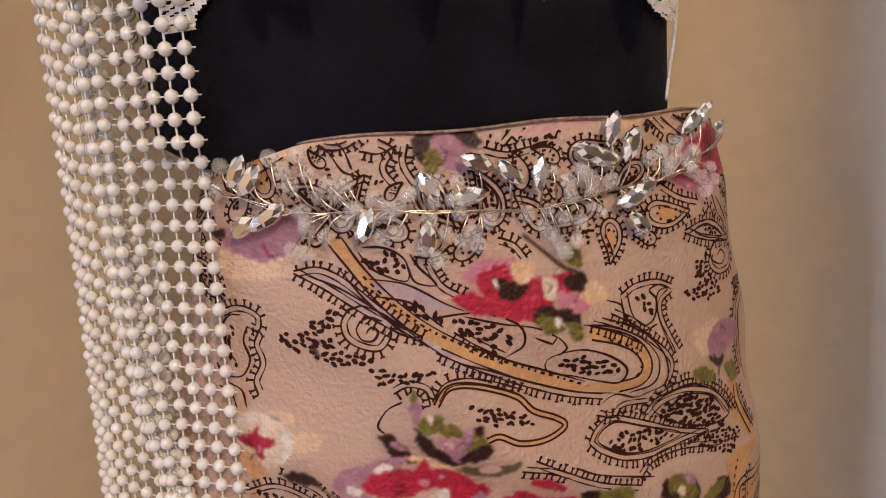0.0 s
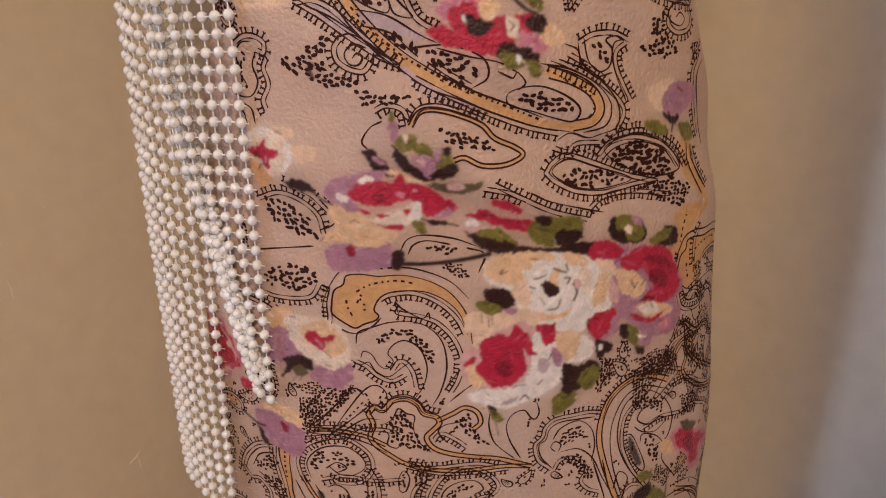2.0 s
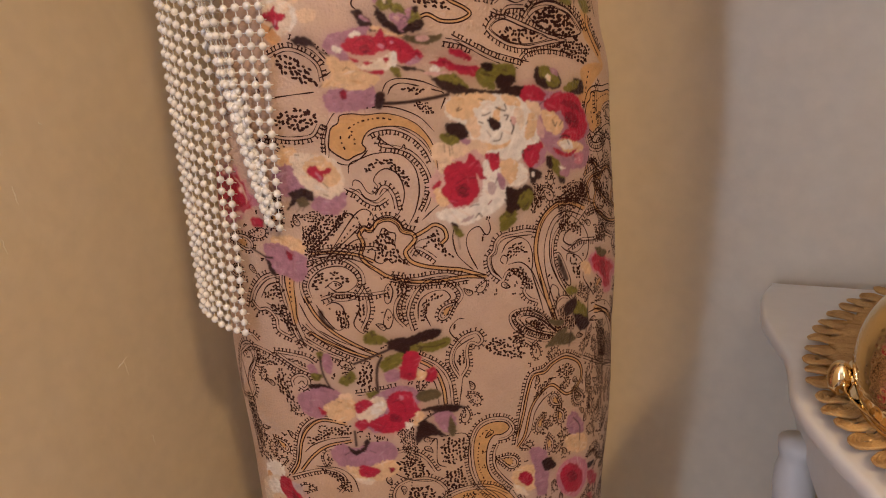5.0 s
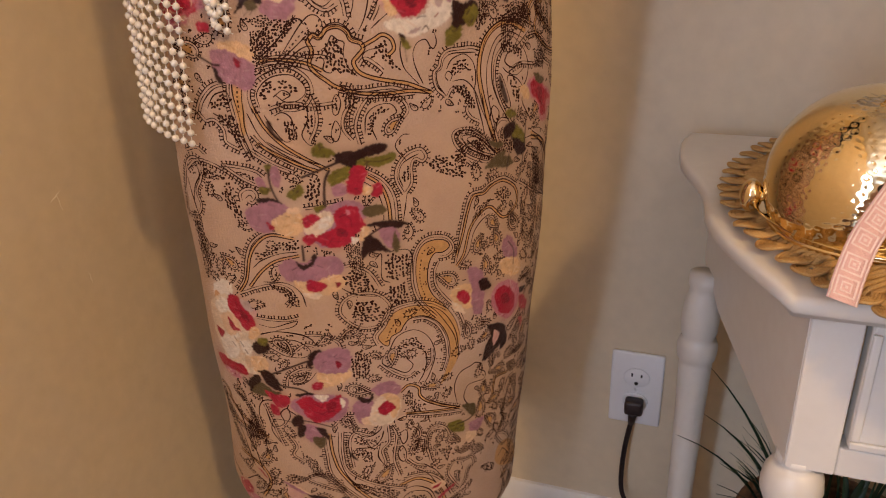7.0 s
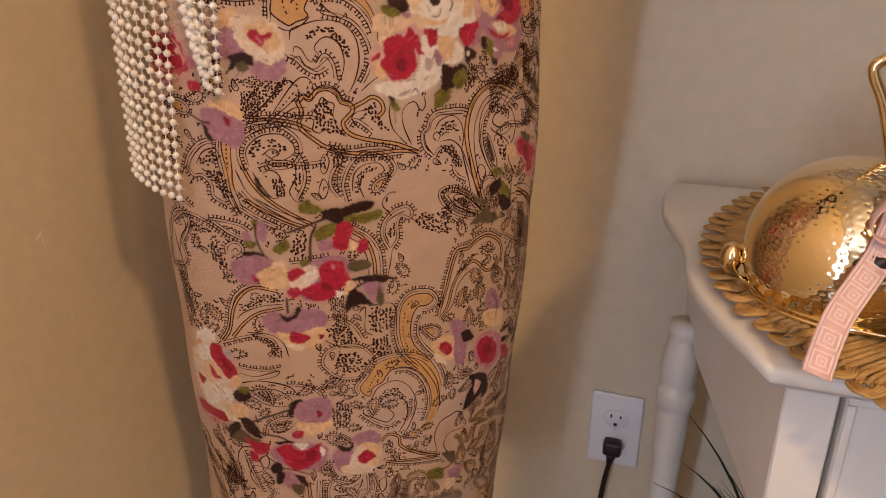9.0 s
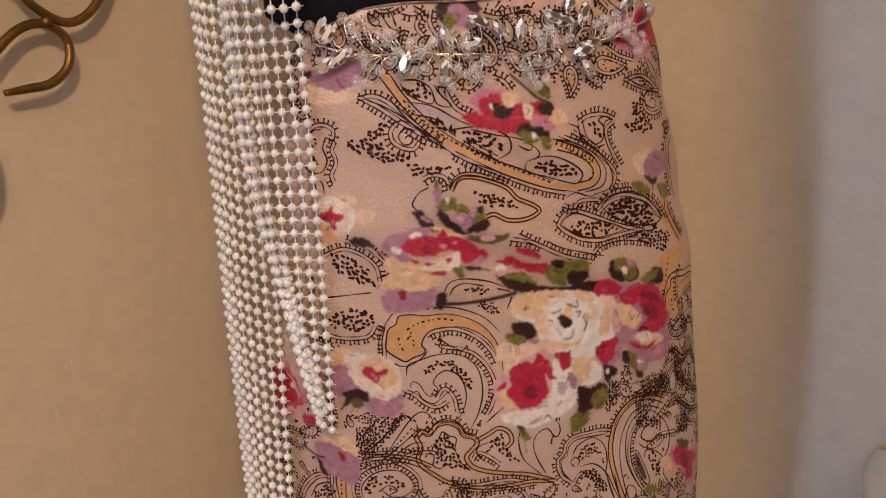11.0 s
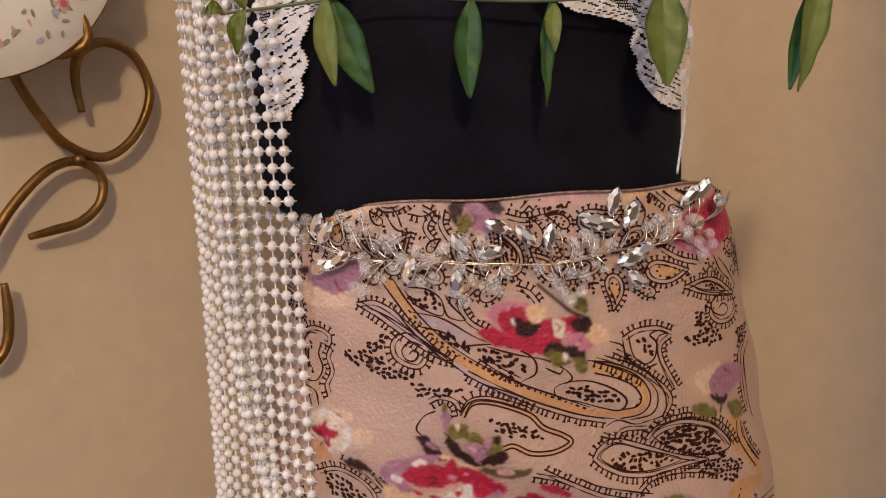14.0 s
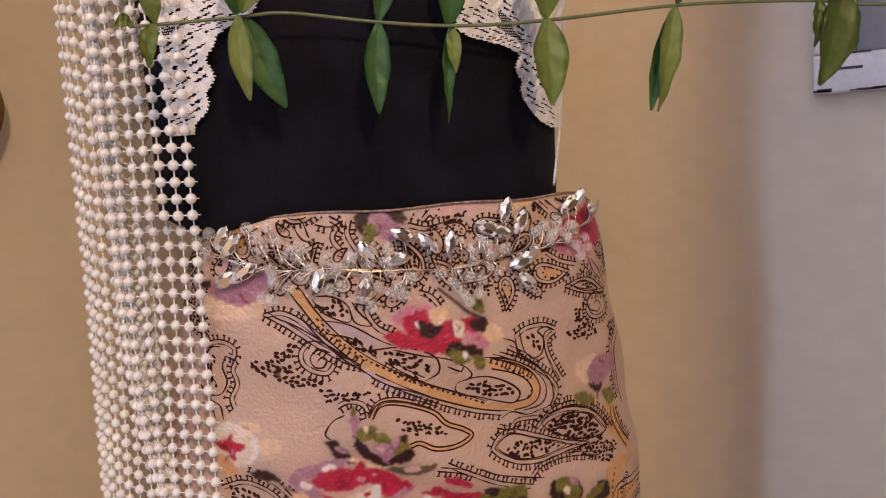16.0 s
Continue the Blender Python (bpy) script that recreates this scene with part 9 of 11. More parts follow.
def on_cloth(arc, z, out):
    """Places on the skirt for arrays of arc length and height."""
    y, x = np.clip((z - 0.3) / 0.005, 0, 167.999), np.clip((arc + 0.215) / 0.001, 0, len(AT) - 1.001)
    i, j = y.astype(int), x.astype(int)
    fy, fx = y - i, x - j
    f = PHI[i, j] * (1 - fy) * (1 - fx) + PHI[i + 1, j] * fy * (1 - fx) + PHI[i, j + 1] * (1 - fy) * fx + PHI[i + 1, j + 1] * fy * fx
    a, b, cu, cn = section(z)
    lo = z - hem(np.degrees(f))
    g = sag(arc, z) - 0.004 * np.exp(-(lo / 0.01) ** 2) + out
    u, n = cu + (a + g) * np.sin(f), cn + (b + g) * np.cos(f)
    return np.stack([SU.x * u + SN.x * n, SU.y * u + SN.y * n, z], -1), f, lo


def ink_mesh(name, shapes, k):
    Q = np.concatenate([s.reshape(-1, k, 2) for s in shapes]) / 1000.0
    c = Q.mean(1)
    places, f, lo = on_cloth(Q[..., 0].reshape(-1), Q[..., 1].reshape(-1), 0.00022)
    keep = (sample(COVER, c[:, 0] * 1000, c[:, 1] * 1000) < 0.5) & (np.abs(f.reshape(-1, k)).max(1) < radians(108)) & (lo.reshape(-1, k).min(1) > 0.001) & ((waist(f).reshape(-1, k) - Q[..., 1]).min(1) > 0.001) & (np.abs(Q[..., 0]).max(1) < 0.212)
    V = places.reshape(-1, k, 3)[keep]
    n = len(V)
    me = bpy.data.meshes.new(name)
    me.vertices.add(n * k)
    me.vertices.foreach_set("co", V.reshape(-1).astype(np.float32))
    me.loops.add(n * k)
    me.loops.foreach_set("vertex_index", np.arange(n * k, dtype=np.int32))
    me.polygons.add(n)
    me.polygons.foreach_set("loop_start", np.arange(0, n * k, k, dtype=np.int32))
    me.polygons.foreach_set("loop_total", np.full(n, k, dtype=np.int32))
    me.update(calc_edges=True)
    me.materials.append(M_INK)
    ob = tagged(new(name, me), "dark brown printed paisley drawing", kind="stuff")
    ob.parent = body
    return ob


ink_mesh("printed_line", INK_QUADS, 4)
ink_mesh("printed_spot", INK_DOTS, 6)
# turned-over waist edge
bm = bmesh.new()
ring = []
for k in range(160):
    f = 2 * math.pi * k / 160
    a, b, cu, cn = [float(v) for v in section(WAIST)]
    ring.append(un(cu + (a - 0.0012) * math.sin(f), cn + (b - 0.0012) * math.cos(f), float(waist(f)) + 0.0002))
tube(bm, ring, 0.0006, 8, closed=True)
part("waist_edge", bm, surface("folded satin edge", (0.08, 0.035, 0.03), (0.45, 0.3, 0.23), 150, 600, 0.5, 0.3), skirt)
del SHEET, COVER, GA, GZ, ROUGH, FINE, BROAD, P, ARC, HZ, CLOTH, FA

# torso: one plain mesh, black velvet top down into the waistband
def torso(z):
    k = (1.02, 1.115, 1.1295, 1.2, 1.27, 1.33, 1.39, 1.43, 1.45, 1.47, 1.56)
    a = np.interp(z, k, (0.085, 0.0925, 0.1035, 0.1035, 0.112, 0.13, 0.155, 0.15, 0.085, 0.052, 0.05))
    b = np.interp(z, k, (0.036, 0.036, 0.039, 0.055, 0.06, 0.065, 0.06, 0.05, 0.048, 0.048, 0.048))
    cu = np.interp(z, k, (0.066, 0.065, 0.0545, 0.0545, 0.0605, 0.068, 0.0725, 0.0725, 0.0725, 0.0725, 0.0725))
    cn = np.interp(z, k, (-0.295, -0.288, -0.287, -0.286, -0.285, -0.287, -0.292, -0.295, -0.297, -0.297, -0.297))
    return a, b, cu, cn


def torso_at(u, z, out=0.0):
    a, b, cu, cn = torso(z)
    s = max(-0.999, min(0.999, (u - cu) / (a + out)))
    return un(u, float(cn + (b + out) * math.sqrt(1 - s * s)), z)


zz = np.linspace(1.02, 1.56, 70)
ph = np.linspace(-math.pi, math.pi, 97)[:-1]
G = np.empty((len(zz), len(ph), 3))
for i, z in enumerate(zz):
    a, b, cu, cn = torso(z)
    r = 1 + 0.004 * np.sin(ph * 5 + z * 40) * np.sin(z * 90)
    u, n = cu + a * np.sin(ph) * r, cn + b * np.cos(ph) * r
    G[i, :, 0], G[i, :, 1], G[i, :, 2] = SU.x * u + SN.x * n, SU.y * u + SN.y * n, z
me = grid_mesh("mannequin", G)
me.materials.append(M_VELVET)
mannequin = tagged(new("mannequin", me), "black velvet covered mannequin torso on a stand", "mannequin")

# its stand: dark base on the floor and a pole up into the skirt
stand = thing("mannequin_stand", (-0.27, 0.46, 0), "black metal stand with a round base on the floor", "stand")
part("base_plate", lathe(bmesh.new(), [(0.15, -0.003), (0.152, 0.004), (0.148, 0.012), (0.05, 0.024), (0.03, 0.03)], (-0.27, 0.46, 0), 48), M_BLACK, stand)
part("pole", tube(bmesh.new(), [(-0.27, 0.46, 0.028), (-0.235, 0.40, 0.55), un(0.0725, -0.292, 1.05)], 0.013, 16), M_BLACK, stand)


# ---- pearl mesh shawl
PITCH, BEAD = 0.0076, 0.00258


def clear(u, n, z, gap):
    """Keeps a hanging bead in front of the skirt and the torso."""
    for a, b, cu, cn in (section(min(z, WAIST)), torso(z)):
        s = (u - float(cu)) / (float(a) + gap)
        if abs(s) < 1:
            n = max(n, float(cn) + (float(b) + gap) * math.sqrt(1 - s * s))
    return n


def sheet_front(c, r, cols, rows):
    """A panel that lies flat at its inner side and folds back behind itself further out."""
    z = 0.887 + r * PITCH + c * 0.0024 * max(0, 1 - r / 14) + 0.0003 * math.sin(c * 2.1 + r * 0.3)
    flat = float(np.interp(z, (0.89, 0.913, 0.945, 0.98, 1.02, 1.06, 1.25), (0.004, 0.010, 0.0165, 0.0225, 0.030, 0.0345, 0.0385)))
    run = c * 0.0065
    over = max(0.0, run - flat)
    u = -0.0352 + 0.002 * math.sin(r * 0.09) * (1 - r / 65) + 0.002 * r / 65 - 0.0033 + (z - 0.89) * 0.021 - min(run, flat) - 0.003 * math.sin(over * 150) + 0.05 * over
    n = -0.2795 + 0.0009 * math.sin(run * 170 + r * 0.05) - 0.30 * over
    return un(u, clear(u, n, z, 0.0075 - 0.1 * over), z)


def sheet_back(c, r, cols, rows):
    """A panel that turns away from the viewer towards its outer side; its rows sink inwards."""
    f = r / (rows - 1)
    z = 0.811 + r * PITCH + c * 0.0026 * (1 - 0.5 * f) + 0.0003 * math.sin(c * 1.7 + r * 0.21)
    turn = 1.35 - 0.25 * f
    right = -0.0705 + 0.022 * min(1, f * 1.35)
    left = float(np.interp(f, (0, 0.25, 0.45, 0.7, 1), (-0.0965, -0.0935, -0.0897, -0.0885, -0.0875)))
    k = turn * c / (cols - 1)
    u = right - (right - left) * math.sin(k) / math.sin(turn)
    n = -0.2975 + 0.009 * f - (right - left) * (1 - math.cos(k)) / math.sin(turn) + 0.0008 * math.sin(c + r * 0.04)
    return un(u, n if c > 5 else clear(u, n, z, 0.0035), z)


def bead_mesh():
    bm = bmesh.new()
    ball(bm, (0, 0, 0), BEAD, 10, 7)
    me = bpy.data.meshes.new("pearl")
    bm.to_mesh(me)
    bm.free()
    me.materials.append(M_PEARL)
    me.polygons.foreach_set("use_smooth", [True] * len(me.polygons))
    return me


shawl = thing("pearl_shawl", un(-0.06, -0.29, 1.38), "white pearl mesh shawl hanging in two layers beside the skirt", "shawl")
PEARL = bead_mesh()
V0 = np.array([v.co[:] for v in PEARL.vertices])
F0 = [tuple(p.vertices) for p in PEARL.polygons]
for name, place, cols, rows, single in (("front_panel", sheet_front, 10, 66, True), ("back_panel", sheet_back, 8, 76, False)):
    spots = {(c, r): place(c, r, cols, rows) for c in range(cols) for r in range(rows)}
    bm = bmesh.new()
    for c in range(cols):
        tube(bm, [spots[c, r] for r in range(rows)], 0.00042, 4)
    for r in range(rows):
        tube(bm, [spots[c, r] for c in range(cols)], 0.00036, 3)
        e = (spots[0, r] - spots[1, r]).normalized()
        tube(bm, [spots[0, r], spots[0, r] + e * 0.0042], 0.00036, 3)
    panel = part(name, bm, M_THREAD, shawl, "white pearl mesh panel with thread between the rows")
    rest = []
    for (c, r), p in spots.items():
        if single and c < 7 and 3 <= r < 45:
            ob = new("pearl", PEARL)
            ob.location = p
            ob.parent = panel
            ob.matrix_parent_inverse = Matrix.Identity(4)
        else:
            rest.append(p)
    vs = np.concatenate([V0 + np.array(p) for p in rest])
    fs = [tuple(i + len(V0) * k for i in f) for k in range(len(rest)) for f in F0]
    me = bpy.data.meshes.new("pearl_rest")
    me.from_pydata(vs.tolist(), [], fs)
    me.materials.append(M_PEARL)
    me.polygons.foreach_set("use_smooth", [True] * len(me.polygons))
    ob = tagged(new("pearl_rest", me), kind="stuff")
    ob.parent = panel


# ---- lace bolero fronts: a net with scalloped edge and slits
def lace(name, inside, hole, u0, u1, z0, z1, out, step=0.00055):
    us, zs = np.arange(u0, u1, step), np.arange(z0, z1, step)
    keep = {}
    bm = bmesh.new()

    def vert(i, j):
        if (i, j) not in keep:
            u, z = us[0] + i * step, zs[0] + j * step
            rough = 0.0005 * math.sin(u * 900) * math.sin(z * 800)
            keep[i, j] = bm.verts.new(torso_at(u, z, out + rough + 0.0012 * math.sin(z * 60 + u * 40)))
        return keep[i, j]

    for i, u in enumerate(us):
        for j, z in enumerate(zs):
            if inside(u, z) and not hole(u, z):
                bm.faces.new((vert(i, j), vert(i + 1, j), vert(i + 1, j + 1), vert(i, j + 1)))
    return bm


def scallop(s, deep=0.0022, wide=0.0065):
    return deep * abs(math.sin(s / wide * math.pi / 2)) + 0.0005 * math.sin(s * 4200)


def edge_left(z):
    zk = (1.155, 1.166, 1.176, 1.189, 1.199, 1.206, 1.213, 1.2226, 1.25, 1.3)
    return float(np.interp(z, zk, (-0.05, -0.030, -0.0235, -0.0195, -0.0205, -0.0165, -0.003, 0.0045, 0.022, 0.05))) + scallop(z)


def edge_right(z):
    zk = (1.158, 1.1615, 1.1643, 1.1697, 1.1797, 1.1887, 1.1951, 1.199, 1.2024, 1.2062, 1.2108, 1.2191, 1.25, 1.3)
    return float(np.interp(z, zk, (0.155, 0.148, 0.1408, 0.1315, 0.126, 0.123, 0.1235, 0.1155, 0.0974, 0.0893, 0.0883, 0.0826, 0.065, 0.05))) - scallop(z)


def slits(d, s):
    """Rows of short slanting slits that follow the edge, and open flowers further in."""
    for k, row in enumerate((0.0058, 0.0132, 0.0206, 0.0340)):
        if abs(d - row - 0.0008 * math.sin(s * 420 + k)) < 0.0024 and (s + 0.5 * d) % 0.0033 < 0.0011 and (s + 0.008 * k) % 0.0198 < 0.0155:
            return True
    q, w = (d - 0.0273), (s % 0.021) - 0.0105
    return abs(q) < 0.0036 and abs(w) < 0.008 - abs(q) * 1.3 and (round(d / 0.00055) % 2 == 0 or round(s / 0.00055) % 2 == 0)


bolero = thing("lace_bolero", un(0.0725, -0.24, 1.25), "white floral lace bolero with scalloped open fronts", "bolero")
part("front_edge", lace("front_edge", lambda u, z: u < edge_left(z) and z > 1.1655, lambda u, z: slits(edge_left(z) - u, z), -0.039, 0.04, 1.155, 1.285, 0.0035), M_LACE, bolero)
part("front_edge", lace("front_edge", lambda u, z: edge_right(z) < u < 0.1568 + 0.10 * max(0, z - 1.2) and z > 1.1615, lambda u, z: slits(u - edge_right(z), z), 0.05, 0.1665, 1.155, 1.285, 0.0035), M_LACE, bolero)


# loose lace fold that stands off beyond the sides
def lace_fold(base_u, out_u, z0, z1, n0, n1):
    bm = bmesh.new()
    rows, cols = 60, 16
    g = [[bm.verts.new(un(base_u + (out_u - base_u) * (c / cols) * max(0.05, min(1, (r / rows) * 1.3)) + 0.0015 * math.sin(r * 0.6 + c), n0 + (n1 - n0) * c / cols + 0.003 * math.sin(c * 0.9 + r * 0.15),
                          z0 + (z1 - z0) * r / rows + 0.001 * math.sin(c * 2.0))) for c in range(cols + 1)] for r in range(rows + 1)]
    for r in range(rows):
        for c in range(cols):
            if (r * 7 + c * 3) % 5 != 0:
                bm.faces.new((g[r][c], g[r][c + 1], g[r + 1][c + 1], g[r + 1][c]))
    return bm


part("side_fold", lace_fold(0.1545, 0.172, 1.19, 1.29, -0.262, -0.285), M_LACE, bolero, "sheer lace fold")
part("side_fold", lace_fold(-0.0165, -0.06, 1.164, 1.29, -0.272, -0.292), M_LACE, bolero, "sheer lace fold")


part("edge_tape", tube(bmesh.new(), curve([un(0.1535, -0.266, 1.172), un(0.1545, -0.269, 1.158), un(0.1538, -0.272, 1.145), un(0.152, -0.273, 1.131)], 8), 0.0007, 6), M_LACE, bolero, "thin white tape")

# ---- plate rack on the wall
RX = WALL_X + 0.016
rack = thing("plate_rack", (WALL_X, 0.15, 1.2), "antique gold scrolled wire plate rack on the wall", "plate rack")


def rk(*yz):
    return curve([(RX, -0.055 + (y + 0.055) * 1.0376, 1.161 + (z - 1.161) * 1.0376) for y, z in yz], 10)


def rod_ends(t):
    return 0.0034 - 0.0011 * max(0, 1 - t / 0.12)


M_ROD = M_BRONZE
scroll = rk((0.150, 1.232), (0.156, 1.21), (0.167, 1.187), (0.183, 1.166), (0.208, 1.1565), (0.232, 1.171), (0.2465, 1.2), (0.238, 1.226), (0.217, 1.2345), (0.199, 1.226), (0.194, 1.209), (0.196, 1.187))
part("scroll", tube(bmesh.new(), scroll[::-1], rod_ends, 10), M_ROD, rack)
hook = rk((0.1225, 1.098), (0.143, 1.127), (0.168, 1.1495), (0.189, 1.1545), (0.2035, 1.144), (0.201, 1.126), (0.186, 1.114), (0.168, 1.1105), (0.152, 1.108))
part("scroll", tube(bmesh.new(), (rk((0.08, 1.0), (0.1, 1.06), (0.1225, 1.098))[:-1] + hook)[::-1], rod_ends, 10), M_ROD, rack)
foot = rk((0.1335, 1.081), (0.1335, 1.06), (0.130, 1.042), (0.121, 1.032), (0.108, 1.034), (0.098, 1.047), (0.09, 1.03))
part("scroll", tube(bmesh.new(), foot, rod_ends, 10), M_ROD, rack)
part("joint", ball(bmesh.new(), (RX + 0.001, 0.1987, 1.1554), 0.0046, 12, 8), M_ROD, rack)
arm = curve([(RX + 0, 0.1577, 1.2347), (RX + 0.006, 0.1777, 1.2256), (RX + 0.03, 0.1887, 1.2247), (RX + 0.036, 0.1975, 1.2331), (RX + 0.03, 0.1989, 1.2517), (RX + 0.022, 0.1991, 1.3034), (RX + 0.01, 0.1936, 1.3457)], 10)
part("plate_holder", tube(bmesh.new(), arm, 0.0031, 10), M_ROD, rack)
loop = curve([(RX + 0.03, 0.2188, 1.3027), (RX + 0.03, 0.2177, 1.2793), (RX + 0.03, 0.2223, 1.2693), (RX + 0.03, 0.2279, 1.2737), (RX + 0.03, 0.2290, 1.3027)], 10)
part("loop", tube(bmesh.new(), loop, 0.0030, 10), M_ROD, rack)
part("back_rod", tube(bmesh.new(), [(RX, 0.1577, 1.2347), (RX - 0.002, 0.13, 1.285), (RX - 0.002, 0.13, 1.45)], 0.0031, 10), M_ROD, rack)
part("wall_pin", tube(bmesh.new(), [(WALL_X - 0.004, 0.13, 1.40), (RX, 0.13, 1.40)], 0.003, 8), M_ROD, rack)

# china plate leaning in the rack
plate = thing("china_plate", (RX + 0.014, 0.115, 1.31), "white china plate with a ring of small roses", "plate")
TILT_P = Matrix.Translation((RX + 0.018, 0.1153, 1.3189)) @ Matrix.Rotation(radians(90 - 4), 4, "Y")
bm = lathe(bmesh.new(), [(0.045, -0.004), (0.06, -0.004), (0.065, 0.0), (0.085, 0.005), (0.116, 0.0095), (0.1178, 0.0105), (0.1165, 0.0118), (0.086, 0.0075), (0.068, 0.003), (0.062, 0.0), (0.02, -0.001)], seg=96)
bmesh.ops.transform(bm, matrix=TILT_P, verts=bm.verts)
part("dish", bm, M_PLATE, plate)
bm = bmesh.new()
for rr, wd in ((0.1172, 0.0006), (0.0735, 0.0003)):
    zoff = 0.0113 if rr > 0.1 else 0.0054
    tube(bm, [(rr * math.cos(k * math.pi / 60), rr * math.sin(k * math.pi / 60), zoff) for k in range(120)], wd, 5, closed=True)
bmesh.ops.transform(bm, matrix=TILT_P, verts=bm.verts)
part("rim_line", bm, M_BRONZE, plate, "thin dark gilt line")


def dab(bm, x, y, h, r, sides=7, stretch=1.0, turn=0.0):
    vs = [bm.verts.new((x + r * stretch * math.cos(a) * math.cos(turn) - r * math.sin(a) * math.sin(turn), y + r * stretch * math.cos(a) * math.sin(turn) + r * math.sin(a) * math.cos(turn), h)) for a in [2 * math.pi * k / sides for k in range(sides)]]
    bm.faces.new(vs)


rng = random.Random(4)
inks = {"pink": bmesh.new(), "rose": bmesh.new(), "blue": bmesh.new(), "grey": bmesh.new()}
for g in range(9):
    base = g * 2 * math.pi / 9 + 0.13
    for k in range(26):
        ang, rad = base + rng.gauss(0, 0.17), 0.0965 + rng.gauss(0, 0.0062)
        tone = rng.choice(("grey", "grey", "grey", "grey", "pink", "blue"))
        dab(inks[tone], rad * math.cos(ang), rad * math.sin(ang), 0.0096 + (rad - 0.0965) * 0.13 + 0.0004, rng.uniform(0.0008, 0.0015), 6, 2.2, rng.uniform(0, 3))
    for d, tone, size in ((0, "pink", 0.0042), (0.0, "rose", 0.0024), (0.16, "pink", 0.0034), (0.16, "rose", 0.0018), (-0.09, "blue", 0.0026)):
        dab(inks[tone], 0.0965 * math.cos(base + d), 0.0965 * math.sin(base + d), 0.0102 + (0.0002 if tone == "rose" else 0), size, 9)
for tone, c in (("pink", (0.75, 0.42, 0.4)), ("rose", (0.62, 0.16, 0.2)), ("blue", (0.45, 0.52, 0.62)), ("grey", (0.38, 0.35, 0.3))):
    bmesh.ops.transform(inks[tone], matrix=TILT_P, verts=inks[tone].verts)
    tagged(part("painted_rose" if tone in ("pink", "rose") else "painted_sprig", inks[tone], surface("china " + tone, tuple(v * 0.85 for v in c), c, 80, 300, 0.25, 0.0), plate), kind="stuff")

# ---- picture with a worn white frame
PX, PZ = 0.051, 1.184
picture = thing("picture", (PX, WALL_Y, PZ), "grey picture in a distressed white wooden frame", "picture")
for nm, lo, hi in (("frame_rail", (PX, 0.636, PZ), (PX + 0.42, 0.659, PZ + 0.032)), ("frame_rail", (PX, 0.636, PZ + 0.30), (PX + 0.42, 0.659, PZ + 0.332)),
                   ("frame_stile", (PX, 0.637, PZ + 0.0325), (PX + 0.032, 0.659, PZ + 0.2995)), ("frame_stile", (PX + 0.388, 0.637, PZ + 0.0325), (PX + 0.42, 0.659, PZ + 0.2995))):
    part(nm, box(bmesh.new(), lo, hi, 0.002), M_FRAME, picture)
part("print", box(bmesh.new(), (PX + 0.033, 0.645, PZ + 0.033), (PX + 0.387, 0.658, PZ + 0.2995)), M_PRINT, picture)
bm = bmesh.new()
rng = random.Random(9)
for k in range(26):
    x0 = PX + rng.uniform(0.0, 0.40)
    zc = rng.choice((PZ + 0.001, PZ + 0.0005, PZ + 0.0185, PZ + 0.031))
    box(bm, (x0, 0.6353, zc), (x0 + rng.uniform(0.008, 0.03), 0.6365, zc + rng.uniform(0.001, 0.003)))
tagged(part("worn_edge", bm, M_WORN, picture, smooth=False), "dark bare wood where the paint has worn off", kind="stuff")


# ---- wall outlet, plug and cord
outlet = thing("wall_outlet", (0.0275, WALL_Y, 0.344), "white double wall outlet with one plug in it", "outlet")
OX, OZ, OY = 0.0275, 0.344, WALL_Y
part("cover_plate", box(bmesh.new(), (OX - 0.035, OY - 0.0065, OZ - 0.0572), (OX + 0.035, OY - 0.0003, OZ + 0.0572), 0.003, 3), M_OUTLET, outlet)
for dz in (0.0195, -0.0195):
    bm = lathe(bmesh.new(), [(0.0172, 0), (0.0172, 0.0015), (0.0165, 0.002)], seg=32)
    bmesh.ops.transform(bm, matrix=Matrix.Translation((OX, OY - 0.0066, OZ + dz)) @ Matrix.Rotation(radians(90), 4, "X") @ Matrix.Diagonal((1, 0.84, 1, 1)), verts=bm.verts)
    part("socket", bm, M_OUTLET, outlet)
    if dz > 0:
        # raised black pieces imitate the shade in the open slots and ground hole
        bm = bmesh.new()
        for dx, hh in ((-0.0063, 0.0042), (0.0063, 0.0034)):
            box(bm, (OX + dx - 0.0011, OY - 0.0091, OZ + dz + 0.001 - hh / 2 + 0.003), (OX + dx + 0.0011, OY - 0.0084, OZ + dz + 0.001 + hh + 0.002))
        part("slot_shade", bm, M_HOLE_SHADE, outlet, smooth=False)
        bm = lathe(bmesh.new(), [(0.0027, 0), (0.0026, 0.0005)], seg=16)
        bmesh.ops.transform(bm, matrix=Matrix.Translation((OX, OY - 0.0086, OZ + dz - 0.0085)) @ Matrix.Rotation(radians(90), 4, "X"), verts=bm.verts)
        part("ground_hole_shade", bm, M_HOLE_SHADE, outlet)
bm = lathe(bmesh.new(), [(0.0024, 0), (0.0022, 0.0008)], seg=12)
bmesh.ops.transform(bm, matrix=Matrix.Translation((OX, OY - 0.0064, OZ)) @ Matrix.Rotation(radians(90), 4, "X"), verts=bm.verts)
part("screw", bm, M_OUTLET, outlet)
cord = thing("power_cord", (OX, OY - 0.02, OZ - 0.0195), "dark brown plug with a hanging power cord", "power cord")
part("plug", box(bmesh.new(), (OX - 0.0125, OY - 0.0275, OZ - 0.031), (OX + 0.0125, OY - 0.0088, OZ - 0.009), 0.0045, 3), M_DARK, cord)
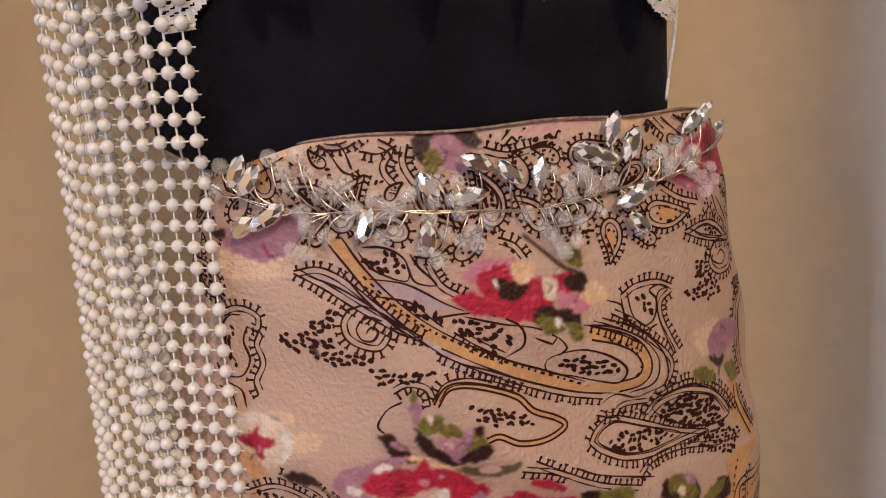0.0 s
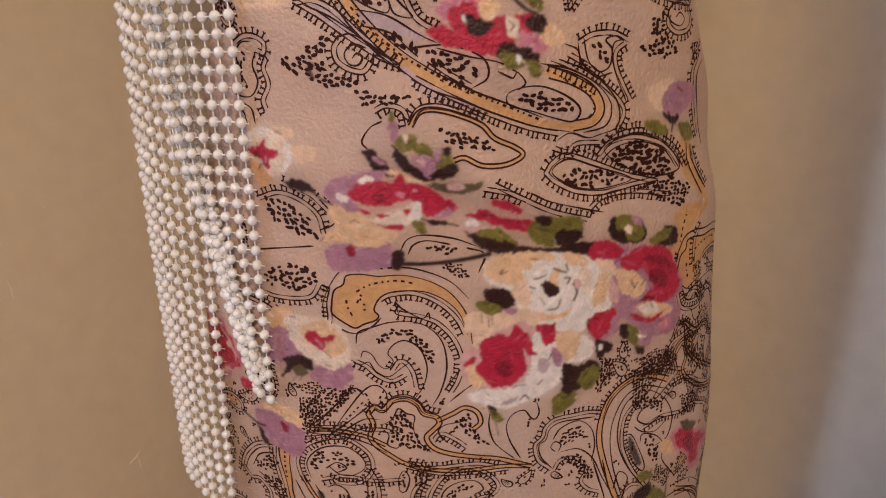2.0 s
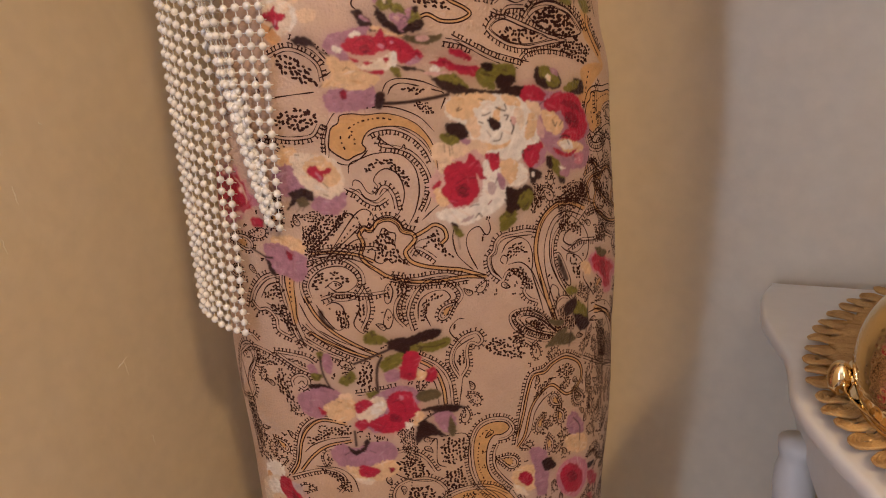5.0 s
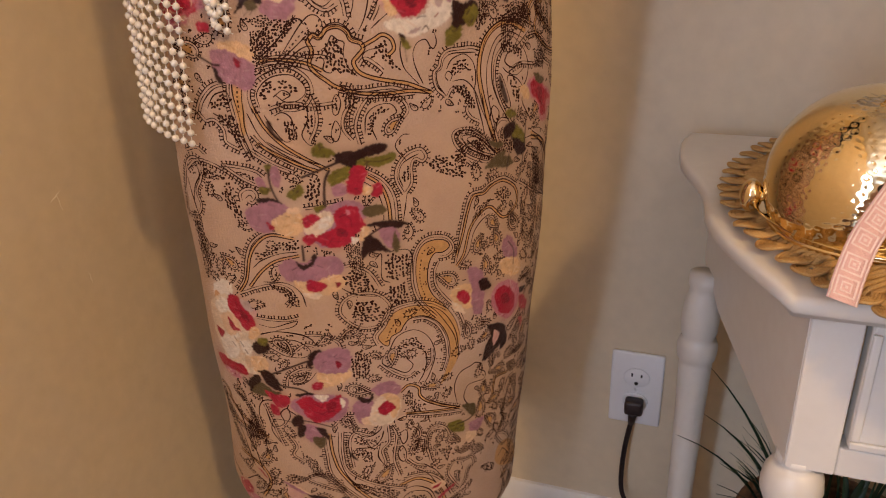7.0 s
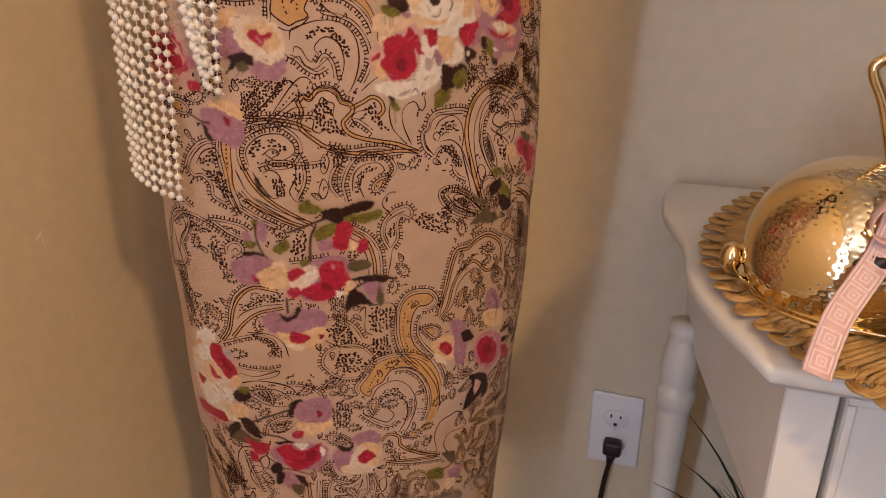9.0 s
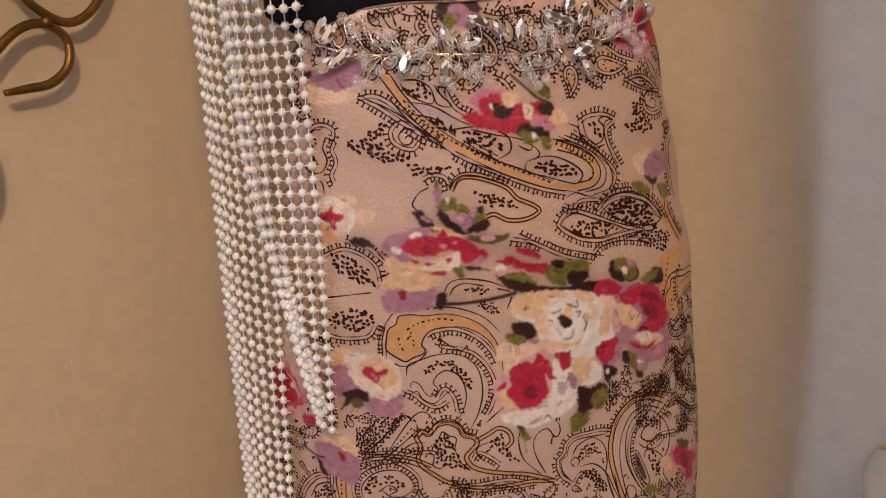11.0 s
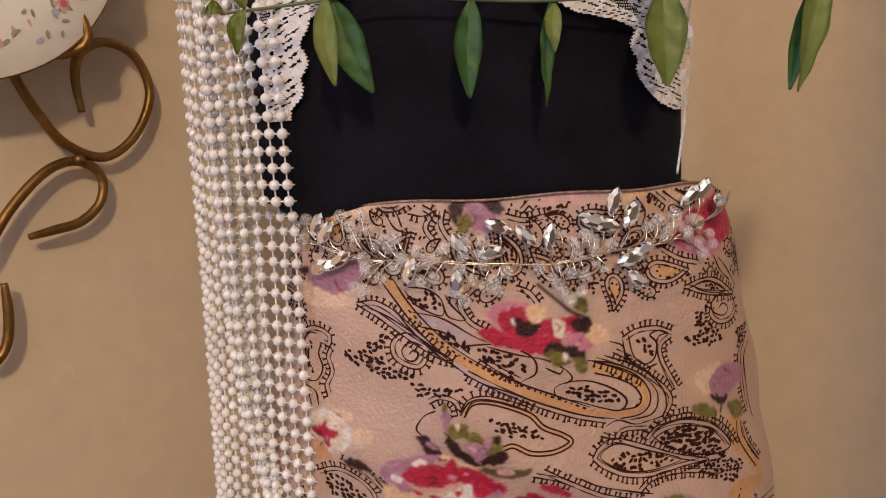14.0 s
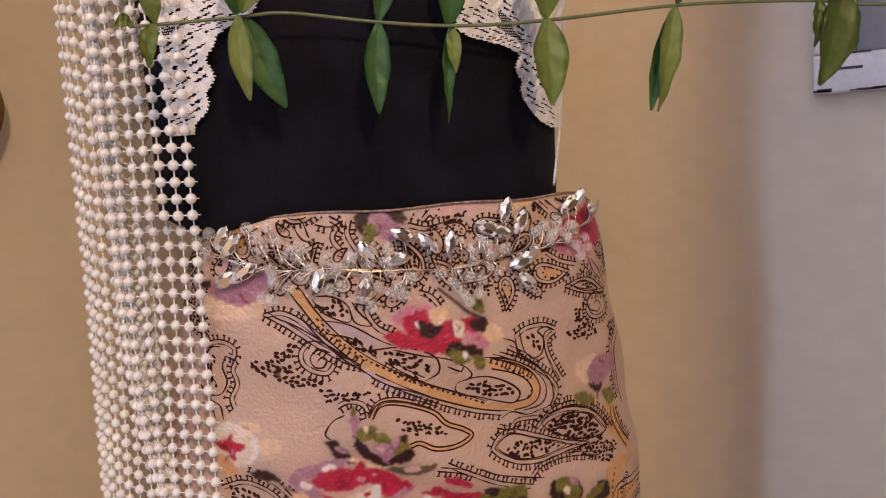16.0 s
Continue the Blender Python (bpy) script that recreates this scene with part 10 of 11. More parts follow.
part("strain_relief", tube(bmesh.new(), [(OX, OY - 0.019, OZ - 0.027), (OX - 0.001, OY - 0.0192, OZ - 0.037), (OX - 0.002, OY - 0.0195, OZ - 0.049)], lambda t: 0.0075 - 0.0035 * t, 12), M_DARK, cord)
line = curve([(OX - 0.002, OY - 0.0195, OZ - 0.046), (OX - 0.0075, OY - 0.02, OZ - 0.09), (OX - 0.0095, OY - 0.0205, OZ - 0.14), (OX - 0.006, OY - 0.021, OZ - 0.172), (OX + 0.004, OY - 0.0225, OZ - 0.186), (OX + 0.018, OY - 0.025, OZ - 0.184), (OX + 0.05, OY - 0.03, OZ - 0.186), (OX + 0.11, OY - 0.03, OZ - 0.2), (OX + 0.2, OY - 0.03, OZ - 0.3), (OX + 0.26, OY - 0.03, 0.004)], 10)
bm = tube(bmesh.new(), [p + Vector((0.0014, 0, 0)) for p in line], 0.0021, 8)
tube(bm, [p - Vector((0.0014, 0, 0)) for p in line], 0.0021, 8)
part("cord", bm, M_DARK, cord, "two-core dark brown cord")


# ---- console table
TC = 0.452                                        # its middle
TOP = 0.714
half = [(0.0655, 0.640), (0.0578, 0.605), (0.0582, 0.566), (0.0635, 0.525), (0.0745, 0.488), (0.0845, 0.455), (0.0885, 0.42), (0.0905, 0.388), (0.0985, 0.352), (0.118, 0.305), (0.137, 0.268)]
smooth_half = [(p.x, p.y) for p in curve([(x, y, 0) for x, y in half], 5)] + [(0.1515, 0.2415)]
outline = smooth_half + [(2 * TC - x, y) for x, y in reversed(smooth_half)]
table = thing("console_table", (TC, 0.45, 0), "cream painted console table with turned legs, drawer and lower shelf", "table")
part("tabletop", slab(bmesh.new(), outline, [(0.013, TOP - 0.0195), (0.009, TOP - 0.0185), (0.0065, TOP - 0.0145), (0.0025, TOP - 0.013), (0.0, TOP - 0.011), (0.0, TOP - 0.004), (0.0018, TOP - 0.001), (0.005, TOP)]), M_TABLE, table, "cream painted top with a moulded edge", smooth=True)
AP0, AP1 = 0.560, TOP - 0.019


def side_apron(sign):
    path = [(0.096, 0.585), (0.1135, 0.505), (0.131, 0.426), (0.1485, 0.346), (0.166, 0.2665)]
    pts = [(p.x, p.y) for p in curve([(x, y, 0) for x, y in path], 4)]
    bm = bmesh.new()
    rows = []
    for x, y in pts:
        low = AP0 + (0.0 if y < 0.5 else 0.02 * min(1, (y - 0.5) / 0.08))
        rows.append([bm.verts.new((xx if sign < 0 else 2 * TC - xx, y, z)) for xx, z in ((x, low), (x, AP1), (x + 0.018, AP1), (x + 0.018, low))])
    for a, b in zip(rows, rows[1:]):
        for k in range(4):
            bm.faces.new((a[k], a[(k + 1) % 4], b[(k + 1) % 4], b[k]))
    bm.faces.new(rows[0])
    bm.faces.new(rows[-1][::-1])
    bmesh.ops.recalc_face_normals(bm, faces=bm.faces)
    return bm


for sign in (-1, 1):
    part("side_apron", side_apron(sign), M_TABLE, table, smooth=False)
FY = 0.2645
DX0, DX1, DZ0, DZ1 = 0.2045, 2 * TC - 0.2045, 0.588, AP1 - 0.004
bm = bmesh.new()
box(bm, (0.1665, FY, AP0), (DX0 - 0.0038, FY + 0.02, AP1), 0.0015)
box(bm, (DX1 + 0.0038, FY, AP0), (2 * TC - 0.1665, FY + 0.02, AP1), 0.0015)
box(bm, (DX0 - 0.0037, FY + 0.0005, AP0), (DX1 + 0.0037, FY + 0.02, DZ0 - 0.0025), 0.0015)
part("front_apron", bm, M_TABLE, table, smooth=False)
drawer = part("drawer", box(bmesh.new(), (DX0, FY - 0.001, DZ0), (DX1, FY + 0.018, DZ1), 0.002), M_TABLE, table, smooth=False)
bm = bmesh.new()
for lo, hi in (((DX0 + 0.0005, DZ0 + 0.0005), (DX1 - 0.0005, DZ0 + 0.007)), ((DX0 + 0.0005, DZ1 - 0.007), (DX1 - 0.0005, DZ1 - 0.0005)), ((DX0 + 0.0005, DZ0 + 0.0075), (DX0 + 0.007, DZ1 - 0.0075)), ((DX1 - 0.007, DZ0 + 0.0075), (DX1 - 0.0005, DZ1 - 0.0075))):
    box(bm, (lo[0], FY - 0.0045, lo[1]), (hi[0], FY - 0.001, hi[1]), 0.0016, 3)
part("drawer_moulding", bm, M_TABLE, drawer, smooth=False)
part("knob", lathe(bmesh.new(), [(0.006, 0), (0.005, 0.006), (0.012, 0.014), (0.011, 0.02), (0.004, 0.023)], seg=20), M_BRONZE, drawer).matrix_local = Matrix.Translation((TC, FY - 0.001, 0.64)) @ Matrix.Rotation(radians(90), 4, "X")


def leg(x, y, low, high, r, slim):
    """A turned leg: bulb and rings at the top, slender shaft below."""
    h = high - low
    if slim:
        prof = [(0.55, 0.0), (0.98, 0.005), (1.02, 0.02), (0.86, 0.03), (0.86, 0.045), (0.78, 0.06), (0.8, 0.2), (0.9, 0.5), (0.98, 0.66), (1.0, 0.70), (0.92, 0.712), (1.12, 0.722), (1.2, 0.742), (1.2, 0.768), (1.1, 0.784), (0.9, 0.79), (1.06, 0.81), (1.12, 0.86), (1.02, 0.915), (0.85, 0.94), (0.82, 0.955), (0.92, 0.965), (0.92, 1.0)]
    else:
        prof = [(0.5, 0.0), (1.0, 0.012), (1.1, 0.05), (0.7, 0.09), (0.78, 0.2), (0.86, 0.4), (0.92, 0.55), (1.0, 0.6), (1.3, 0.63), (1.42, 0.665), (1.2, 0.7), (1.05, 0.71), (1.4, 0.73), (1.56, 0.765), (1.56, 0.785), (1.42, 0.825), (1.16, 0.85), (1.06, 0.858), (1.3, 0.872), (1.56, 0.9), (1.6, 0.92), (1.5, 0.95), (1.22, 0.973), (0.98, 0.978), (1.06, 0.985), (1.06, 1.0)]
    return lathe(bmesh.new(), [(a * r, b * h) for a, b in prof], (x, y, low), 28)


SH = 0.2
for x in (0.0985, 2 * TC - 0.0985):
    part("back_leg", leg(x, 0.546, SH - 0.001, AP0 + 0.022, 0.0185, True), M_TABLE, table)
    part("foot", lathe(bmesh.new(), [(0.012, 0), (0.022, 0.02), (0.026, 0.06), (0.02, 0.1), (0.026, 0.13), (0.026, SH - 0.035)], (x, 0.546, 0), 24), M_TABLE, table)
for x in (0.1765, 2 * TC - 0.1765):
    part("front_leg", leg(x, 0.279, SH - 0.001, AP0 + 0.004, 0.0146, False), M_TABLE, table)
    part("foot", lathe(bmesh.new(), [(0.012, 0), (0.022, 0.02), (0.026, 0.06), (0.02, 0.1), (0.026, 0.13), (0.026, SH - 0.035)], (x, 0.279, 0), 24), M_TABLE, table)
shelf_half = [(0.08, 0.569), (0.076, 0.546), (0.081, 0.515), (0.1, 0.47), (0.105, 0.40), (0.12, 0.33), (0.155, 0.262)]
part("lower_shelf", slab(bmesh.new(), shelf_half + [(2 * TC - x, y) for x, y in reversed(shelf_half)], [(0.004, SH - 0.036), (0.0, SH - 0.03), (0.0, SH - 0.008), (0.004, SH)]), M_TABLE, table, smooth=False)

# ---- jute mat: coiled centre with a ring of loops
MX, MY, MR = 0.396, 0.436, 0.296
mat = thing("jute_placemat", (MX, MY, TOP), "round tan jute placemat with a looped braid edge", "placemat")
bm = bmesh.new()
coil = [(MX + (0.004 + 0.0062 * k / 40) * math.cos(2 * math.pi * k / 40), MY + (0.004 + 0.0062 * k / 40) * math.sin(2 * math.pi * k / 40), TOP + 0.0035) for k in range(40 * 39)]
tube(bm, coil, 0.0033, 6)
part("coil", bm, M_JUTE, mat)
# radial strands sewn round the coil
bm = bmesh.new()
jrng = random.Random(9)
for k in range(330):
    a = 2 * math.pi * (k + jrng.uniform(-0.3, 0.3)) / 330
    r0, r1 = MR - 0.075 + jrng.uniform(-0.004, 0.004), MR - 0.018 + jrng.uniform(-0.003, 0.003)
    tube(bm, [(MX + r * math.cos(a + b), MY + r * math.sin(a + b), TOP + h) for r, b, h in ((r0, 0, 0.0035), (r0 + 0.006, 0.002, 0.0078), ((r0 + r1) / 2, 0.004, 0.0086 + jrng.uniform(-0.0006, 0.0006)), (r1 - 0.006, 0.002, 0.0078), (r1, 0, 0.004))], 0.0024, 6)
part("radial_band", bm, M_JUTE, mat, "band of radial jute strands")
bm = bmesh.new()
for k in range(84):
    a = 2 * math.pi * (k + 0.12 * math.sin(k * 1.7)) / 84
    for size in (0.0138, 0.0114, 0.009, 0.0066):
        ring = []
        for j in range(20):
            t = 2 * math.pi * j / 20
            rad = MR - 0.0135 + size * 1.05 * math.cos(t) + 0.001 * math.sin(k * 2.9)
            b = a + size * 0.92 * math.sin(t) / MR + 0.012 * math.cos(t)
            ring.append((MX + rad * math.cos(b), MY + rad * math.sin(b), TOP + 0.0062 + 0.0026 * math.sin(t + 0.6) + 0.0008 * math.sin(k * 2.3 + j)))
        tube(bm, ring, 0.00145, 5, closed=True)
part("loop_edge", bm, M_JUTE, mat, "tan jute loops")

# ---- hammered gold dome with its rim and small handle, on a tray
BC = Vector((0.2025, 0.355, 0.758))
BR = 0.0736
bowl = thing("gold_dome", (BC.x, BC.y, TOP + 0.008), "hammered polished gold dome with a small ball handle", "dome")
bm = bmesh.new()
rings, seg = 150, 330
grid = []
for i in range(rings + 1):
    th = math.pi * 0.665 * i / rings
    row = []
    for j in range(seg):
        f = 2 * math.pi * j / seg
        band = i / rings * 30
        around = max(6, round(60 * math.sin(max(th, 0.05))))
        cell = (f / (2 * math.pi) * around + 0.5 * (int(band) % 2)) % 1.0 - 0.5
        d = math.hypot(cell * 1.05 + 0.08 * math.sin(int(band) * 3.1 + j * 0.05), band % 1.0 - 0.5)
        dent = max(0.0, 1 - (d / 0.3) ** 2)
        r = BR - 0.00034 * dent ** 1.2
        row.append(bm.verts.new(BC + Vector((math.sin(th) * math.cos(f), math.sin(th) * math.sin(f), math.cos(th))) * r))
    grid.append(row)
for a, b in zip(grid, grid[1:]):
    for j in range(seg):
        bm.faces.new((a[j], b[j], b[(j + 1) % seg], a[(j + 1) % seg]))
bm.faces.new(grid[-1])
part("dome", bm, M_GOLD, bowl, "hammered gold dome")
part("rim", lathe(bmesh.new(), [(0.062, -0.0365), (0.066, -0.036), (0.068, -0.033), (0.066, -0.03), (0.062, -0.029)], BC, 96), M_GOLD, bowl)
hx, hy = 0.1225, 0.363
part("handle", ball(bmesh.new(), (hx, hy, 0.740), 0.009, 24, 16, (1, 1, 1.5)), M_GOLD, bowl)
part("handle_neck", tube(bmesh.new(), [(0.14, 0.3595, 0.741), (hx, hy, 0.7405)], 0.0045, 12), M_GOLD, bowl)
tray = thing("gold_tray", (0.235, 0.39, TOP + 0.008), "round shallow polished gold tray on the jute mat", "tray")
part("dish", lathe(bmesh.new(), [(0.06, 0.0), (0.088, 0.0), (0.098, 0.004), (0.101, 0.007), (0.099, 0.0075), (0.087, 0.002), (0.04, 0.0018)], (0.225, 0.378, TOP + 0.0105), 96), M_GOLD, tray)

# ---- patterned ribbon draped over the bowl
ribbon = thing("ribbon", (0.177, 0.225, 0.725), "pink woven ribbon with pale square motifs hanging over the bowl", "ribbon")
path = curve([(0.1745, 0.222, 0.7245), (0.179, 0.236, 0.7385), (0.186, 0.252, 0.7545), (0.197, 0.268, 0.770), (0.208, 0.283, 0.787), (0.217, 0.300, 0.8105), (0.224, 0.322, 0.8275), (0.2275, 0.345, 0.8335), (0.226, 0.368, 0.8325)], 12)
across = Vector((0.93, 0.30, 0.06)).normalized()


def strip(path, lo, hi, lift, part_of=None):
    bm = bmesh.new()
    rows = []
    for i, p in enumerate(path):
        ahead = (path[min(i + 1, len(path) - 1)] - path[max(i - 1, 0)]).normalized()
        side = (across - ahead * across.dot(ahead)).normalized()
        nn = ahead.cross(side)
        rows.append([bm.verts.new(p + side * s + nn * h) for s, h in ((lo, lift - 0.0003), (hi, lift - 0.0003), (hi, lift + 0.0003), (lo, lift + 0.0003))])
    for a, b in zip(rows, rows[1:]):
        for k in range(4):
            bm.faces.new((a[k], a[(k + 1) % 4], b[(k + 1) % 4], b[k]))
    bm.faces.new(rows[0][::-1])
    bm.faces.new(rows[-1])
    bmesh.ops.recalc_face_normals(bm, faces=bm.faces)
    return bm


part("band", strip(path, -0.0095, 0.0095, 0.0), M_RIBBON, ribbon)
for s in (-0.0088, 0.0078):
    part("edge_stripe", strip(path, s, s + 0.001, -0.0006), M_RIBBON2, ribbon)
n = len(path)
total, marks = 0.0, []
for i in range(1, n):
    total += (path[i] - path[i - 1]).length
    marks.append((total, i))
k = 0.009
while k < total - 0.01:
    i = next(i for t, i in marks if t >= k)
    ahead = (path[min(i + 1, n - 1)] - path[i - 1]).normalized()
    side = (across - ahead * across.dot(ahead)).normalized()
    nn = ahead.cross(side)
    bm = bmesh.new()
    for r0, r1, lift in ((0.0066, 0.0054, 0.0007), (0.0034, 0.0024, 0.0007), (0.001, 0.0, 0.0008)):
        for turn in range(4):
            d1 = [Vector((1, 1)), Vector((-1, 1)), Vector((-1, -1)), Vector((1, -1))]
            a, b = d1[turn], d1[(turn + 1) % 4]
            vs = [bm.verts.new(path[i] + side * v.x + ahead * v.y - nn * lift) for v in (a * r0, b * r0, b * r1, a * r1)]
            bm.faces.new(vs)
            vs = [bm.verts.new(path[i] + side * v.x + ahead * v.y + nn * lift) for v in (a * r0, b * r0, b * r1, a * r1)]
            bm.faces.new(vs)
    part("square_motif", bm, M_RIBBON2, ribbon, smooth=False)
    k += 0.0165

# bow at the ribbon's upper turn: two open loops and a knot
def bow_loop(c, rx, rz, wide, lean):
    bm = bmesh.new()
    rows = []
    for k in range(28):
        t = 2 * math.pi * k / 28
        p = Vector(c) + Vector((rx * math.cos(t) + lean * math.sin(t), 0, rz * math.sin(t)))
        q = Vector((math.cos(t), 0, math.sin(t))) * 0.0004
        d = Vector((0.1, wide * (0.75 + 0.25 * math.sin(t)), 0.02 * wide)) - Vector((0.1, 0, 0))
        rows.append([bm.verts.new(v) for v in (p - d - q, p + d - q, p + d + q, p - d + q)])
    for a, b in zip(rows, rows[1:] + rows[:1]):
        for k in range(4):
            bm.faces.new((a[k], a[(k + 1) % 4], b[(k + 1) % 4], b[k]))
    bmesh.ops.recalc_face_normals(bm, faces=bm.faces)
    return bm


bow = thing("ribbon_bow", (0.216, 0.288, 0.806), "pink ribbon bow tied on the gold dome", "bow")
part("loop", bow_loop((0.212, 0.283, 0.812), 0.0135, 0.0155, 0.009, 0.003), M_RIBBON, bow)
part("loop", bow_loop((0.238, 0.286, 0.814), 0.0135, 0.0145, 0.009, -0.003), M_RIBBON, bow)
part("knot", ball(bmesh.new(), (0.2245, 0.284, 0.806), 0.0055, 14, 10, (1, 1.3, 1.1)), M_RIBBON2, bow)
bloom = thing("fabric_flower", (0.204, 0.284, 0.776), "small dark brown fabric flower tucked under the bow", "flower")
rng = random.Random(3)
for k in range(7):
    t = 2 * math.pi * k / 7
    part("petal", ball(bmesh.new(), (0.2045 + 0.006 * math.cos(t), 0.2825 - 0.002 * (k % 2), 0.776 + 0.0065 * math.sin(t)), 0.0052, 10, 7, (1.1, 0.6, rng.uniform(0.8, 1.2))), M_DARK, bloom)

# thin bright metal bow above the bowl
wire = thing("metal_hoop_handle", (0.26, 0.40, BC.z + 0.07), "slender polished gold hoop handle rising from the dome", "handle")
part("hoop", tube(bmesh.new(), curve([(0.22, 0.36, 0.826), (0.206, 0.36, 0.8685), (0.1955, 0.36, 0.890), (0.1965, 0.36, 0.8985), (0.209, 0.36, 0.902), (0.24, 0.362, 0.896), (0.262, 0.364, 0.868), (0.262, 0.368, 0.805)], 10), 0.0042, 12), M_GOLD, wire)

# ---- basket with grass on the lower shelf
BX, BY = 0.243, 0.42
basket = thing("wicker_basket", (BX, BY, SH), "brown wicker basket on the lower shelf", "basket")
bm = bmesh.new()
for k in range(24):
    r = 0.062 + 0.022 * k / 23
    tube(bm, [(BX + (r + 0.0022 * math.sin(j * math.pi / 2 + (k % 2) * math.pi)) * math.cos(2 * math.pi * j / 72), BY + (r + 0.0022 * math.sin(j * math.pi / 2 + (k % 2) * math.pi)) * math.sin(2 * math.pi * j / 72), SH + 0.004 + k * 0.0068) for j in range(72)], 0.0039, 6, closed=True)
part("weave", bm, M_WICKER, basket)
part("rim", tube(bmesh.new(), [(BX + 0.086 * math.cos(2 * math.pi * j / 48), BY + 0.086 * math.sin(2 * math.pi * j / 48), SH + 0.168) for j in range(48)], 0.007, 8, closed=True), M_WICKER, basket)
part("bottom", lathe(bmesh.new(), [(0.058, 0.0005), (0.06, 0.003), (0.058, 0.006)], (BX, BY, SH), 32), M_WICKER, basket)


def blade(bm, root, lean, height, bend, width):
    side = Vector((-lean.y, lean.x, 0))
    rows = []
    for k in range(9):
        t = k / 8
        p = root + Vector((lean.x * bend * t ** 1.8, lean.y * bend * t ** 1.8, height * (t - 0.45 * t ** 3 * min(1.6, bend / height))))
        w = width * (1 - t ** 1.6) + 0.0002
        rows.append((bm.verts.new(p - side * w), bm.verts.new(p + Vector((0, 0, -w * 0.5))), bm.verts.new(p + side * w)))
    for a, b in zip(rows, rows[1:]):
        bm.faces.new((a[0], a[1], b[1], b[0]))
        bm.faces.new((a[1], a[2], b[2], b[1]))


rng = random.Random(21)
bm = bmesh.new()
for k in range(150):
    a = rng.uniform(0, 2 * math.pi)
    r = 0.05 * math.sqrt(rng.random())
    lean = Vector((math.cos(a + rng.gauss(0, 0.5)), math.sin(a + rng.gauss(0, 0.5)), 0))
    blade(bm, Vector((BX + r * math.cos(a), BY + r * math.sin(a), SH + 0.11)), lean, rng.uniform(0.09, 0.215), rng.uniform(0.015, 0.12), rng.uniform(0.0012, 0.0042))
part("grass", bm, M_GRASS, basket, "dark green artificial grass blades")
pot = thing("cream_pot", (0.335, 0.33, SH), "cream ribbed pot beside the basket", "pot")
part("body", lathe(bmesh.new(), [(0.034, 0.0), (0.036, 0.004), (0.05, 0.04), (0.056, 0.09), (0.055, 0.12), (0.05, 0.123), (0.046, 0.118), (0.04, 0.02)], (0.342, 0.335, SH), 40), M_TABLE, pot)

# ---- eucalyptus spray across the front
spray = thing("leaf_garland", un(0.735, -0.22, 1.215), "green leafy artificial stem stretched across the front", "garland")
sline = curve([un(-0.047, -0.222, 1.2072), un(-0.03, -0.221, 1.2082), un(-0.0045, -0.22, 1.2102), un(0.014, -0.22, 1.2116), un(0.051, -0.219, 1.2075), un(0.086, -0.2185, 1.2055), un(0.128, -0.219, 1.2075), un(0.198, -0.22, 1.2142), un(0.27, -0.22, 1.216), un(0.325, -0.22, 1.214), un(0.5, -0.22, 1.22), un(0.7385, -0.22, 1.235)], 8)
part("stem", tube(bmesh.new(), sline, lambda t: 0.0007 + 0.0003 * t, 8), M_STEM, spray)


def leaf(root, tip, width, facing, cup, curl=0.0):
    """A pointed oval leaf with a raised mid rib."""
    bm = bmesh.new()
    root, tip = Vector(root), Vector(tip)
    along = tip - root
    side = along.cross(Vector(facing)).normalized()
    nrm = side.cross(along).normalized()
    rows = []
    K = 30
    for k in range(K + 1):
        t = k / K
        w = width * (math.sin(math.pi * min(1, t * 0.96 + 0.02)) ** 0.85) * (1.14 - 0.36 * t) * (1 + 0.025 * math.sin(t * 17 + width * 900)) + 0.00015
        turn = curl * (t - 0.3)
        s = side * math.cos(turn) + nrm * math.sin(turn)
        q = nrm * math.cos(turn) - side * math.sin(turn)
        p = root + along * t + nrm * (cup * math.sin(math.pi * t)) + side * 0.0016 * math.sin(3 * t)
        rows.append([bm.verts.new(p + s * w * x + q * (0.3 * w * x * x - 0.0005 * max(0, 1 - abs(x) * 6) + 0.0004 * math.sin(t * 21 + x * 3))) for x in (-1, -0.7, -0.4, -0.13, 0, 0.13, 0.4, 0.7, 1)])
    for a, b in zip(rows, rows[1:]):
        for j in range(8):
            bm.faces.new((a[j], a[j + 1], b[j + 1], b[j]))
    bmesh.ops.solidify(bm, geom=bm.faces[:], thickness=0.0003)
    return bm


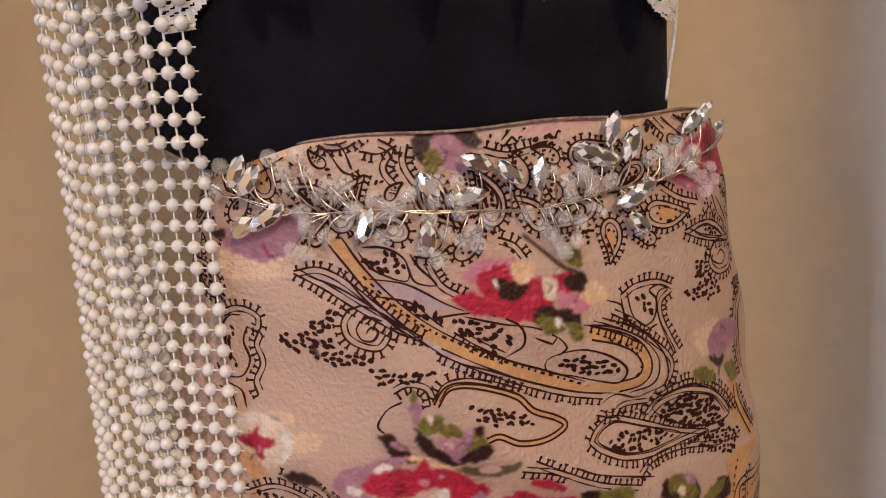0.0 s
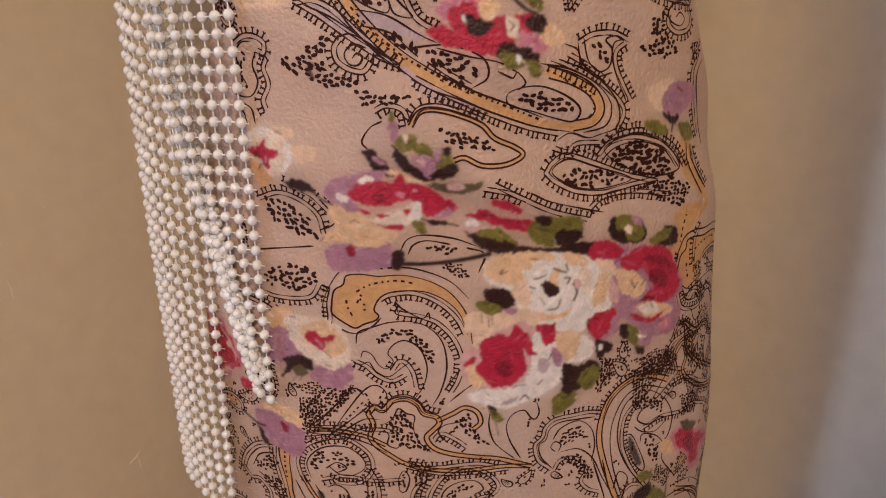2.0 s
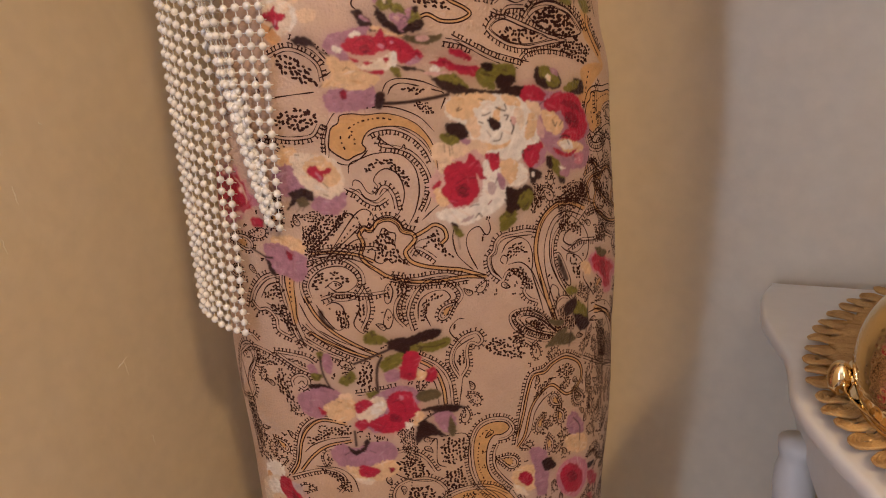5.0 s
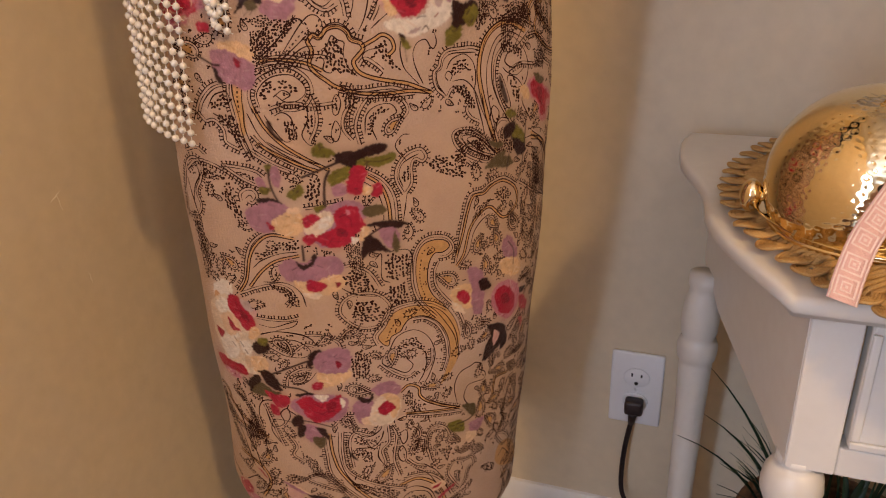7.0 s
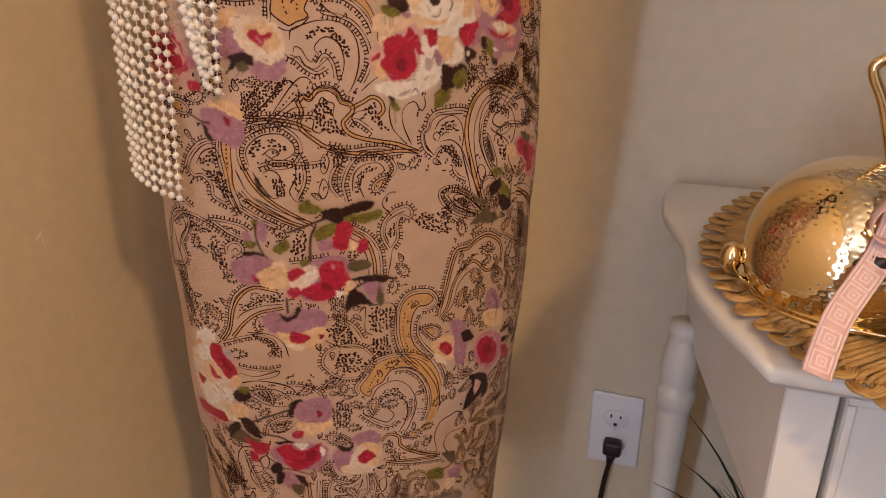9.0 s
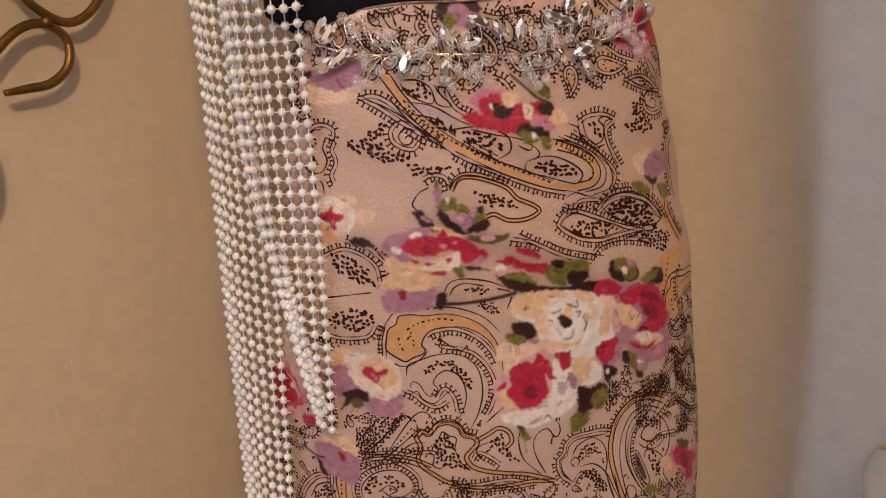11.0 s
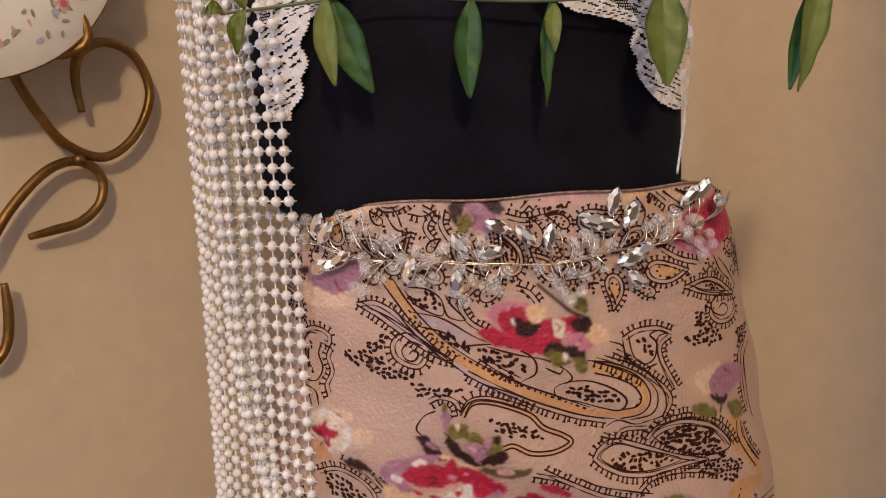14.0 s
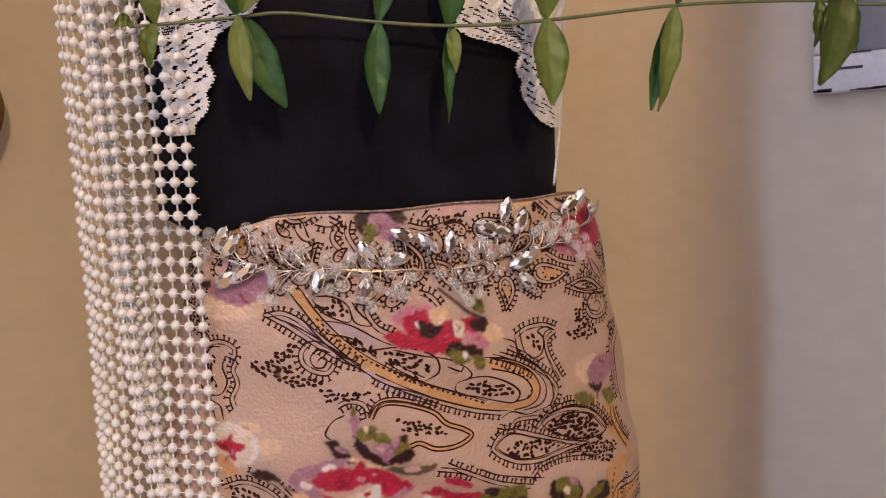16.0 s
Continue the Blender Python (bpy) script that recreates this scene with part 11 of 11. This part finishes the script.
FACE = tuple(SN)
for u, z, tu, tz, w, pale, curl, dn in (
        (-0.037, 1.208, -0.0405, 1.1905, 0.0034, 1, 0.9, 0.0), (-0.037, 1.208, -0.043, 1.228, 0.004, 1, 0.5, 0.0), (-0.045, 1.2074, -0.052, 1.206, 0.0026, 1, 0, 0.0),
        (-0.0055, 1.2105, -0.0035, 1.1765, 0.0046, 1, 0.2, 0.002), (-0.003, 1.2105, 0.0108, 1.1735, 0.0072, 0, -0.3, -0.002), (-0.006, 1.211, -0.0095, 1.238, 0.006, 0, 0.2, 0.0), (-0.004, 1.211, 0.002, 1.236, 0.005, 1, 0.4, 0.003),
        (0.0515, 1.2075, 0.0488, 1.169, 0.0056, 0, 0.1, 0.001), (0.0515, 1.2075, 0.055, 1.242, 0.005, 0, -0.8, 0.0),
        (0.083, 1.2056, 0.0795, 1.164, 0.0030, 0, 1.2, 0.0), (0.083, 1.2056, 0.081, 1.24, 0.0068, 0, 0.3, -0.002), (0.0838, 1.204, 0.083, 1.185, 0.0034, 1, 0.3, 0.003),
        (0.128, 1.2082, 0.1275, 1.1695, 0.0086, 1, 0.15, 0.002), (0.128, 1.2082, 0.121, 1.238, 0.0076, 1, 0.2, 0.0),
        (0.194, 1.2138, 0.1818, 1.1645, 0.0064, 1, 0.9, 0.0), (0.1945, 1.214, 0.2, 1.245, 0.005, 0, 0.4, 0.0), (0.191, 1.208, 0.1800, 1.1655, 0.0045, 0, -0.7, -0.003),
        (0.291, 1.2215, 0.2728, 1.1739, 0.0125, 2, 0.3, 0.0), (0.2735, 1.217, 0.2684, 1.1925, 0.0045, 2, 0.2, 0.002), (0.285, 1.217, 0.297, 1.25, 0.009, 2, 0.0, 0.0)):
    part("leaf", leaf(un(u, -0.2195 + dn, z), un(tu, -0.2195 + dn + 0.003, tz), w, FACE, 0.0025, curl), (M_LEAF, M_LEAF2, M_LEAF3)[pale], spray, ("deep green leaf", "pale green leaf", "olive green leaf")[pale])


# ---- crystal vine along the waist
def on_skirt(arc, z, out=0.0):
    a, b, cu, cn = [float(v) for v in section(z)]
    ph = np.radians(np.linspace(-110, 110, 441))
    d = np.hypot(a * np.cos(ph), b * np.sin(ph))
    s = np.r_[0, np.cumsum((d[1:] + d[:-1]) / 2 * np.diff(ph))]
    s -= np.interp(0, ph, s)
    f = float(np.interp(arc, s, ph))
    g = out + float(sag(np.array(arc), np.array(z)))
    return un(cu + (a + g) * math.sin(f), cn + (b + g) * math.cos(f), z)


vine = thing("crystal_vine", on_skirt(0.0, 1.10, 0.004), "silver wire vine with clear crystal beads and leaf-shaped stones", "belt")


def marquise_mesh():
    """A faceted pointed stone, 1 long, lying in the x-y plane."""
    bm = bmesh.new()
    ring = [(0.5 * math.cos(a) * (1.0 if abs(math.cos(a)) > 0.99 else 0.93), 0.24 * math.sin(a)) for a in [2 * math.pi * k / 12 for k in range(12)]]
    lo = [bm.verts.new((x, y, 0.0)) for x, y in ring]
    up = [bm.verts.new((x * 0.93, y * 0.9, 0.06)) for x, y in ring]
    ta = [bm.verts.new((x * 0.55, y * 0.5, 0.17)) for x, y in ring[::2]]
    bt = bm.verts.new((0, 0, -0.06))
    for k in range(12):
        bm.faces.new((lo[k], lo[(k + 1) % 12], up[(k + 1) % 12], up[k]))
        bm.faces.new((lo[(k + 1) % 12], lo[k], bt))
    for k in range(6):
        a, b, c = up[2 * k], up[2 * k + 1], up[(2 * k + 2) % 12]
        bm.faces.new((a, b, ta[k]))
        bm.faces.new((b, c, ta[(k + 1) % 6], ta[k]))
    bm.faces.new(ta)
    bmesh.ops.recalc_face_normals(bm, faces=bm.faces)
    # part of the facets get the white that stands in for glints
    for k, f in enumerate(bm.faces):
        f.material_index = (k * 7 + k // 3) % 2
    me = bpy.data.meshes.new("stone")
    bm.to_mesh(me)
    bm.free()
    me.materials.append(M_GEM)
    me.materials.append(M_GEM_GLINT)
    return me


def crystal_mesh():
    bm = bmesh.new()
    lathe(bm, [(0.12, -0.46), (0.36, -0.32), (0.5, -0.1), (0.5, 0.1), (0.36, 0.32), (0.12, 0.46)], seg=9)
    me = bpy.data.meshes.new("crystal_bead")
    bm.to_mesh(me)
    bm.free()
    me.materials.append(M_GLASS)
    return me


STONE, CRYSTAL = marquise_mesh(), crystal_mesh()
main = [(-0.111, 1.114), (-0.098, 1.111), (-0.083, 1.106), (-0.066, 1.102), (-0.045, 1.1015), (-0.03, 1.1), (-0.012, 1.098), (0.006, 1.0965), (0.022, 1.0985), (0.04, 1.1005), (0.055, 1.1015), (0.066, 1.1035), (0.078, 1.108), (0.09, 1.1115), (0.1, 1.1165), (0.108, 1.1205)]
vine_wire = bmesh.new()
tube(vine_wire, curve([on_skirt(s, z, 0.0045) for s, z in main], 6), 0.0004, 6)
tube(vine_wire, curve([on_skirt(s, z + 0.0008 * math.sin(i * 2.2), 0.0052) for i, (s, z) in enumerate(main)], 6), 0.00034, 5)
rng = random.Random(12)


def stalk(a, b):
    mid = ((a[0] + b[0]) / 2 + rng.uniform(-0.001, 0.001), (a[1] + b[1]) / 2 + rng.uniform(-0.001, 0.001))
    tube(vine_wire, curve([on_skirt(*a, 0.0045), on_skirt(*mid, 0.0065), on_skirt(*b, 0.005)], 4), 0.00038, 5)


def nearest(s, z):
    line = curve([(a, b, 0) for a, b in main], 5)
    k = min(line, key=lambda p: (p.x - s * 0.9) ** 2 + (p.y - z) ** 2)
    return k.x, k.y


def stone(s, z, turn, size):
    """A leaf stone; turn is the angle of its long axis from level."""
    p = on_skirt(s, z, 0.0065)
    x = (on_skirt(s + 0.002, z, 0.0065) - on_skirt(s - 0.002, z, 0.0065)).normalized()
    out = x.cross(Vector((0, 0, 1)))
    R = Matrix((x, out.cross(x), out)).transposed().to_4x4()
    ob = new("leaf_stone", STONE)
    ob.matrix_world = Matrix.Translation(p) @ R @ Matrix.Rotation(radians(turn), 4, "Z") @ Matrix.Rotation(radians(rng.uniform(-14, 14)), 4, "X") @ Matrix.Rotation(radians(rng.uniform(-14, 14)), 4, "Y") @ Matrix.Scale(size * rng.uniform(1.02, 1.18), 4)
    m = ob.matrix_world.copy()
    ob.parent = vine
    ob.matrix_parent_inverse = Matrix.Translation(vine.location).inverted()
    ob.matrix_basis = m
    stalk(nearest(s, z), (s, z))


def crystal(s, z, size=0.0064, stem=True):
    ob = new("crystal_bead", CRYSTAL)
    ob.matrix_basis = Matrix.Translation(on_skirt(s, z, 0.0055)) @ Euler((rng.uniform(0, 3), rng.uniform(0, 3), rng.uniform(0, 3))).to_matrix().to_4x4() @ Matrix.Scale(size * rng.uniform(0.92, 1.08), 4)
    ob.parent = vine
    ob.matrix_parent_inverse = Matrix.Translation(vine.location).inverted()
    if stem:
        stalk(nearest(s, z), (s, z))


stone(-0.0872, 1.1151, 50, 0.0125)
stone(-0.0914, 1.1184, 55, 0.0125)
stone(-0.0852, 1.1010, 30, 0.0125)
stone(-0.0918, 1.0992, 35, 0.0125)
stone(-0.0818, 1.1027, 30, 0.0125)
stone(-0.0124, 1.1151, -25, 0.0125)
stone(-0.0012, 1.1107, -45, 0.0125)
stone(-0.0288, 1.1084, -60, 0.0125)
stone(0.0369, 1.1228, 75, 0.0125)
stone(0.0447, 1.1165, 60, 0.0125)
stone(0.0273, 1.1153, -20, 0.0125)
stone(0.0327, 1.1126, -10, 0.0125)
stone(0.0490, 1.1002, 20, 0.0125)
stone(0.0437, 1.0968, 15, 0.0125)
stone(0.0466, 1.0873, -35, 0.0125)
stone(0.0813, 1.1249, 50, 0.0125)
stone(0.0918, 1.1186, -10, 0.0125)
stone(0.0089, 1.1093, 85, 0.0125)
stone(-0.0506, 1.0966, 65, 0.0125)
stone(-0.0305, 1.0904, 85, 0.0125)
stone(-0.0158, 1.1038, 10, 0.0125)
stone(0.0744, 1.1225, 40, 0.0125)
crystal(-0.1065, 1.1172)
crystal(-0.1015, 1.1119)
crystal(-0.0989, 1.1206)
crystal(-0.0796, 1.1222)
crystal(-0.0703, 1.1229)
crystal(-0.0756, 1.1179)
crystal(-0.0738, 1.1125)
crystal(-0.0677, 1.1162)
crystal(-0.0708, 1.1031)
crystal(-0.0706, 1.0972)
crystal(-0.0614, 1.1119)
crystal(-0.0554, 1.1120)
crystal(-0.0590, 1.1078)
crystal(-0.0641, 1.0939)
crystal(-0.0764, 1.0899)
crystal(-0.0719, 1.0884)
crystal(-0.0473, 1.1062)
crystal(-0.0528, 1.1021)
crystal(-0.0425, 1.1000)
crystal(-0.0392, 1.1025)
crystal(-0.0355, 1.1062)
crystal(-0.0313, 1.1099)
crystal(-0.0278, 1.1029)
crystal(-0.0261, 1.1095)
crystal(-0.0195, 1.1090)
crystal(-0.0212, 1.1032)
crystal(-0.0193, 1.0982)
crystal(-0.0295, 1.0963)
crystal(-0.0245, 1.0918)
crystal(-0.0152, 1.0910)
crystal(-0.0095, 1.0946)
crystal(-0.0135, 1.0867)
crystal(-0.0193, 1.0886)
crystal(-0.0278, 1.0825)
crystal(-0.0316, 1.0870)
crystal(-0.0404, 1.0931)
crystal(-0.0457, 1.0922)
crystal(-0.0570, 1.0983)
crystal(0.0044, 1.0954)
crystal(0.0100, 1.0904)
crystal(0.0194, 1.1055)
crystal(0.0206, 1.0999)
crystal(0.0255, 1.1077)
crystal(0.0179, 1.0923)
crystal(0.0127, 1.0873)
crystal(0.0238, 1.0906)
crystal(0.0154, 1.0836)
crystal(0.0223, 1.0834)
crystal(0.0173, 1.0800)
crystal(0.0282, 1.1019)
crystal(0.0360, 1.1039)
crystal(0.0528, 1.1101)
crystal(0.0583, 1.1124)
crystal(0.0616, 1.1055)
crystal(0.0693, 1.1090)
crystal(0.0669, 1.1145)
crystal(0.0757, 1.1113)
crystal(0.0790, 1.1006)
crystal(0.0871, 1.0987)
crystal(0.0808, 1.0953)
crystal(0.0730, 1.1042)
crystal(0.0636, 1.1081)
# smaller beads crowd round the others on twists of wire
for k in range(20):
    s = rng.uniform(-0.1, 0.098)
    m = nearest(s, 1.1)
    crystal(m[0] + rng.gauss(0, 0.003), m[1] + rng.gauss(0, 0.006), rng.uniform(0.0042, 0.0054))

part("wire", vine_wire, M_SILVER, vine, "twisted silver wire")
